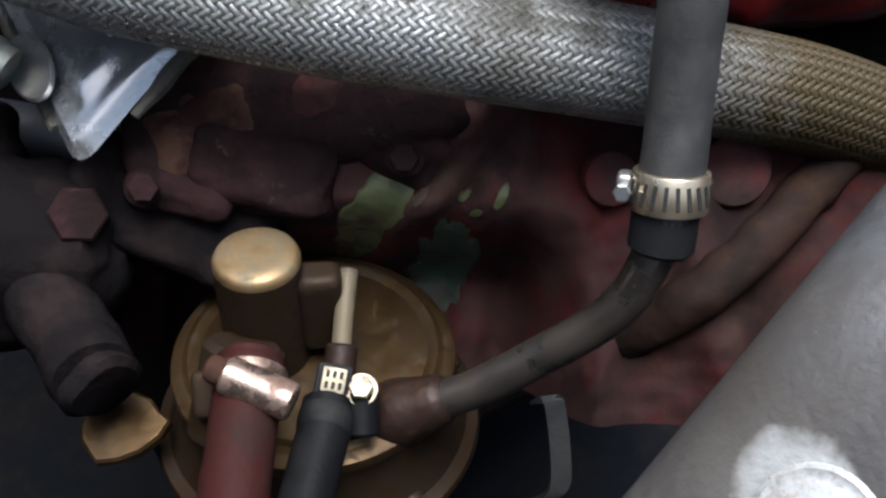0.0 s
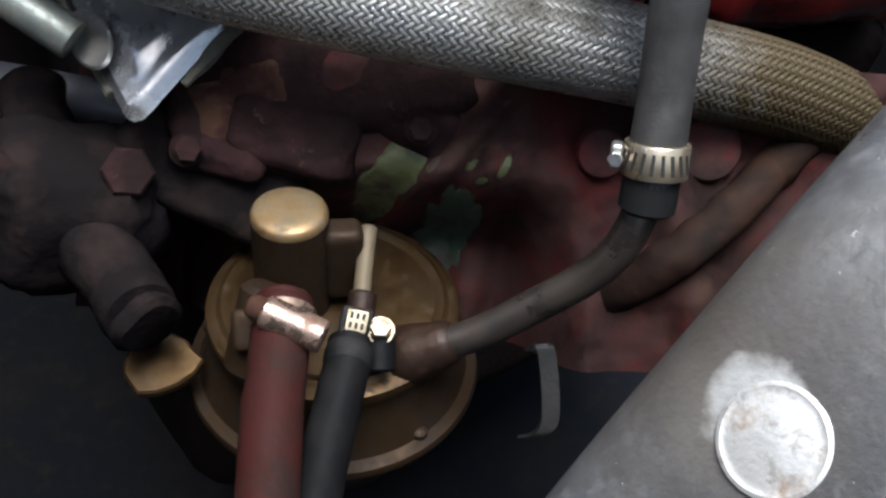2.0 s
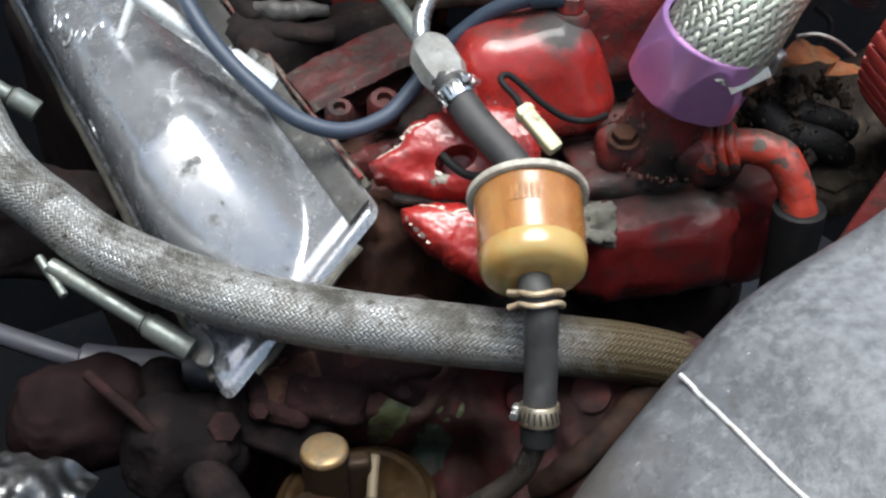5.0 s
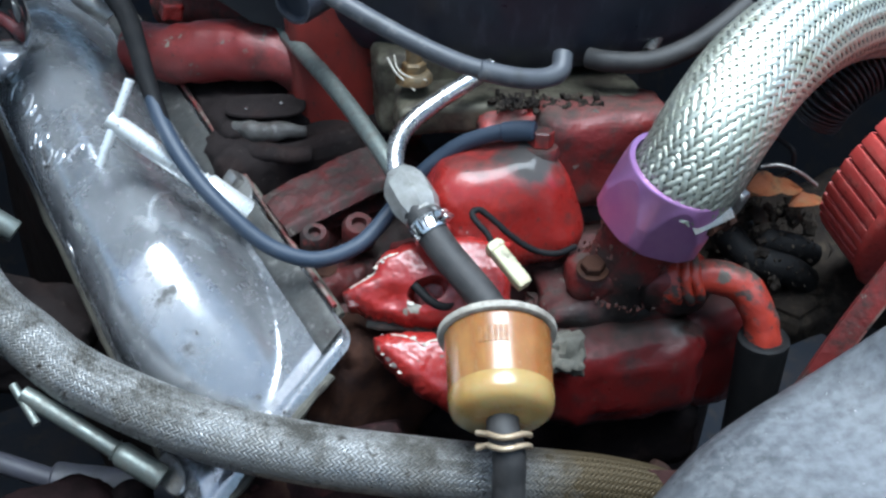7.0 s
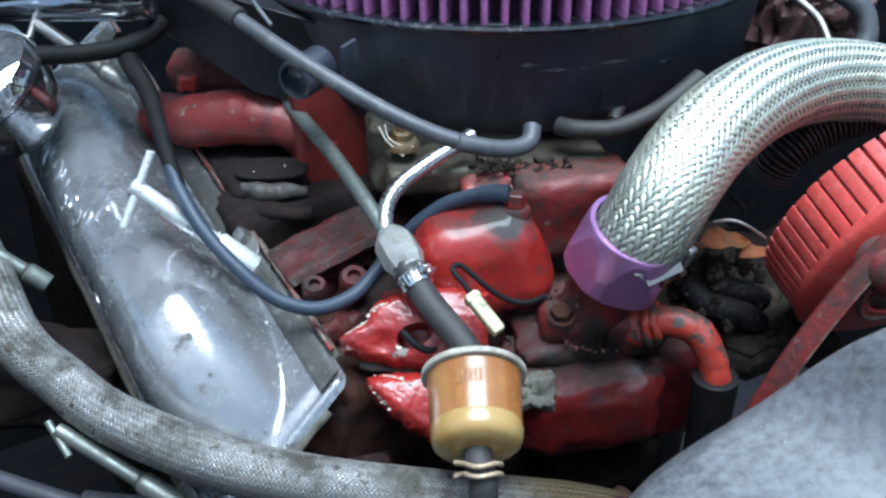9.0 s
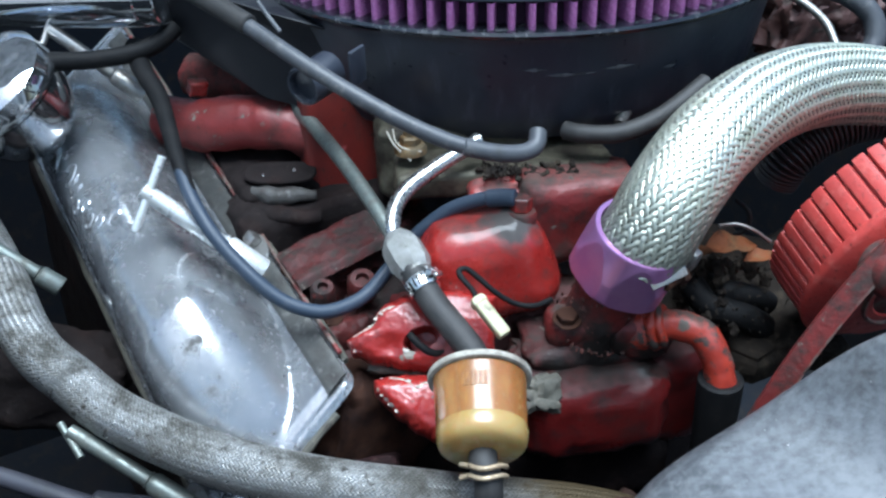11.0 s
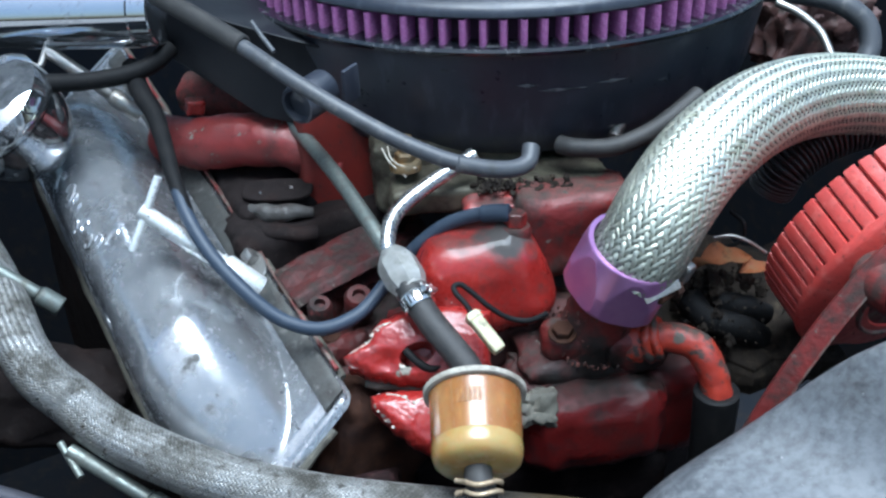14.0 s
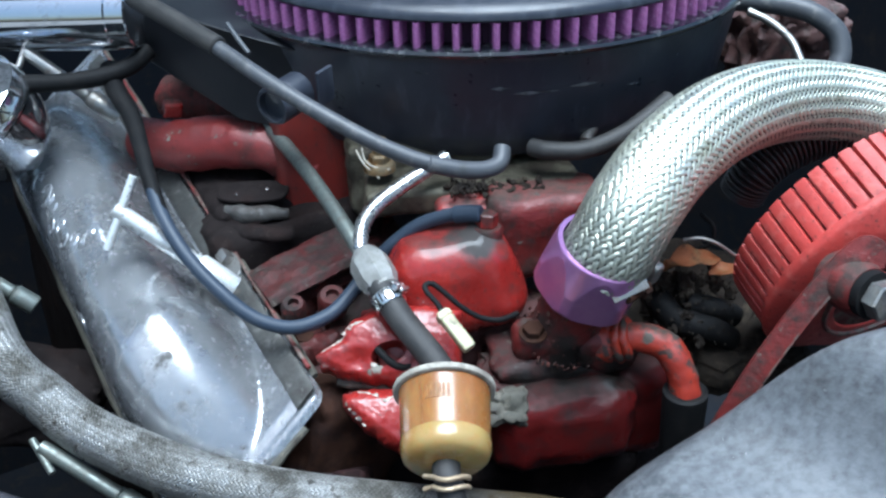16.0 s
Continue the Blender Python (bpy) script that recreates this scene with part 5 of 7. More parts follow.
def engine_block():
    ob = thing("engine_block", (0.0, 0.55, -0.2), "grimy dark red iron engine block with flaking old paint", "engine block")
    b = bmesh.new()
    nx, ny = 190, 90
    g = [[b.verts.new(wall_pt(-0.150 + i / nx * 0.325, 0.039 - (1 - j / ny) * 0.097)) for j in range(ny + 1)] for i in range(nx + 1)]
    for i in range(nx):
        for j in range(ny):
            b.faces.new((g[i][j], g[i + 1][j], g[i + 1][j + 1], g[i][j + 1]))
    bmesh.ops.solidify(b, geom=b.faces[:], thickness=0.02)
    bmesh.ops.recalc_face_normals(b, faces=b.faces[:])
    part("front_wall", b, "grimy_red", ob)
    body = axes(V((-0.02, 0.60, -0.075)) + AFT * 0.17, V((0, 0, 1)), AFT)
    part("core", rbox(body, (0.54, 0.40, 0.30), 0.03, 12, rough=0.008, freq=25), "iron", ob)
    for x, y, w, sx, sy, mat in ((-0.0350, -0.0020, 0.95, 0.0200, 0.0068, "green"), (-0.0430, -0.0105, 0.9, 0.0085, 0.0036, "green"), (-0.0160, -0.0205, 1.25, 0.0175, 0.0095, "green_dark"), (-0.0005, 0.0040, 1.2, 0.0042, 0.0014, "green"), (-0.0223, 0.0030, 0.9, 0.004, 0.0014, "green"), (-0.0105, 0.0036, 0.8, 0.0026, 0.0012, "green"), (-0.0070, -0.0010, 0.4, 0.0020, 0.0010, "green")):
        rnd = random.Random(int(w * 100 + x * 1e4))
        n, rings = 64, 7
        edge = []
        for k in range(n):
            a = 2 * math.pi * k / n
            edge.append(1 + 0.30 * noise.noise((x * 900 + 1.5 * math.cos(a), y * 900 + 1.5 * math.sin(a), 0)) + 0.32 * noise.noise((x * 700 + 4.5 * math.cos(a), y * 700 + 4.5 * math.sin(a), 3)) + 0.05 * rnd.uniform(-1, 1))
        b = bmesh.new()
        g = []
        for i in range(rings + 1):
            f = i / rings
            row = []
            for k in range(n):
                a = 2 * math.pi * k / n
                u, v = sx * f * edge[k] * math.cos(a), sy * f * edge[k] * math.sin(a)
                row.append(b.verts.new(wall_pt(x + u * math.cos(w) - v * math.sin(w), y + u * math.sin(w) + v * math.cos(w), 0.0007 if i < rings else -0.0004)))
            g.append(row)
        for i in range(rings):
            for k in range(n):
                b.faces.new((g[i][k], g[i][(k + 1) % n], g[i + 1][(k + 1) % n], g[i + 1][k]))
        bmesh.ops.remove_doubles(b, verts=b.verts[:], dist=1e-6)
        bmesh.ops.recalc_face_normals(b, faces=b.faces[:])
        part("bare_patch", b, mat, ob, "patch of older green paint showing through")
    for c, r, mat in (((0.0189, 0.3672, 0.0556), 0.0085, "grimy_red"), ((0.0515, 0.3693, 0.0582), 0.011, "grimy_red"), ((-0.0369, 0.3701, 0.0581), 0.0048, "maroon"), ((0.0042, 0.3793, 0.0612), 0.013, "grimy_red")):
        part("boss", lathe(axes(V(c) - BN * 0.02, BN), [(0, 0), (r, 0), (r * 1.02, 0.016), (r * 0.85, 0.0215), (r * 0.4, 0.0235), (0, 0.0235)], 28), mat, ob)
    part("brace", tube([(0.1051, 0.4016, 0.0623), (0.0894, 0.3837, 0.0607), (0.0714, 0.3667, 0.0528), (0.0550, 0.3524, 0.0434), (0.0446, 0.3455, 0.0361), (0.0351, 0.3434, 0.0280), (0.0240, 0.3474, 0.0118), (0.0127, 0.3580, -0.0134)], 0.0068, 20, 6, wobble=0.0014), "rust_shaded", ob, "rusty brown cast brace")
    # head end below the valve cover
    out = V((0.0, -0.76, 0.65))
    for name, c, zx, size, mat, r in (
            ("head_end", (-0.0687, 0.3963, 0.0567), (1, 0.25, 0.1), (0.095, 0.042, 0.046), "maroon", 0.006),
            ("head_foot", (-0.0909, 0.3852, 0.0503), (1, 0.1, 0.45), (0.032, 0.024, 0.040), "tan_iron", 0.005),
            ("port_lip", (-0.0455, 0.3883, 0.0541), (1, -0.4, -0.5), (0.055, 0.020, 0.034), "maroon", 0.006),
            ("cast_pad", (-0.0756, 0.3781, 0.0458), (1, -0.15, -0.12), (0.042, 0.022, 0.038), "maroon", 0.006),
            ("head_skirt", (-0.1028, 0.3739, 0.0322), (1, 0.1, -0.6), (0.060, 0.030, 0.030), "shaded_iron", 0.007),
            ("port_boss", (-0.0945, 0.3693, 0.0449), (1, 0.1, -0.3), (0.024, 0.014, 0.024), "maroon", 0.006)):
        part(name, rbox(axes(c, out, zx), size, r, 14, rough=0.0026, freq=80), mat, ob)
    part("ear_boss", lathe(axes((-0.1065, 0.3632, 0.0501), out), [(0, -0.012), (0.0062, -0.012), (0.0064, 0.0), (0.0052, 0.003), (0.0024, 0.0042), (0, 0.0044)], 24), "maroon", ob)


engine_block()


def exhaust_manifold():
    ob = thing("exhaust_manifold", (-0.1299, 0.3408, 0.0286), "rusty brown cast iron exhaust manifold", "exhaust manifold")
    part("runner", tube([(-0.1658, 0.3973, 0.0450), (-0.1546, 0.3722, 0.0357), (-0.1368, 0.3477, 0.0286), (-0.1224, 0.3304, 0.0234), (-0.1118, 0.3183, 0.0207)], 0.0112, 24, 8, wobble=0.0018), "shaded_iron", ob)
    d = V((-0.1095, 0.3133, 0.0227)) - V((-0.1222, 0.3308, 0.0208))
    part("port_end", lathe(axes((-0.1175, 0.3238, 0.0236), d), [(0, -0.008), (0.0105, -0.008), (0.0115, 0.004), (0.0108, 0.007), (0.006, 0.0075), (0.005, 0.004), (0.0, 0.004)], 28), "shaded_iron", ob)
    lump("log", (-0.1998, 0.3754, 0.0336), (0.075, 0.055, 0.055), "shaded_maroon", (10, 10, 30), 0.026, 0.002, parent=ob)
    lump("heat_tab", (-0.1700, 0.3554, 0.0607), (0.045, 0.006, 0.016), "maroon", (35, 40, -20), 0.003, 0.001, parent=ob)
    lump("log", (-0.1458, 0.3612, 0.0272), (0.06, 0.05, 0.05), "shaded_iron", (0, 20, 20), 0.02, 0.002, parent=ob)
    lump("log", (-0.2601, 0.4861, 0.0768), (0.10, 0.06, 0.06), "iron", (0, 20, 20), 0.02, 0.003, parent=ob)


exhaust_manifold()
bolt((-0.1239, 0.3581, 0.0443), V((-0.1148, 0.3334, 0.0649)) - V((-0.1221, 0.3560, 0.0450)), 0.0080, "maroon", "rusty brown hex bolt on the exhaust manifold", 0.006, washer=False)
bolt((-0.1058, 0.3603, 0.0527), V((-0.0994, 0.3389, 0.0710)) - V((-0.1042, 0.3559, 0.0569)), 0.0042, "maroon", "grimy hex bolt under the valve cover", 0.004, washer=False)
bolt(on_block((-0.0364, 0.3688, 0.0597), 0.009), BN, 0.0040, "maroon", "grimy hex bolt on the engine block", 0.004)


def plug_lead():
    ob = thing("spark_plug_lead", (-0.1836, 0.3589, 0.0839), "grey spark plug lead with a rubber boot", "spark plug lead")
    part("lead", tube([(-0.2794, 0.4051, 0.0726), (-0.2613, 0.4102, 0.0612), (-0.2363, 0.4133, 0.0466), (-0.2099, 0.4129, 0.0355)], 0.0057, 18, 8), "boot", ob)
    part("boot", tube([(-0.2120, 0.4132, 0.0361), (-0.1968, 0.4134, 0.0337), (-0.1697, 0.4130, 0.0312), (-0.1461, 0.4136, 0.0270), (-0.1284, 0.4136, 0.0224)], 0.0098, 22, 6, radii=[0.0098, 0.0100, 0.0096, 0.0090]), "boot", ob)


plug_lead()


def foil_shield():
    ob = thing("foil_shield", (-0.1938, 0.2924, 0.0804), "crumpled silver heat shield foil", "heat shield")
    b = bmesh.new()
    c = V((-0.1961, 0.2883, 0.0748))
    g = []
    for i in range(31):
        row = []
        for j in range(31):
            x, y = (i / 30 - 0.5) * 0.055, (j / 30 - 0.5) * 0.05
            p = c + V((x, y, 0.0))
            p.z += 0.007 * noise.noise(p * 60) + 0.004 * noise.noise(p * 150) - 0.5 * max(0, x - 0.01) - 8 * (x * x + y * y)
            row.append(b.verts.new(p))
        g.append(row)
    for i in range(30):
        for j in range(30):
            b.faces.new((g[i][j], g[i + 1][j], g[i + 1][j + 1], g[i][j + 1]))
    bmesh.ops.solidify(b, geom=b.faces[:], thickness=0.001)
    part("foil", b, "foil", ob)


foil_shield()

# ---- fuel pump ----
def fuel_pump():
    c = V((-0.0607, 0.3411, 0.0120))
    ob = thing("fuel_pump", (c.x, c.y, -0.04), "brass-coloured mechanical fuel pump on the engine block", "fuel pump")
    m = Matrix.Translation((c.x, c.y, 0))
    part("body", lathe(m, [(0, -0.05), (0.028, -0.05), (0.036, -0.03), (0.0430, -0.021), (0.0468, -0.0185), (0.0475, -0.0165), (0.0468, -0.0145), (0.0435, -0.013), (0.0400, -0.004), (0.0388, 0.002), (0.0390, 0.006)], 72), "brass_shaded", ob, "brass drum with a rolled rim, in a shaded tone")
    part("cover", lathe(m, [(0.0390, 0.006), (0.0398, 0.008), (0.0394, 0.0108), (0.037, 0.0122), (0.022, 0.0132), (0.0, 0.0135)], 72), "brass_plate", ob, "brass-coloured top plate, in a shaded tone")
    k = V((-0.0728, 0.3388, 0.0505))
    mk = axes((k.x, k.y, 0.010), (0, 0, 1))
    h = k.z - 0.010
    # dome side takes the shaded brass, its top keeps the lit tone
    part("dome", lathe(mk, [(0, 0), (0.0116, 0), (0.0113, h - 0.0032)], 48), "brass_shaded", ob, "pulsator dome side, in a shaded tone")
    part("dome_cap", lathe(mk, [(0.0113, h - 0.0032), (0.01128, h - 0.0022), (0.0108, h - 0.0010), (0.0098, h - 0.0002), (0.006, h + 0.0001), (0, h + 0.0001)], 48), "brass", ob, "brass-coloured dome top, in the lit tone")
    lump("outlet_block", (-0.0576, 0.3398, 0.0312), (0.012, 0.010, 0.026), "brass_shaded", (0, 0, 10), 0.003, 0.0003, parent=ob)
    part("post", tube([(-0.0510, 0.3255, 0.0276), (-0.0507, 0.3358, 0.0343), (-0.0503, 0.3448, 0.0395)], 0.0026, 16, 4), "post", ob)
    part("post_foot", tube([(-0.0511, 0.3174, 0.0248), (-0.0505, 0.3257, 0.0308)], 0.0042, 16, 3), "nut_brown", ob)
    part("inlet_boss", tube([(-0.0794, 0.3114, 0.0121), (-0.0771, 0.3169, 0.0224), (-0.0750, 0.3229, 0.0319)], 0.0105, 22, 4), "brass_shaded", ob)
    ear = [(0.011 * math.cos(k * 0.45) * (1.0 if k < 9 else 1.3), 0.010 * math.sin(k * 0.45)) for k in range(14)]
    part("ear", plate(axes((-0.1121, 0.3223, -0.0030), (0.0, -0.25, 1.0), (1, 0.5, 0)), ear, 0.004), "brass_plate", ob, "brass mounting ear, in a shaded tone")
    part("screw_column", tube([(-0.0442, 0.3078, 0.0188), (-0.0447, 0.3152, 0.0254)], 0.0046, 16, 2), "hose_shaded", ob)
    part("bead", lathe(m, [(0.030, 0.0115), (0.0325, 0.0132), (0.0345, 0.0135), (0.0362, 0.0122)], 72), "brass_plate", ob)
    n = 5
    for w in range(n):
        a = 2 * math.pi * (w + 0.35) / n
        q = V((c.x + 0.0425 * math.cos(a), c.y + 0.0425 * math.sin(a), -0.0128))
        part("crimp_screw", lathe(axes(q, (0, 0, 1)), [(0, 0), (0.0026, 0), (0.0026, 0.0015), (0.0016, 0.0024), (0, 0.0025)], 14), "brass_shaded", ob)
    return ob


fuel_pump()
bolt((-0.0446, 0.3142, 0.0280), V((0.02, -0.45, 0.9)), 0.0031, "clamp_dull", "small steel hex screw on the fuel pump", 0.0035)


def pump_hoses():
    pts = [(-0.0719, 0.3168, 0.0349), (-0.0717, 0.3125, 0.0340), (-0.0713, 0.2991, 0.0312), (-0.0707, 0.2829, 0.0285), (-0.0694, 0.2666, 0.0257), (-0.0674, 0.2482, 0.0236), (-0.0648, 0.2229, 0.0110)]
    ob = thing("red_fuel_hose", pts[3], "faded red rubber fuel hose into the pump", "hose")
    part("hose", tube(pts, 0.0082, 26, 8, wobble=0.0003), "red_hose", ob)
    part("hose_end", lathe(axes(pts[1], V(pts[0]) - V(pts[2])), [(0.0080, -0.0030), (0.0086, -0.0022), (0.0088, 0.0012), (0.0083, 0.0030), (0.0060, 0.0034)], 36), "red_hose", ob, "swollen red hose end")
    cl = thing("band_clamp", (-0.0680, 0.3082, 0.0353), "shiny copper-coloured barrel clamp across the red hose", "hose clamp")
    a, e = V((-0.0758, 0.3065, 0.0414)), V((-0.0592, 0.3015, 0.0376))
    m = axes(a, e - a)
    L = (e - a).length
    part("barrel", lathe(m, [(0.0, 0.0), (0.0040, 0.0), (0.0047, 0.0006), (0.0048, 0.002), (0.0048, L - 0.002), (0.0046, L - 0.0005), (0.0040, L), (0.0, L)], 36), "copper", cl)
    part("screw", lathe(axes(a, a - e), [(0.0, -0.001), (0.0030, -0.001), (0.0034, 0.0010), (0.0035, 0.0028), (0.0030, 0.0042), (0.0016, 0.0050), (0.0, 0.0051)], 24), "rust", cl, "rusty round screw head")
    part("band", lathe(axes(V((-0.0712, 0.3099, 0.0333)), V((-0.0725, 0.3159, 0.0347)) - V((-0.0716, 0.3007, 0.0316))), [(0.0083, -0.0030), (0.0091, -0.0030), (0.0091, 0.0030), (0.0083, 0.0030)], 40), "copper", cl)
    part("lug", rbox(axes(V((-0.0809, 0.3101, 0.0298)), V((0, -0.7, 0.7)), (1, 0, 0.2)), (0.009, 0.012, 0.008), 0.002, 4), "brass_shaded", cl)
    pts = [(-0.0529, 0.3125, 0.0240), (-0.0531, 0.3070, 0.0232), (-0.0541, 0.2985, 0.0220), (-0.0556, 0.2848, 0.0205), (-0.0570, 0.2701, 0.0193), (-0.0579, 0.2523, 0.0178), (-0.0582, 0.2258, 0.0054)]
    ob = thing("black_fuel_hose", pts[3], "black rubber return hose on the fuel pump", "hose")
    part("hose", tube(pts, 0.0066, 22, 8, wobble=0.0002), "hose_shaded", ob)
    part("hose_end", lathe(axes(pts[1], V(pts[0]) - V(pts[2])), [(0.0064, -0.0030), (0.0069, -0.0022), (0.0071, 0.0014), (0.0067, 0.0032), (0.0048, 0.0036)], 32), "rubber_dark", ob, "swollen black hose end")
    cl = thing("small_clamp", (-0.0522, 0.3164, 0.0281), "small slotted clip on the black hose", "hose clamp")
    face = V((0.10, -0.62, 0.78))
    m = axes((-0.0513, 0.3141, 0.0315), face, (1.0, 0.0, -0.22))
    part("band", rbox(m, (0.0060, 0.0062, 0.0012), 0.0004, 2), "clamp_dull", cl)
    for x in (-0.0017, 0.0, 0.0017):
        for y in (-0.0014, 0.0014):
            part("slot", rbox(m @ Matrix.Translation((x, y, 0.0006)), (0.0009, 0.0018, 0.0004), 0.0001, 1), "hole", cl)
    part("tail", rbox(axes((-0.0527, 0.3126, 0.0283), face, (1.0, 0.0, -0.3)), (0.0055, 0.0018, 0.0010), 0.0003, 2), "clamp_dull", cl)
    part("seat", rbox(axes((-0.0518, 0.3161, 0.0284), face, (1.0, 0.0, -0.22)), (0.009, 0.009, 0.005), 0.001, 2), "rubber_dark", cl)


pump_hoses()


def strap_hook():
    ob = thing("strap_hook", (0.0082, 0.3193, -0.0005), "thin dark steel strap hook below the fuel pipe", "hook")
    line = smooth_line([(0.0023, 0.3281, 0.0074), (0.0055, 0.3289, 0.0083), (0.0072, 0.3244, 0.0035), (0.0084, 0.3177, -0.0037), (0.0084, 0.3129, -0.0089), (0.0057, 0.3106, -0.0114), (0.0017, 0.3104, -0.0131)], 6)
    b = bmesh.new()
    rows = []
    for p in line:
        rows.append([b.verts.new(p + V(o)) for o in ((-0.0028, 0, 0), (0.0028, 0.001, 0), (0.0028, 0.003, -0.001), (-0.0028, 0.002, -0.001))])
    for u, v in zip(rows, rows[1:]):
        for j in range(4):
            b.faces.new((u[j], u[(j + 1) % 4], v[(j + 1) % 4], v[j]))
    b.faces.new(rows[0][::-1])
    b.faces.new(rows[-1])
    bmesh.ops.recalc_face_normals(b, faces=b.faces[:])
    part("strap", b, "dark_steel", ob)


strap_hook()

# ---- red castings at the front of the engine ----
def cast_sheet(origin, ex, ey, a0, a1, b0, b1, na, nb, height, thick=0.006, floor=-0.0125):
    """A cast surface over a plane: height(a, b) above it, closed at the back."""
    ex, ey = V(ex).normalized(), V(ey).normalized()
    n = ex.cross(ey).normalized()
    b = bmesh.new()
    g, deep = [], []
    for i in range(na + 1):
        row, low = [], []
        for j in range(nb + 1):
            p, q = a0 + (a1 - a0) * i / na, b0 + (b1 - b0) * j / nb
            low.append(height(p, q))
            row.append(b.verts.new(V(origin) + ex * p + ey * q + n * low[-1]))
        g.append(row)
        deep.append(low)
    for i in range(na):
        for j in range(nb):
            if max(deep[i][j], deep[i + 1][j], deep[i + 1][j + 1], deep[i][j + 1]) > floor:
                b.faces.new((g[i][j], g[i + 1][j], g[i + 1][j + 1], g[i][j + 1]))
    bmesh.ops.delete(b, geom=[v for v in b.verts if not v.link_faces], context="VERTS")
    bmesh.ops.solidify(b, geom=b.faces[:], thickness=thick)
    bmesh.ops.recalc_face_normals(b, faces=b.faces[:])
    return b


def intake():
    ob = thing("intake_manifold", (-0.0568, 0.5618, 0.1524), "red painted cast iron intake manifold, chipped and oily", "intake manifold")
    part("runner", tube([(-0.2005, 0.6253, 0.1953), (-0.1692, 0.6083, 0.1992), (-0.1355, 0.6015, 0.2045), (-0.1034, 0.5952, 0.2030), (-0.0735, 0.5927, 0.1880)], 0.0175, 26, 8, wobble=0.002, radii=[0.017, 0.018, 0.018, 0.0165, 0.018]), "red_runner", ob)
    part("runner", tube([(-0.1946, 0.6791, 0.2084), (-0.1474, 0.6578, 0.2075), (-0.0944, 0.6351, 0.2034)], 0.016, 22, 6, wobble=0.002), "red_dull", ob)
    riser = axes(V((-0.0640, 0.5990, 0.1950)), V((0.35, -0.93, 0.10)), V((1, 0.38, 0)))
    part("riser", rbox(riser, (0.078, 0.100, 0.034), 0.008, 16, rough=0.0016, freq=60), "red_smooth", ob, "smooth dark red riser wall")
    lump("head_tab", (-0.1733, 0.6144, 0.2243), (0.013, 0.010, 0.011), "red_flake", (10, 10, 30), 0.002, 0.001, parent=ob)
    cover_m = axes(V((-0.1120, 0.5660, 0.1835)), V((0.0, -0.18, 1.0)), (1, 0.05, 0))
    part("port_cover", plate(cover_m, [(0.0235 * math.copysign(abs(math.cos(k * math.pi / 16)) ** 0.7, math.cos(k * math.pi / 16)), 0.0115 * math.copysign(abs(math.sin(k * math.pi / 16)) ** 0.7, math.sin(k * math.pi / 16))) for k in range(32)], 0.0022), "iron", ob, "sooty flat port cover")
    for x in (-0.0105, 0.0090):
        part("rivet", lathe(cover_m @ Matrix.Translation((x, -0.001 + x * 0.25, 0.0020)), [(0, 0), (0.0012, 0), (0.0010, 0.0006), (0, 0.0009)], 12), "bright", ob, "small bright rivet")
    part("port_lip", tube([(-0.1290, 0.5560, 0.1760), (-0.1200, 0.5510, 0.1760), (-0.1080, 0.5490, 0.1758), (-0.0960, 0.5515, 0.1758), (-0.0880, 0.5540, 0.1750)], 0.0046, 16, 8, wobble=0.0022, radii=[0.003, 0.0052, 0.0056, 0.0050, 0.003]), "lip_grey", ob, "worn grey casting lip")
    part("port_throat", tube([(-0.1260, 0.5440, 0.1690), (-0.1120, 0.5375, 0.1680), (-0.0960, 0.5385, 0.1670), (-0.0840, 0.5420, 0.1660)], 0.0050, 14, 8, wobble=0.0016), "iron", ob)
    lump("port_flange", (-0.1231, 0.5632, 0.1604), (0.03, 0.024, 0.016), "red_dull", (0, 20, 40), 0.005, 0.0015, parent=ob)
    part("front_pad", cast_sheet((-0.0700, 0.5120, 0.1600), LAT + V((0, 0, 0.20)), AFT + V((0, 0, 0.10)), -0.034, 0.036, -0.020, 0.022, 70, 40, lambda a, b: 0.0045 * math.sqrt(max(0.0, 1 - (a / 0.038) ** 4)) - 0.006 * ease((abs(b) - 0.015) / 0.008) + 0.0016 * noise.noise((a * 90, b * 90, 1.0)) + 0.0006 * noise.noise((a * 300, b * 300, 2.0)), 0.018, -1.0), "deck_paint", ob)
    for a, b, r in ((-0.022, -0.026, 0.0075), (0.002, -0.030, 0.0090)):
        part("boss", lathe(axes(V((-0.0700, 0.5120, 0.1500)) + LAT * a + AFT * b, V((0.1, -0.35, 1))), [(0, -0.010), (r, -0.010), (r * 1.02, 0.002), (r * 0.8, 0.005), (r * 0.45, 0.005), (r * 0.4, 0.001), (0, 0.001)], 24), "deck_paint", ob, "grimy drilled boss")
    lump("valley", (-0.0893, 0.5711, 0.1372), (0.12, 0.05, 0.07), "iron", (0, 0, 30), 0.012, 0.003, parent=ob)
    lump("valley", (-0.1409, 0.6186, 0.1502), (0.14, 0.06, 0.06), "iron", (0, 0, 120), 0.012, 0.003, parent=ob)
    lump("valley", (0.0057, 0.4971, 0.1102), (0.085, 0.04, 0.05), "grimy_red", (0, 0, 10), 0.010, 0.003, parent=ob)
    lump("valley", (0.0650, 0.5042, 0.1055), (0.060, 0.05, 0.06), "grimy_red", (0, 0, 10), 0.010, 0.003, parent=ob)
    lump("head_corner", (-0.0444, 0.4498, 0.0757), (0.070, 0.04, 0.07), "rust", (0, 20, 30), 0.010, 0.003, parent=ob)
    lump("carb_pad", (0.0308, 0.5544, 0.1968), (0.135, 0.05, 0.018), "yellow_grey", (0, 0, 10), 0.005, 0.0015, parent=ob, label="oily aluminium spacer under the carburettor")
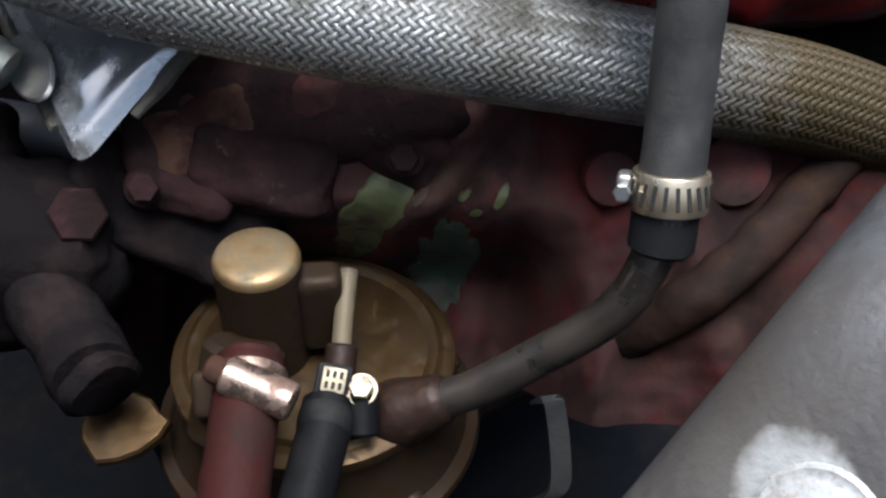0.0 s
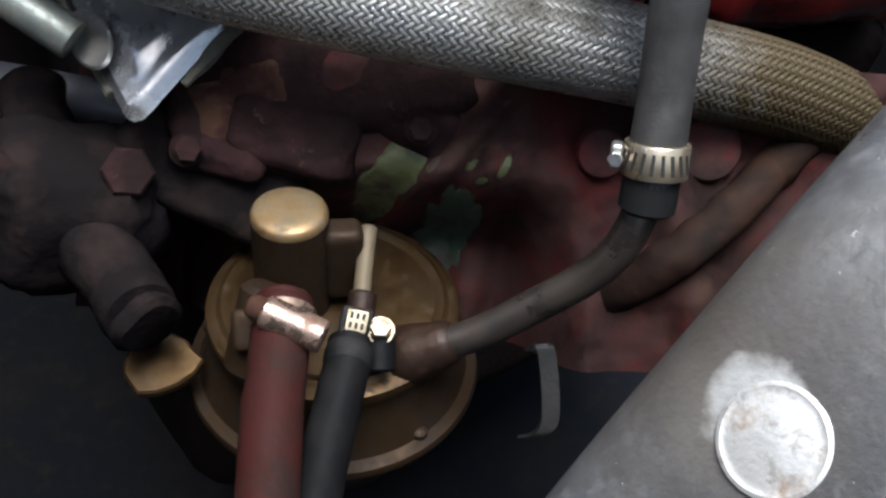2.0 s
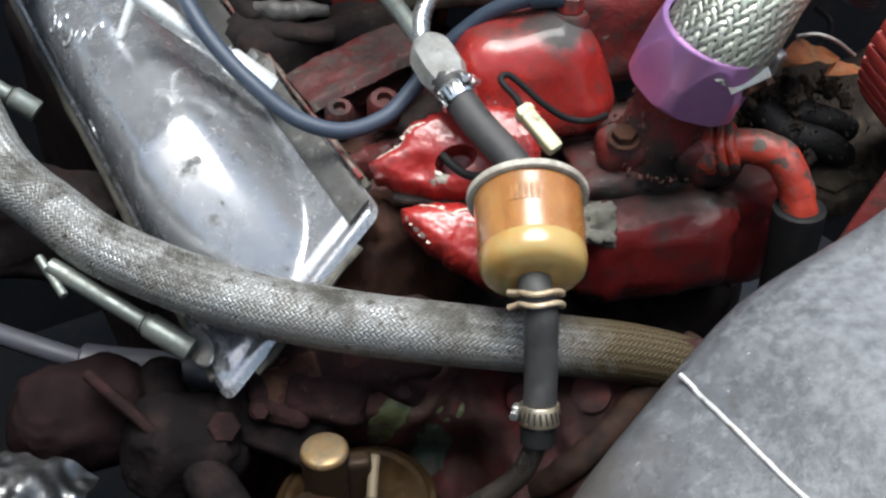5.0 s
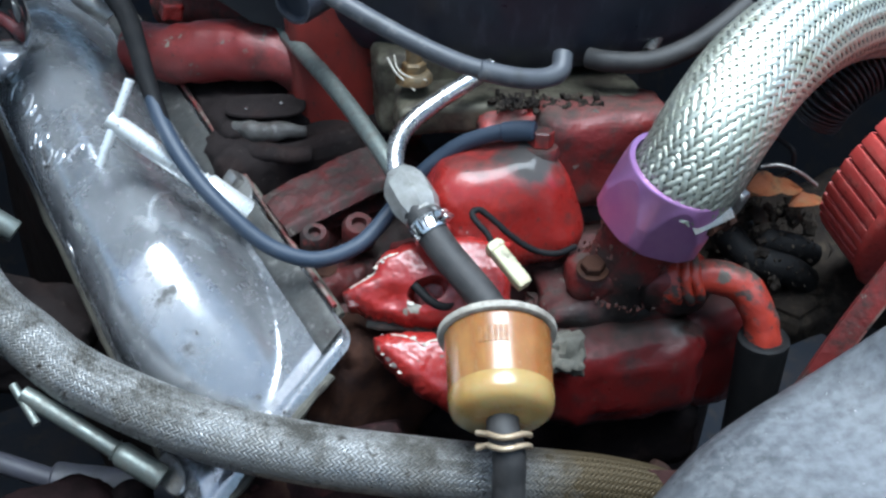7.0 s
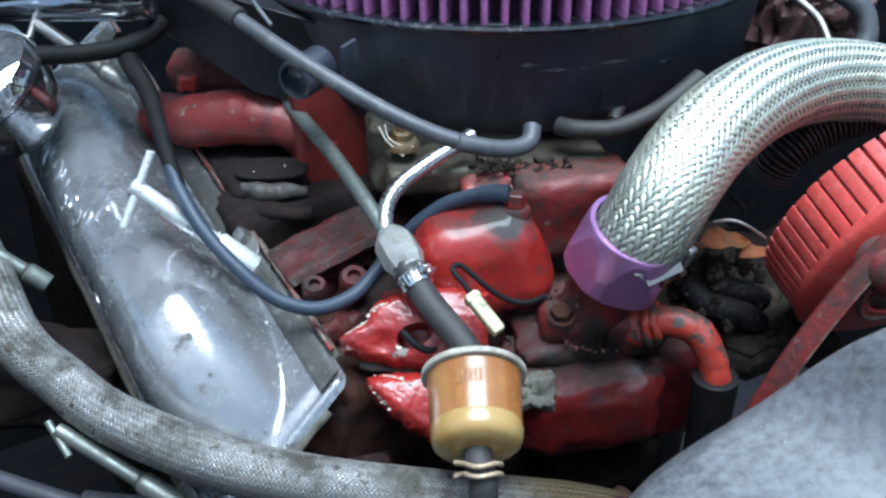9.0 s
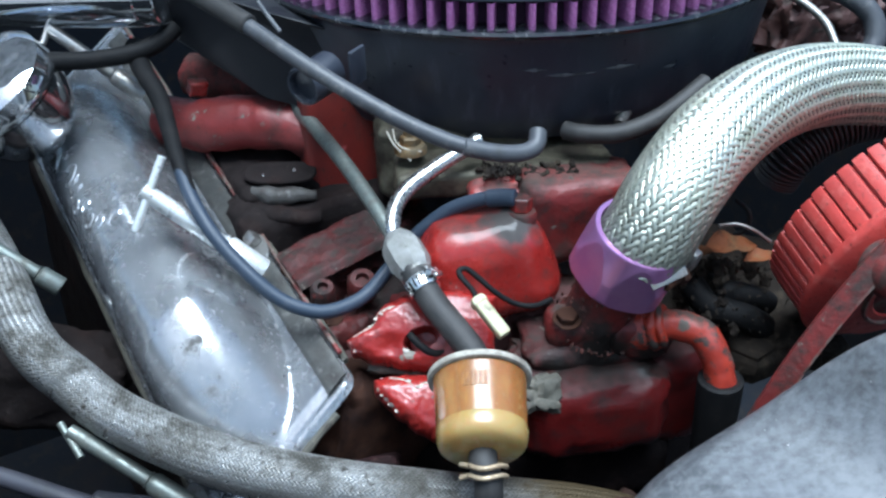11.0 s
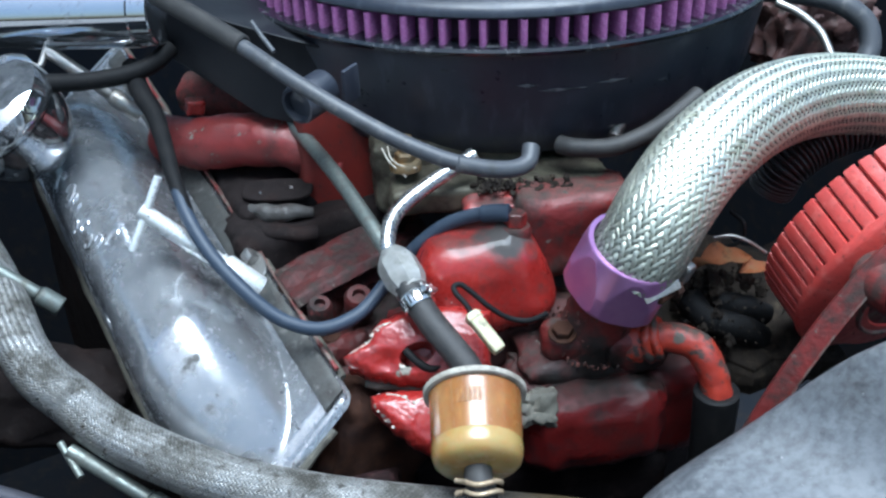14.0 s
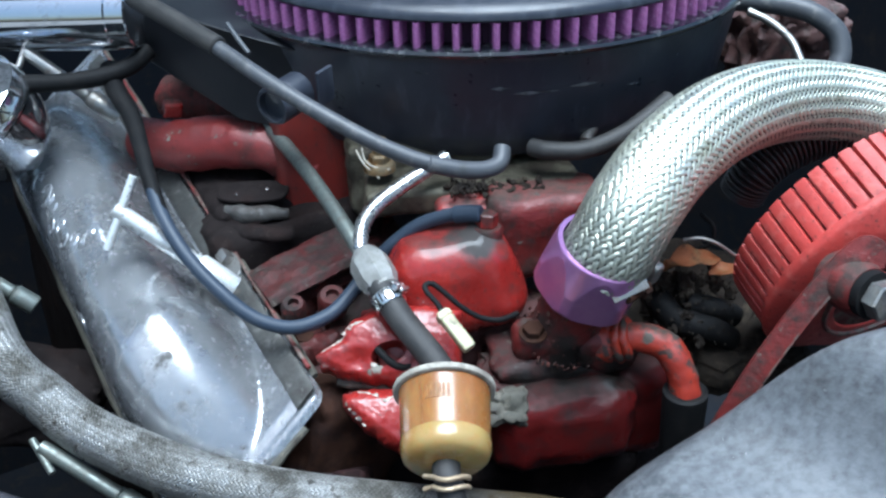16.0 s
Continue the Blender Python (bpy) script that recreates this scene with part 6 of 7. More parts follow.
    lump("rear_deck", (0.0771, 0.5306, 0.1774), (0.075, 0.04, 0.055), "red_dull", (0, 0, 10), 0.010, 0.0018, parent=ob)
    lump("rear_shelf", (0.0557, 0.5342, 0.1956), (0.09, 0.03, 0.012), "red_flake", (20, 0, 8), 0.004, 0.0018, parent=ob)
    return ob


intake()


def crossover():
    ob = thing("water_crossover", (0.0265, 0.4814, 0.1660), "glossy red domed casting with chipped paint", "engine casting")
    m = axes(V((0.0212, 0.4915, 0.1638)), V((-0.20, -0.06, 1.0)), (1.0, 0.18, 0.21))
    part("dome", rbox(m, (0.087, 0.062, 0.066), 0.022, 22, rough=0.0020, freq=40, taper=0.80), "red", ob)
    t = V((0.0420, 0.4902, 0.1963))
    part("plug_seat", lathe(axes(t, (0.05, 0.1, 1)), [(0, -0.004), (0.0095, -0.004), (0.0098, 0.001), (0.0085, 0.003), (0, 0.003)], 28), "red_dull", ob)
    part("plug_nut", plate(axes(t + V((0, 0, 0.003)), (0.05, 0.1, 1)), hex_prof(0.0066), 0.0085, 0.0008), "red_flake", ob)
    return ob


crossover()
for spot, size, tint in (((0.0052, 0.4596, 0.1652), 0.0017, (0.45, 0.43, 0.40)), ((0.0085, 0.4598, 0.1683), 0.0016, (0.45, 0.43, 0.40)), ((0.0281, 0.4644, 0.1837), 0.0016, (0.30, 0.28, 0.23)), ((0.0393, 0.4654, 0.1814), 0.0013, (0.25, 0.23, 0.19)), ((-0.0015, 0.4625, 0.1846), 0.0018, (0.13, 0.12, 0.10))):
    tone_spot(M["red"], spot, size, tint, 0.5, 0.05, 0.0005, 220.0, 0.0045)
tone_spot(M["red"], (0.036, 0.482, 0.199), 0.013, (0.034, 0.028, 0.025), 0.75, 0.0, 0.010, 90.0, 0.032)


BO, BX, BY = V((-0.026, 0.415, 0.124)), V((1, 0, 0)), V((0, 0.7071, 0.7071))
BZ = BX.cross(BY)


def ridge(p, q, a, b, r, high):
    """A rounded bar from a to b."""
    d = V((b[0] - a[0], b[1] - a[1]))
    w = V((p - a[0], q - a[1]))
    t = max(0.0, min(1.0, w.dot(d) / d.length_squared))
    x = (w - d * t).length / r
    return high * math.sqrt(1 - x * x) if x < 1 else 0.0


def inside(p, q, poly):
    """How far a place lies inside an outline; below zero outside."""
    best, odd = 1.0, False
    for (ax, ay), (bx, by) in zip(poly, poly[1:] + poly[:1]):
        dx, dy = bx - ax, by - ay
        t = max(0.0, min(1.0, ((p - ax) * dx + (q - ay) * dy) / (dx * dx + dy * dy)))
        best = min(best, math.hypot(p - ax - dx * t, q - ay - dy * t))
        if (ay > q) != (by > q) and p < (bx - ax) * (q - ay) / (by - ay) + ax:
            odd = not odd
    return best if odd else -best


UPPER_ARM = [(-0.0295, 0.0300), (-0.0272, 0.0225), (-0.0150, 0.0180), (0.0020, 0.0145), (0.0260, 0.0135), (0.0540, 0.0130), (0.0540, 0.0560), (0.0340, 0.0600), (0.0150, 0.0600), (0.0000, 0.0560), (-0.0090, 0.0515), (-0.0135, 0.0455), (-0.0150, 0.0405), (-0.0210, 0.0365)]
LOWER_ARM = [(-0.0150, 0.0085), (-0.0130, -0.0005), (0.0010, -0.0130), (0.0165, -0.0235), (0.0340, -0.0330), (0.0540, -0.0360), (0.0540, 0.0110), (0.0260, 0.0110), (0.0000, 0.0112)]


def bracket_height(p, q):
    """The two arms of the bracket with the ledge between them and the bolt hole in the upper one."""
    w = BO + BX * p + BY * q
    rag = 0.0011 * noise.noise(w * 150) + 0.0006 * noise.noise(w * 400)
    h = -0.0150
    for poly, r, top, crown, mid in ((UPPER_ARM, 0.0070, 0.0005, 0.0050, 0.041), (LOWER_ARM, 0.0080, 0.0020, 0.0040, -0.006)):
        d = inside(p, q, poly) + rag
        if d > 0:
            x = min(1.0, d / r)
            h = max(h, top + crown * (1 - ((q - mid) / 0.026) ** 2) - r * 1.6 * (1 - math.sqrt(1 - (1 - x) ** 2)))
    # dent that runs down the upper arm to the hole
    h -= 0.0035 * ease(1 - math.hypot((p + 0.004) / 0.012, (q - 0.026) / 0.010))
    x = math.hypot((p - 0.0125) / 0.0088, (q - 0.0305 - 0.25 * (p - 0.0125)) / 0.0058)
    h -= 0.014 * ease((1.15 - x) / 0.28)
    return h + 0.0011 * noise.noise(w * 55) + 0.0005 * noise.noise(w * 170) + 0.0002 * noise.noise(w * 420)


def on_bracket(a, b, lift=0.0):
    return BO + BX * a + BY * b + BZ * (bracket_height(a, b) + lift)


for a, b, size, tint in ((0.0060, 0.0225, 0.0040, (0.24, 0.22, 0.18)), (0.0020, 0.0205, 0.0020, (0.16, 0.15, 0.12)), (0.0250, 0.0150, 0.0018, (0.24, 0.22, 0.18)), (-0.0065, -0.0030, 0.0022, (0.36, 0.31, 0.27)), (-0.0030, -0.0068, 0.0020, (0.36, 0.31, 0.27)), (-0.0105, 0.0020, 0.0014, (0.22, 0.20, 0.16)), (0.0200, -0.0020, 0.0012, (0.12, 0.11, 0.09)), (-0.0100, 0.0440, 0.0014, (0.42, 0.38, 0.33))):
    spot = on_bracket(a, b)
    tone_spot(M["bracket_paint"], spot, size, tint, 0.65, 0.05, 0.0006, 180.0, 0.007)


def front_bracket():
    ob = thing("front_bracket", (-0.0277, 0.4481, 0.1322), "red cast bracket with flaking paint and bare edges", "engine bracket")
    b = cast_sheet(BO, BX, BY, -0.032, 0.056, -0.038, 0.062, 190, 210, bracket_height)
    part("casting", b, "bracket_paint", ob)
    part("hook_wire", tube([(-0.0224, 0.4383, 0.1510), (-0.0125, 0.4307, 0.1448), (-0.0045, 0.4294, 0.1418), (0.0017, 0.4328, 0.1433)], 0.0022, 10, 6), "rubber_dark", ob)
    part("ledge", tube([on_bracket(-0.018 + 0.006 * k, 0.0170 - 0.0008 * k if k < 7 else 0.0122, 0.0) + BZ * 0.0 for k in range(9)], 0.0024, 8, 4, wobble=0.0010), "gasket", ob, "grey-green dirty ledge between the arms")
    # curled paint flakes and torn paint along the broken edges
    rnd = random.Random(11)
    b = bmesh.new()
    for a, c in ((-0.0129, 0.0420), (-0.0105, 0.0446), (-0.0160, 0.0372), (0.0112, 0.0040), (0.0060, 0.0068), (-0.0085, -0.0010), (-0.0045, -0.0060), (0.0000, -0.0095), (0.0040, 0.0240), (0.0240, 0.0160)):
        m = axes(on_bracket(a, c, 0.0), BZ + V((rnd.uniform(-.3, .3), 0, rnd.uniform(-.3, .3))))
        s = rnd.uniform(0.0008, 0.0018)
        out = [(s * (1 + .4 * rnd.uniform(-1, 1)) * math.cos(k), 0.6 * s * (1 + .4 * rnd.uniform(-1, 1)) * math.sin(k)) for k in [2 * math.pi * i / 9 for i in range(9)]]
        add_plate(b, m, out, 0.0007, 0.0001)
    f = part("paint_flake", b, "pale_edge", ob, "curled pale paint flakes")
    f["kind"] = "stuff"
    for pts in (((-0.0255, 0.0312), (-0.0197, 0.0345), (-0.0140, 0.0392), (-0.0124, 0.0440), (-0.0075, 0.0468), (-0.0024, 0.0486)), ((-0.0051, 0.0090), (0.0015, 0.0080), (0.0063, 0.0062), (0.0112, 0.0028), (0.0147, 0.0056), (0.0224, 0.0070))):
        line = smooth_line([(a, c, 0.0) for a, c in pts], 5)
        b = bmesh.new()
        prev = None
        for i, p in enumerate(line):
            w = 0.0002 + 0.0011 * abs(noise.noise((p.x * 420, p.y * 420, 7.0)))
            row = [b.verts.new(on_bracket(p.x + o * w * 0.5, p.y - o * w, 0.0003 + 0.0004 * (o < 0))) for o in (-1, 1)] + [b.verts.new(on_bracket(p.x, p.y, -0.0006))]
            if prev:
                for k in range(3):
                    b.faces.new((prev[k], prev[(k + 1) % 3], row[(k + 1) % 3], row[k]))
            prev = row
        bmesh.ops.recalc_face_normals(b, faces=b.faces[:])
        part("torn_edge", b, "pale_edge", ob, "pale torn paint edge")


def front_deck_height(p, q):
    h = 0.0
    for a, b, r, high in (((-0.040, 0.000), (-0.020, 0.045), 0.010, 0.012), ((-0.015, 0.020), (0.020, 0.050), 0.014, 0.016), ((0.010, -0.010), (0.045, 0.010), 0.012, 0.012), ((-0.030, -0.016), (0.000, -0.012), 0.009, 0.010), ((0.020, 0.030), (0.060, 0.045), 0.012, 0.010)):
        k = ridge(p, q, a, b, r, high)
        h = max(h, k) + 0.15 * min(h, k)
    w = V((p, q, 0.3))
    return h + 0.004 * noise.noise(w * 40) + 0.0016 * noise.noise(w * 110) + 0.0006 * noise.noise(w * 320) - 0.006


def front_deck():
    """The grimy end of the head and block between the valve cover and the red dome."""
    ob = thing("cylinder_head", (-0.06, 0.49, 0.11), "grimy dark red end of the cylinder head", "cylinder head")
    part("casting", cast_sheet((-0.058, 0.492, 0.130), LAT, AFT * 0.93 + V((0, 0, 0.36)), -0.045, 0.085, -0.040, 0.085, 130, 130, front_deck_height, 0.012), "deck_paint", ob)
    for a, b, r in ((-0.018, -0.006, 0.0062), (0.012, 0.012, 0.0068), (-0.026, 0.036, 0.0058)):
        up = LAT.cross(AFT * 0.93 + V((0, 0, 0.36))).normalized()
        at = V((-0.058, 0.492, 0.130)) + LAT * a + (AFT * 0.93 + V((0, 0, 0.36))).normalized() * b + up * (front_deck_height(a, b) + 0.0004)
        bolt(at, up, r, "rust", "grimy hex bolt in the cylinder head", r * 0.8)


front_deck()


def water_pump():
    ob = thing("water_pump", (0.0858, 0.4533, 0.0913), "red painted water pump housing, grimy, shade in its tone", "water pump")
    lump("housing", (0.0845, 0.4576, 0.0887), (0.092, 0.055, 0.058), "red_shaded", (0, 0, 12), 0.020, 0.0020, cuts=12, parent=ob)
    lump("top_ridge", (0.0789, 0.4619, 0.1110), (0.085, 0.034, 0.016), "deck_paint", (12, 3, 8), 0.007, 0.0034, freq=110, parent=ob)
    lump("gasket_tab", (0.0530, 0.4310, 0.1125), (0.023, 0.011, 0.019), "gasket", (-38, 14, 12), 0.0055, 0.0034, freq=140, parent=ob, label="torn grey gasket tab")
    lump("snout", (0.1308, 0.4840, 0.0807), (0.06, 0.05, 0.07), "red_shaded", (0, 0, 20), 0.018, 0.002, parent=ob)
    # lower case in the near-black tone that stands for shade
    lump("lower_case", (0.0560, 0.4670, 0.0367), (0.16, 0.05, 0.05), "shaded_iron", (0, 0, 8), 0.015, 0.002, parent=ob)


def thermostat_housing():
    ob = thing("thermostat_housing", (0.0893, 0.4754, 0.1297), "red painted thermostat housing with a hose neck", "thermostat housing")
    lo, hi = V((0.0857, 0.4736, 0.1309)), V((0.0966, 0.4632, 0.1726))
    ax = hi - lo
    m = axes(lo, ax)
    L = ax.length
    part("neck", lathe(m, [(0, -0.004), (0.0245, -0.004), (0.0228, 0.003), (0.0205, 0.009), (0.0198, L), (0, L)], 44), "red_dull", ob)
    lump("flange", (0.0843, 0.4748, 0.1251), (0.085, 0.048, 0.018), "deck_paint", (8, -3, 10), 0.007, 0.0026, parent=ob)
    lump("bolt_pad", (0.0700, 0.4647, 0.1370), (0.026, 0.026, 0.020), "red_dull", (5, 0, 10), 0.008, 0.001, parent=ob)
    lump("shoulder", (0.1105, 0.4695, 0.1338), (0.040, 0.035, 0.030), "red_dull", (0, 10, 10), 0.010, 0.0016, parent=ob)
    return ob


front_bracket()
water_pump()
thermostat_housing()
# black oil that has crept out round the neck and the pump's joint
for p, r in (((0.092, 0.452, 0.128), 0.012), ((0.118, 0.452, 0.122), 0.008), ((0.062, 0.447, 0.122), 0.006)):
    for key in ("deck_paint", "red_shaded", "red_dull"):
        tone_spot(M[key], p, r, (0.011, 0.009, 0.008), 0.42, 0.0, 0.008, 110.0, 0.022)
bolt((0.0687, 0.4547, 0.1478), V((0.02, -0.25, 1)), 0.0062, "rust", "grimy hex bolt on the thermostat housing", 0.0045)


def neck_grit():
    b = bmesh.new()
    rnd = random.Random(21)
    ax = V((0.0966, 0.4632, 0.1726)) - V((0.0857, 0.4736, 0.1309))
    m = axes(V((0.0857, 0.4736, 0.1309)), ax)
    for k in range(220):
        w = rnd.uniform(0, 2 * math.pi)
        r, h = rnd.choice(((0.0206, rnd.uniform(0.008, 0.040)), (rnd.uniform(0.021, 0.027), rnd.uniform(0.001, 0.006))))
        s = rnd.choice((0.0007, 0.0010, 0.0014, 0.0020))
        add_rbox(b, m @ axes((r * math.cos(w), r * math.sin(w), h), (math.cos(w), math.sin(w), rnd.uniform(-.5, 1))), (s, s * rnd.uniform(1, 2), s * 0.7), s * 0.3, 1, rough=s * 0.5, freq=300)
    tagged(part("rust_crumb", b, "rust_crumb", None), "rusty crumbs and flaked paint round the thermostat neck", "dirt", kind="stuff")


neck_grit()


def bypass_elbow():
    ob = thing("water_elbow", (0.1321, 0.4669, 0.1316), "red painted pipe elbow with worn patches", "pipe elbow")
    pts = [(0.1017, 0.4650, 0.1348), (0.1177, 0.4615, 0.1394), (0.1337, 0.4590, 0.1419), (0.1465, 0.4551, 0.1379), (0.1540, 0.4497, 0.1277), (0.1576, 0.4446, 0.1144), (0.1583, 0.4425, 0.1066)]
    part("pipe", tube(pts, 0.0090, 26, 8, wobble=0.0010), "red_orange", ob)
    a = V(pts[0])
    ax = V(pts[2]) - a
    m = axes(a, ax)
    part("nut", lathe(m, [(0.0, 0.001), (0.0110, 0.001), (0.0140, 0.004), (0.0146, 0.009), (0.0140, 0.014), (0.0118, 0.0160), (0.0, 0.0160)], 36, lobes=6, depth=0.035), "red_orange", ob, "grimy rounded pipe nut")
    for k, r in ((0, 0.0134), (1, 0.0122)):
        ring = [m @ V(((r - 0.0022) * math.cos(w), (r - 0.0022) * math.sin(w), 0.0180 + 0.0050 * k + 0.0008 * math.sin(2 * w + k))) for w in [2 * math.pi * i / 20 for i in range(21)]]
        part("collar", tube(ring, 0.0030, 10, 3, wobble=0.0010), "red_orange", ob)
    b = thing("bypass_hose", (0.1581, 0.4416, 0.1010), "black rubber bypass hose end", "hose")
    mm = axes((0.1573, 0.4433, 0.1163), V((0.1579, 0.4446, 0.0860)) - V((0.1573, 0.4433, 0.1163)))
    part("hose", lathe(mm, [(0.0102, 0.001), (0.0115, 0.0), (0.0130, 0.001), (0.0132, 0.006), (0.0126, 0.03), (0.0126, 0.075), (0.0, 0.075)], 32), "rubber_dark", b)


bypass_elbow()

# ---- cables and small hoses ----
def cable(name, label, pts, r, mat, n=8, category="cable", radii=None):
    ob = thing(name, pts[len(pts) // 2], label, category)
    part("sheath", tube(pts, r, 18, n, radii=radii, wobble=r * 0.02), mat, ob)
    return ob


c = cable("sensor_cable", "blue-grey cable looping from the sensor over the cover rim", [(0.0371, 0.4905, 0.2074), (0.0218, 0.4941, 0.2048), (0.0032, 0.4959, 0.1975), (-0.0124, 0.4955, 0.1859), (-0.0256, 0.4921, 0.1730), (-0.0358, 0.4796, 0.1639), (-0.0478, 0.4634, 0.1568), (-0.0628, 0.4515, 0.1552), (-0.0765, 0.4465, 0.1577), (-0.0938, 0.4475, 0.1651), (-0.1131, 0.4547, 0.1793), (-0.1320, 0.4673, 0.1951), (-0.1474, 0.4848, 0.2109), (-0.1595, 0.5081, 0.2246), (-0.1708, 0.5343, 0.2351), (-0.1808, 0.5556, 0.2431), (-0.1956, 0.5771, 0.2519), (-0.2080, 0.6060, 0.2560)], 0.0042, "wire_blue")
part("sleeve", tube([(-0.1474, 0.4848, 0.2109), (-0.1595, 0.5081, 0.2246), (-0.1708, 0.5343, 0.2351), (-0.1808, 0.5556, 0.2431), (-0.1956, 0.5771, 0.2519), (-0.2080, 0.6060, 0.2560)], 0.005, 18, 8, radii=[0.0042, 0.0047, 0.0052, 0.0058, 0.0064, 0.0066]), "rubber_dark", c, "black outer sleeve")
part("terminal_boot", tube([(0.0384, 0.4896, 0.2078), (0.0305, 0.4920, 0.2066), (0.0235, 0.4937, 0.2050)], 0.0052, 16, 4), "wire_blue", c)
cable("black_hose", "black rubber hose crossing above the valve cover", [(-0.2867, 0.5644, 0.2575), (-0.2581, 0.5672, 0.2600), (-0.2304, 0.5706, 0.2596), (-0.2076, 0.5788, 0.2598), (-0.1901, 0.5893, 0.2627), (-0.1798, 0.6047, 0.2687)], 0.0058, "rubber_dark", category="hose")
v = cable("vacuum_hose", "grey vacuum hose in front of the air cleaner", [(-0.1676, 0.5758, 0.3079), (-0.1399, 0.5529, 0.3017), (-0.1123, 0.5313, 0.2938), (-0.0831, 0.5103, 0.2827), (-0.0530, 0.4951, 0.2698), (-0.0241, 0.4848, 0.2573), (0.0025, 0.4802, 0.2469), (0.0259, 0.4811, 0.2405), (0.0417, 0.4861, 0.2377), (0.0497, 0.4919, 0.2392), (0.0514, 0.4979, 0.2435)], 0.0046, "vac", category="hose")
part("sleeve", tube([(-0.1762, 0.5827, 0.3106), (-0.1481, 0.5596, 0.3042), (-0.1142, 0.5331, 0.2952)], 0.0062, 16, 6), "rubber", v, "thicker black rubber sleeve")
part("metal_end", tube([(0.0104, 0.4788, 0.2447), (0.0275, 0.4810, 0.2401), (0.0411, 0.4860, 0.2377), (0.0494, 0.4919, 0.2392), (0.0511, 0.4988, 0.2451)], 0.0050, 16, 6), "vac", v, "smooth grey end of the hose")
cable("tie_tail", "cut cable tie tail on the vacuum hose", [(-0.1093, 0.5427, 0.3056), (-0.1022, 0.5339, 0.2996), (-0.0950, 0.5271, 0.2930)], 0.0014, "vac", 4)
cable("coolant_hose", "dark rubber hose behind the braided hose", [(0.0700, 0.5470, 0.2240), (0.0798, 0.5411, 0.2245), (0.1006, 0.5412, 0.2244), (0.1216, 0.5474, 0.2295), (0.1394, 0.5565, 0.2379), (0.1560, 0.5681, 0.2469)], 0.0058, "rubber", category="hose")
cable("heater_hose", "grey hose at the back of the engine bay", [(0.2278, 0.7493, 0.2559), (0.2554, 0.7394, 0.2563), (0.2823, 0.7273, 0.2531), (0.3025, 0.7208, 0.2399), (0.3067, 0.7126, 0.2251), (0.3025, 0.7062, 0.2142)], 0.0080, "vac", category="hose")
cable("silver_pipe", "thin silver pipe at the back of the engine bay", [(0.2354, 0.7159, 0.2571), (0.2507, 0.7074, 0.2511), (0.2637, 0.6965, 0.2409), (0.2696, 0.6842, 0.2288)], 0.0030, "steel", category="pipe")
cable("thin_wire", "thin dark wire hanging under the hose", [(0.1628, 0.5162, 0.1752), (0.1732, 0.5171, 0.1759), (0.1836, 0.5157, 0.1726), (0.1951, 0.5171, 0.1638)], 0.0012, "steel")
cable("thin_wire", "thin dark wire hanging under the hose", [(0.1753, 0.5332, 0.1838), (0.1819, 0.5256, 0.1799), (0.1816, 0.5247, 0.1684), (0.1709, 0.5261, 0.1615)], 0.0014, "rubber_dark")


cable("thin_wire", "thin pale wire beside the carburettor stud", [(-0.0384, 0.5399, 0.2258), (-0.0339, 0.5335, 0.2203), (-0.0289, 0.5304, 0.2164), (-0.0234, 0.5282, 0.2120)], 0.0006, "cream")
cable("thin_wire", "thin pale wire beside the carburettor stud", [(-0.0348, 0.5398, 0.2273), (-0.0324, 0.5334, 0.2219), (-0.0261, 0.5306, 0.2185), (-0.0172, 0.5312, 0.2167)], 0.0005, "cream")


def connector():
    a, b = V((0.0168, 0.4338, 0.1761)), V((0.0330, 0.4177, 0.1626))
    ob = thing("wire_connector", a, "yellowed nylon wire connector on a looped wire", "connector")
    m = axes((a + b) / 2, b - a, V((1, 0.5, 0.2)))
    part("shell", rbox(m, (0.0076, 0.0072, (b - a).length), 0.0014, 4), "connector", ob)
    part("collar", rbox(m @ Matrix.Translation((0, 0, -(b - a).length * 0.38)), (0.0086, 0.0080, 0.004), 0.001, 2), "connector", ob)
    part("key", rbox(m @ Matrix.Translation((0.0, -0.0040, 0.002)), (0.0030, 0.0016, 0.018), 0.0006, 2), "connector", ob)
    part("wire", tube([(0.0177, 0.4332, 0.1750), (0.0149, 0.4367, 0.1794), (0.0092, 0.4413, 0.1839), (0.0078, 0.4448, 0.1861), (0.0115, 0.4472, 0.1861), (0.0177, 0.4461, 0.1816), (0.0274, 0.4441, 0.1732), (0.0384, 0.4448, 0.1653), (0.0496, 0.4479, 0.1617), (0.0595, 0.4567, 0.1602)], 0.0016, 12, 8), "rubber_dark", ob, "dark looped wire")


connector()


def ribbed_tube():
    ob = thing("corrugated_tube", (0.2348, 0.5946, 0.1856), "black corrugated plastic tube under the hose", "corrugated tube")
    pts = [(0.2170, 0.6000, 0.1660), (0.2230, 0.5975, 0.1815), (0.2400, 0.6033, 0.1945), (0.2633, 0.6088, 0.2035), (0.2890, 0.6126, 0.2075), (0.3150, 0.6150, 0.2090)]
    part("tube", tube(pts, 0.0135, 24, 8), "rubber_dark", ob)
    for p, x, y, t in frames_along(smooth_line(pts, 7)):
        part("rib", lathe(axes(p, t, x), [(0.0133, -0.0012), (0.0158, -0.0007), (0.0161, 0.0), (0.0158, 0.0007), (0.0133, 0.0012)], 24), "tube_plastic", ob)


ribbed_tube()


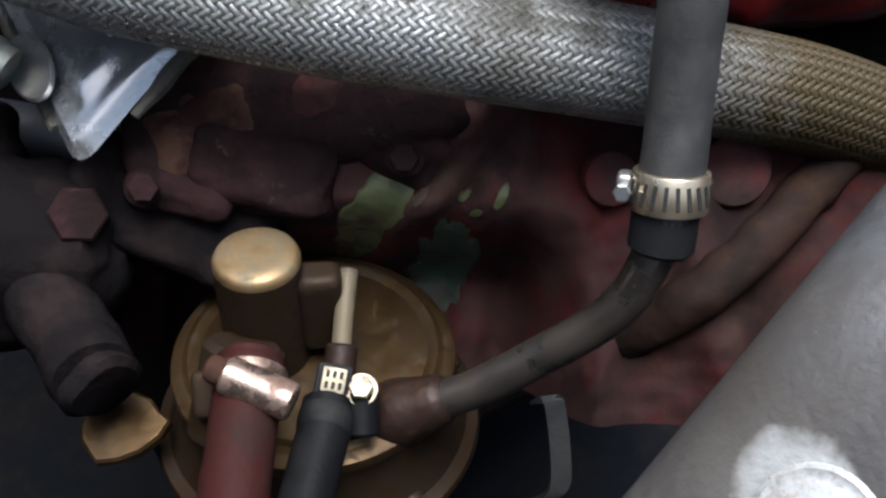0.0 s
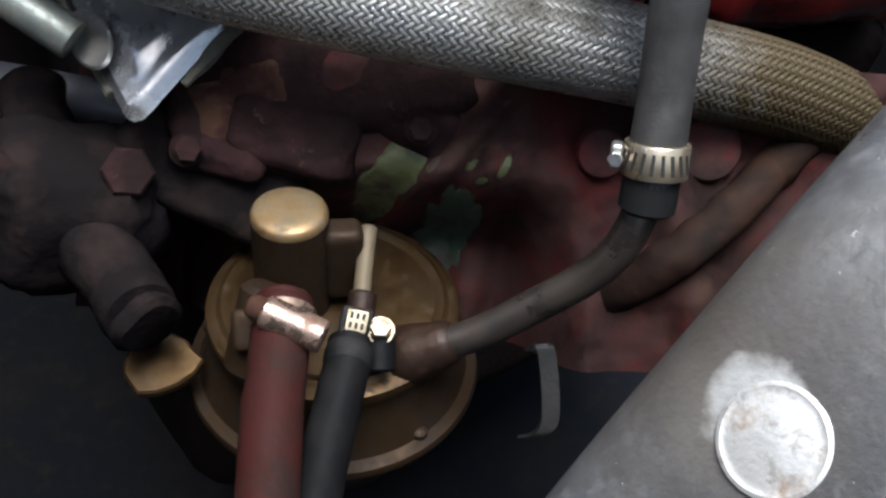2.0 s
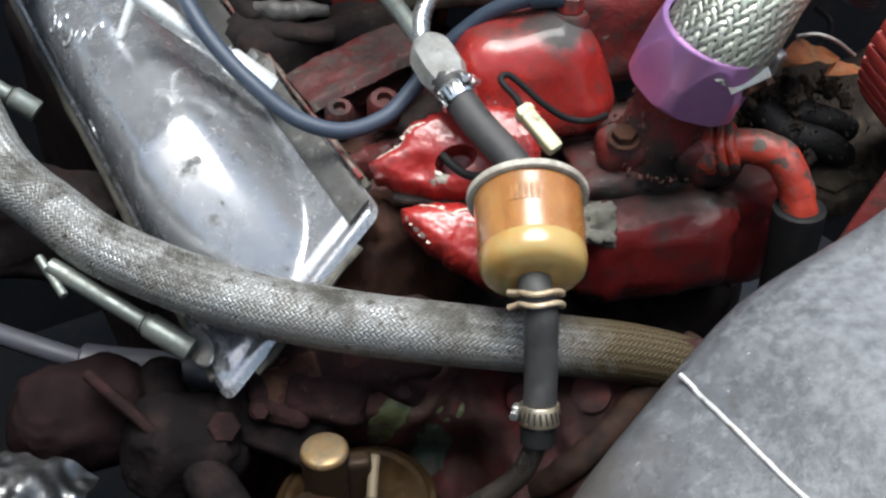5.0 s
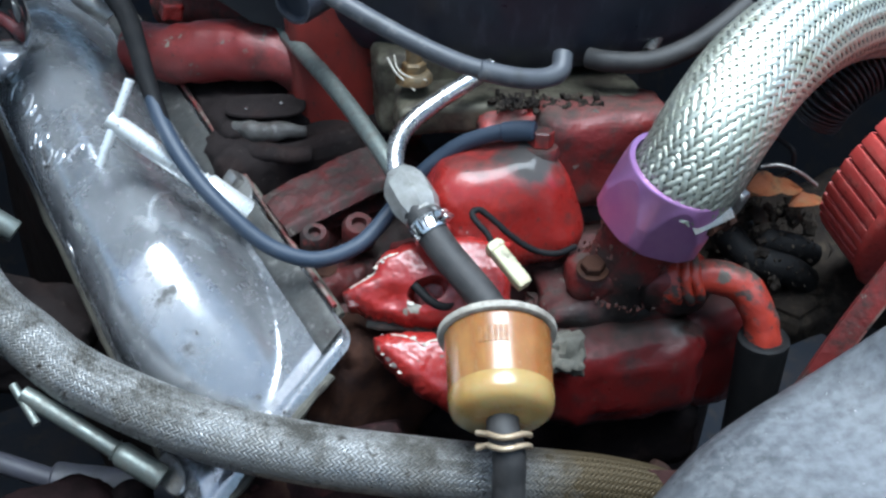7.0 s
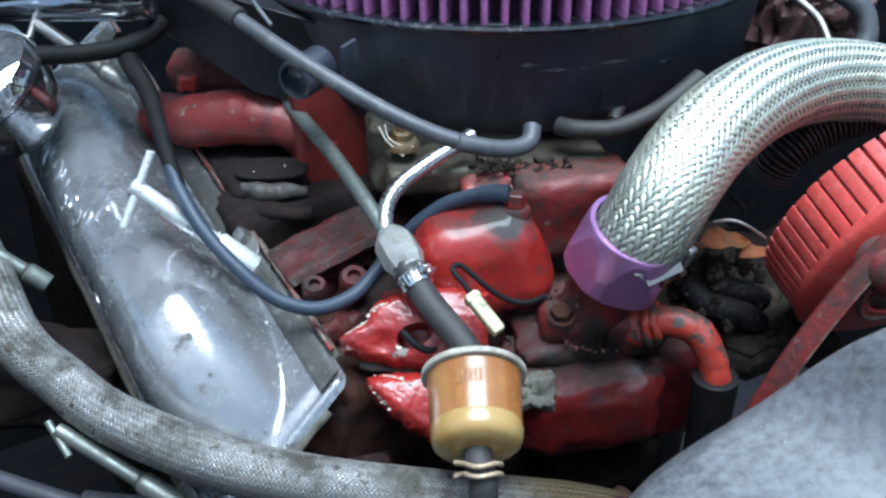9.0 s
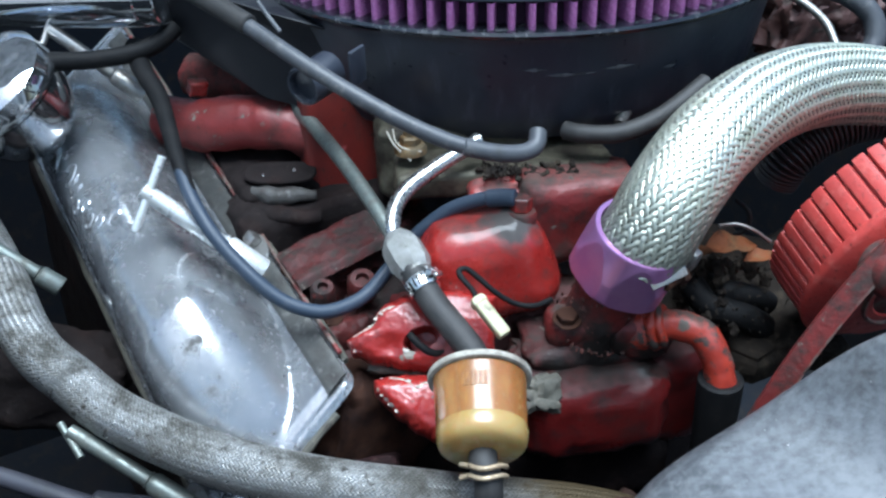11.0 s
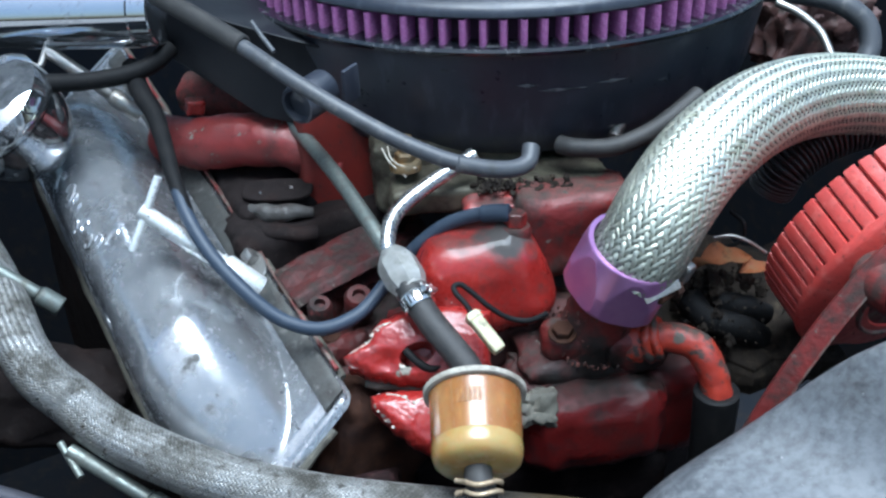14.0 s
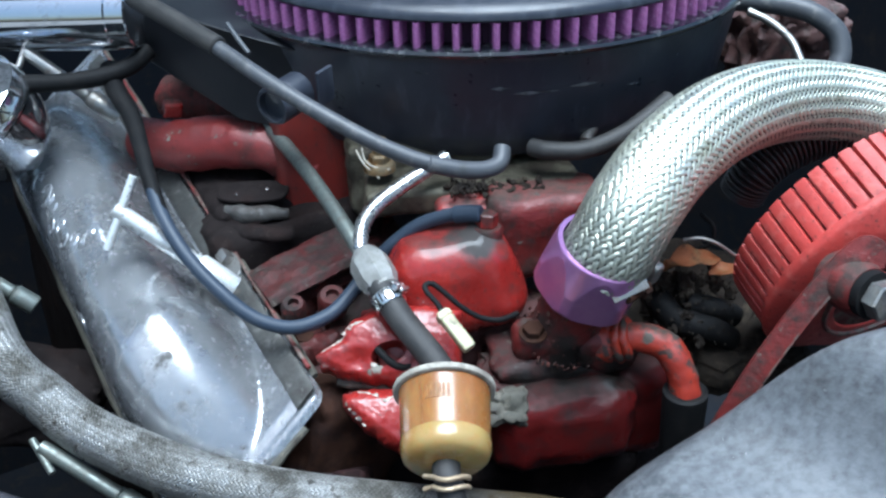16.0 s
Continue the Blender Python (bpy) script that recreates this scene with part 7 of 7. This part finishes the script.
def litter():
    b = bmesh.new()
    rnd = random.Random(8)
    # patch laid out on the last camera pose's across, down and depth axes
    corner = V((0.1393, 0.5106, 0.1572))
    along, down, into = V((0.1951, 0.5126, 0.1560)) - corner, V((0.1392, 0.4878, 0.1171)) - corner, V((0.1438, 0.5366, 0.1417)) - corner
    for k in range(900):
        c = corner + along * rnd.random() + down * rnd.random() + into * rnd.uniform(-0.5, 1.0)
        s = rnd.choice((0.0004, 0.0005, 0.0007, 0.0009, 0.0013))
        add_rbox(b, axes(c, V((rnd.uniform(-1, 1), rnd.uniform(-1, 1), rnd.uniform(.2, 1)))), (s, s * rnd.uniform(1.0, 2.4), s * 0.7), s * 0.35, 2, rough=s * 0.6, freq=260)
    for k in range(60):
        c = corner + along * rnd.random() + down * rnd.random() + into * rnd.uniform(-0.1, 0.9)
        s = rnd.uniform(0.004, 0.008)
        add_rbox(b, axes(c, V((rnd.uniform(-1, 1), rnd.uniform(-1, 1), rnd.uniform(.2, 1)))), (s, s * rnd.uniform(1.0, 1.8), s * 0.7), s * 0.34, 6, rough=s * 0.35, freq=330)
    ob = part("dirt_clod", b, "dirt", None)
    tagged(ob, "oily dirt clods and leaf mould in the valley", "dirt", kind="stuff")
    b = bmesh.new()
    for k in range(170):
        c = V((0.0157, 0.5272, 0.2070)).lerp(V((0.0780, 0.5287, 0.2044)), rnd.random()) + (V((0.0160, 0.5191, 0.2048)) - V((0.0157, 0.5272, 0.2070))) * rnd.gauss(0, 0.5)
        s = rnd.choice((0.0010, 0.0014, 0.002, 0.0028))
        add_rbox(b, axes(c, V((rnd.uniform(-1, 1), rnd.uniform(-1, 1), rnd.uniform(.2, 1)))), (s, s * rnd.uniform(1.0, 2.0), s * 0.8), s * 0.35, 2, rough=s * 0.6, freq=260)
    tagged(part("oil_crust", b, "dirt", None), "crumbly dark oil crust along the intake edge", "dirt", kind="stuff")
    chip = thing("paint_chip", (0.0707, 0.5172, 0.2010), "grey loose paint chip on the intake", "paint chip")
    part("flake", plate(axes((0.0707, 0.5172, 0.2010), (-0.3, -0.75, 0.6), (0.4, 0, 1)), [(-0.0055, -0.002), (-0.002, -0.0045), (0.005, -0.003), (0.006, 0.002), (0.001, 0.004), (-0.004, 0.003)], 0.0008, 0.0002), "gasket", chip)
    lump("dirt_bed", (0.1796, 0.5356, 0.1066), (0.13, 0.10, 0.03), "dirt", (20, 0, 10), 0.012, 0.008, 14, 60).update_tag()
    tagged(bpy.data.objects["dirt_bed"], "packed oily dirt beside the thermostat housing", "dirt", kind="stuff")
    cable("old_hose", "oily black hose lying in the dirt", [(0.1951, 0.5040, 0.1104), (0.1829, 0.4979, 0.1209), (0.1695, 0.4974, 0.1254), (0.1576, 0.5013, 0.1291), (0.1496, 0.5105, 0.1358), (0.1467, 0.5266, 0.1341)], 0.0085, "rubber_dark", category="hose")
    cable("old_hose", "oily black hose lying in the dirt", [(0.1987, 0.5111, 0.1227), (0.1834, 0.5065, 0.1321), (0.1674, 0.5102, 0.1339), (0.1603, 0.5211, 0.1333)], 0.0070, "rubber_dark", category="hose")
    for c, d, s, label in (((0.1684, 0.5021, 0.1701), (0.2, -0.5, 1), 0.017, "curled orange dead leaf"), ((0.1893, 0.5034, 0.1606), (0.0, -0.3, 1), 0.013, "curled tan dead leaf"), ((0.1576, 0.5083, 0.1617), (-0.3, -0.2, 1), 0.010, "curled orange dead leaf")):
        b = bmesh.new()
        m = axes(c, d, (1, 0.2, 0))
        g = []
        for i in range(13):
            t = i / 12
            w = 0.42 * math.sin(math.pi * t ** 0.8) * (1 + 0.25 * math.sin(9 * t)) + 0.02
            g.append([b.verts.new(m @ V((s * (t - 0.5) * 2, s * w * j, s * (0.35 * j * j * w + 0.15 * math.sin(5 * t)) + s * 0.1 * noise.noise(V((t * 5, j, s * 900)))))) for j in (-1, -0.5, 0, 0.5, 1)])
        for u, v2 in zip(g, g[1:]):
            for j in range(4):
                b.faces.new((u[j], v2[j], v2[j + 1], u[j + 1]))
        bmesh.ops.solidify(b, geom=b.faces[:], thickness=0.0004)
        leaf = thing("dead_leaf", c, label, "leaf", "dead leaves")
        part("blade", b, "leaf", leaf)


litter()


def rear_clutter():
    ob = thing("wiper_motor", (0.2883, 0.7947, 0.2091), "brown crusty motor housing at the firewall", "motor housing")
    lump("case", (0.2916, 0.8154, 0.2047), (0.085, 0.06, 0.07), "brown_case", (10, 10, 20), 0.012, 0.006, 10, 90, parent=ob)
    lump("cap", (0.3115, 0.8024, 0.2207), (0.04, 0.04, 0.04), "brown_case", (10, 10, 50), 0.010, 0.003, 6, 90, parent=ob)
    ob = thing("carburettor", (-0.0190, 0.5554, 0.2191), "oily brass-toned carburettor body under the air cleaner", "carburettor")
    lump("float_bowl", (0.0038, 0.5901, 0.1972), (0.11, 0.06, 0.05), "yellow_grey", (0, 0, 10), 0.008, 0.002, parent=ob)
    part("stud_nut", plate(axes((-0.0242, 0.5399, 0.2165), (0, 0, 1)), hex_prof(0.0066), 0.007, 0.001), "brass", ob, "brass-coloured nut")
    part("stud", lathe(axes((-0.0242, 0.5413, 0.2189), (0, 0, 1)), [(0, 0), (0.0045, 0), (0.0045, 0.014), (0, 0.0145)], 18), "brass", ob)
    part("nut_base", lathe(axes((-0.0242, 0.5382, 0.2134), (0, 0, 1)), [(0, 0), (0.0100, 0), (0.0100, 0.003), (0.0085, 0.005), (0, 0.005)], 24), "brass", ob)
    sp = thing("return_spring", (0.1095, 0.5653, 0.2256), "small steel throttle return spring", "spring")
    a, bq = V((0.1045, 0.5625, 0.2211)), V((0.1119, 0.5741, 0.2308))
    fr = axes(a, bq - a)
    L = (bq - a).length
    part("coil", tube([fr @ V((0.0035 * math.cos(k * 0.9), 0.0035 * math.sin(k * 0.9), L * k / 70)) for k in range(71)], 0.0007, 6, 2), "steel", sp)


rear_clutter()
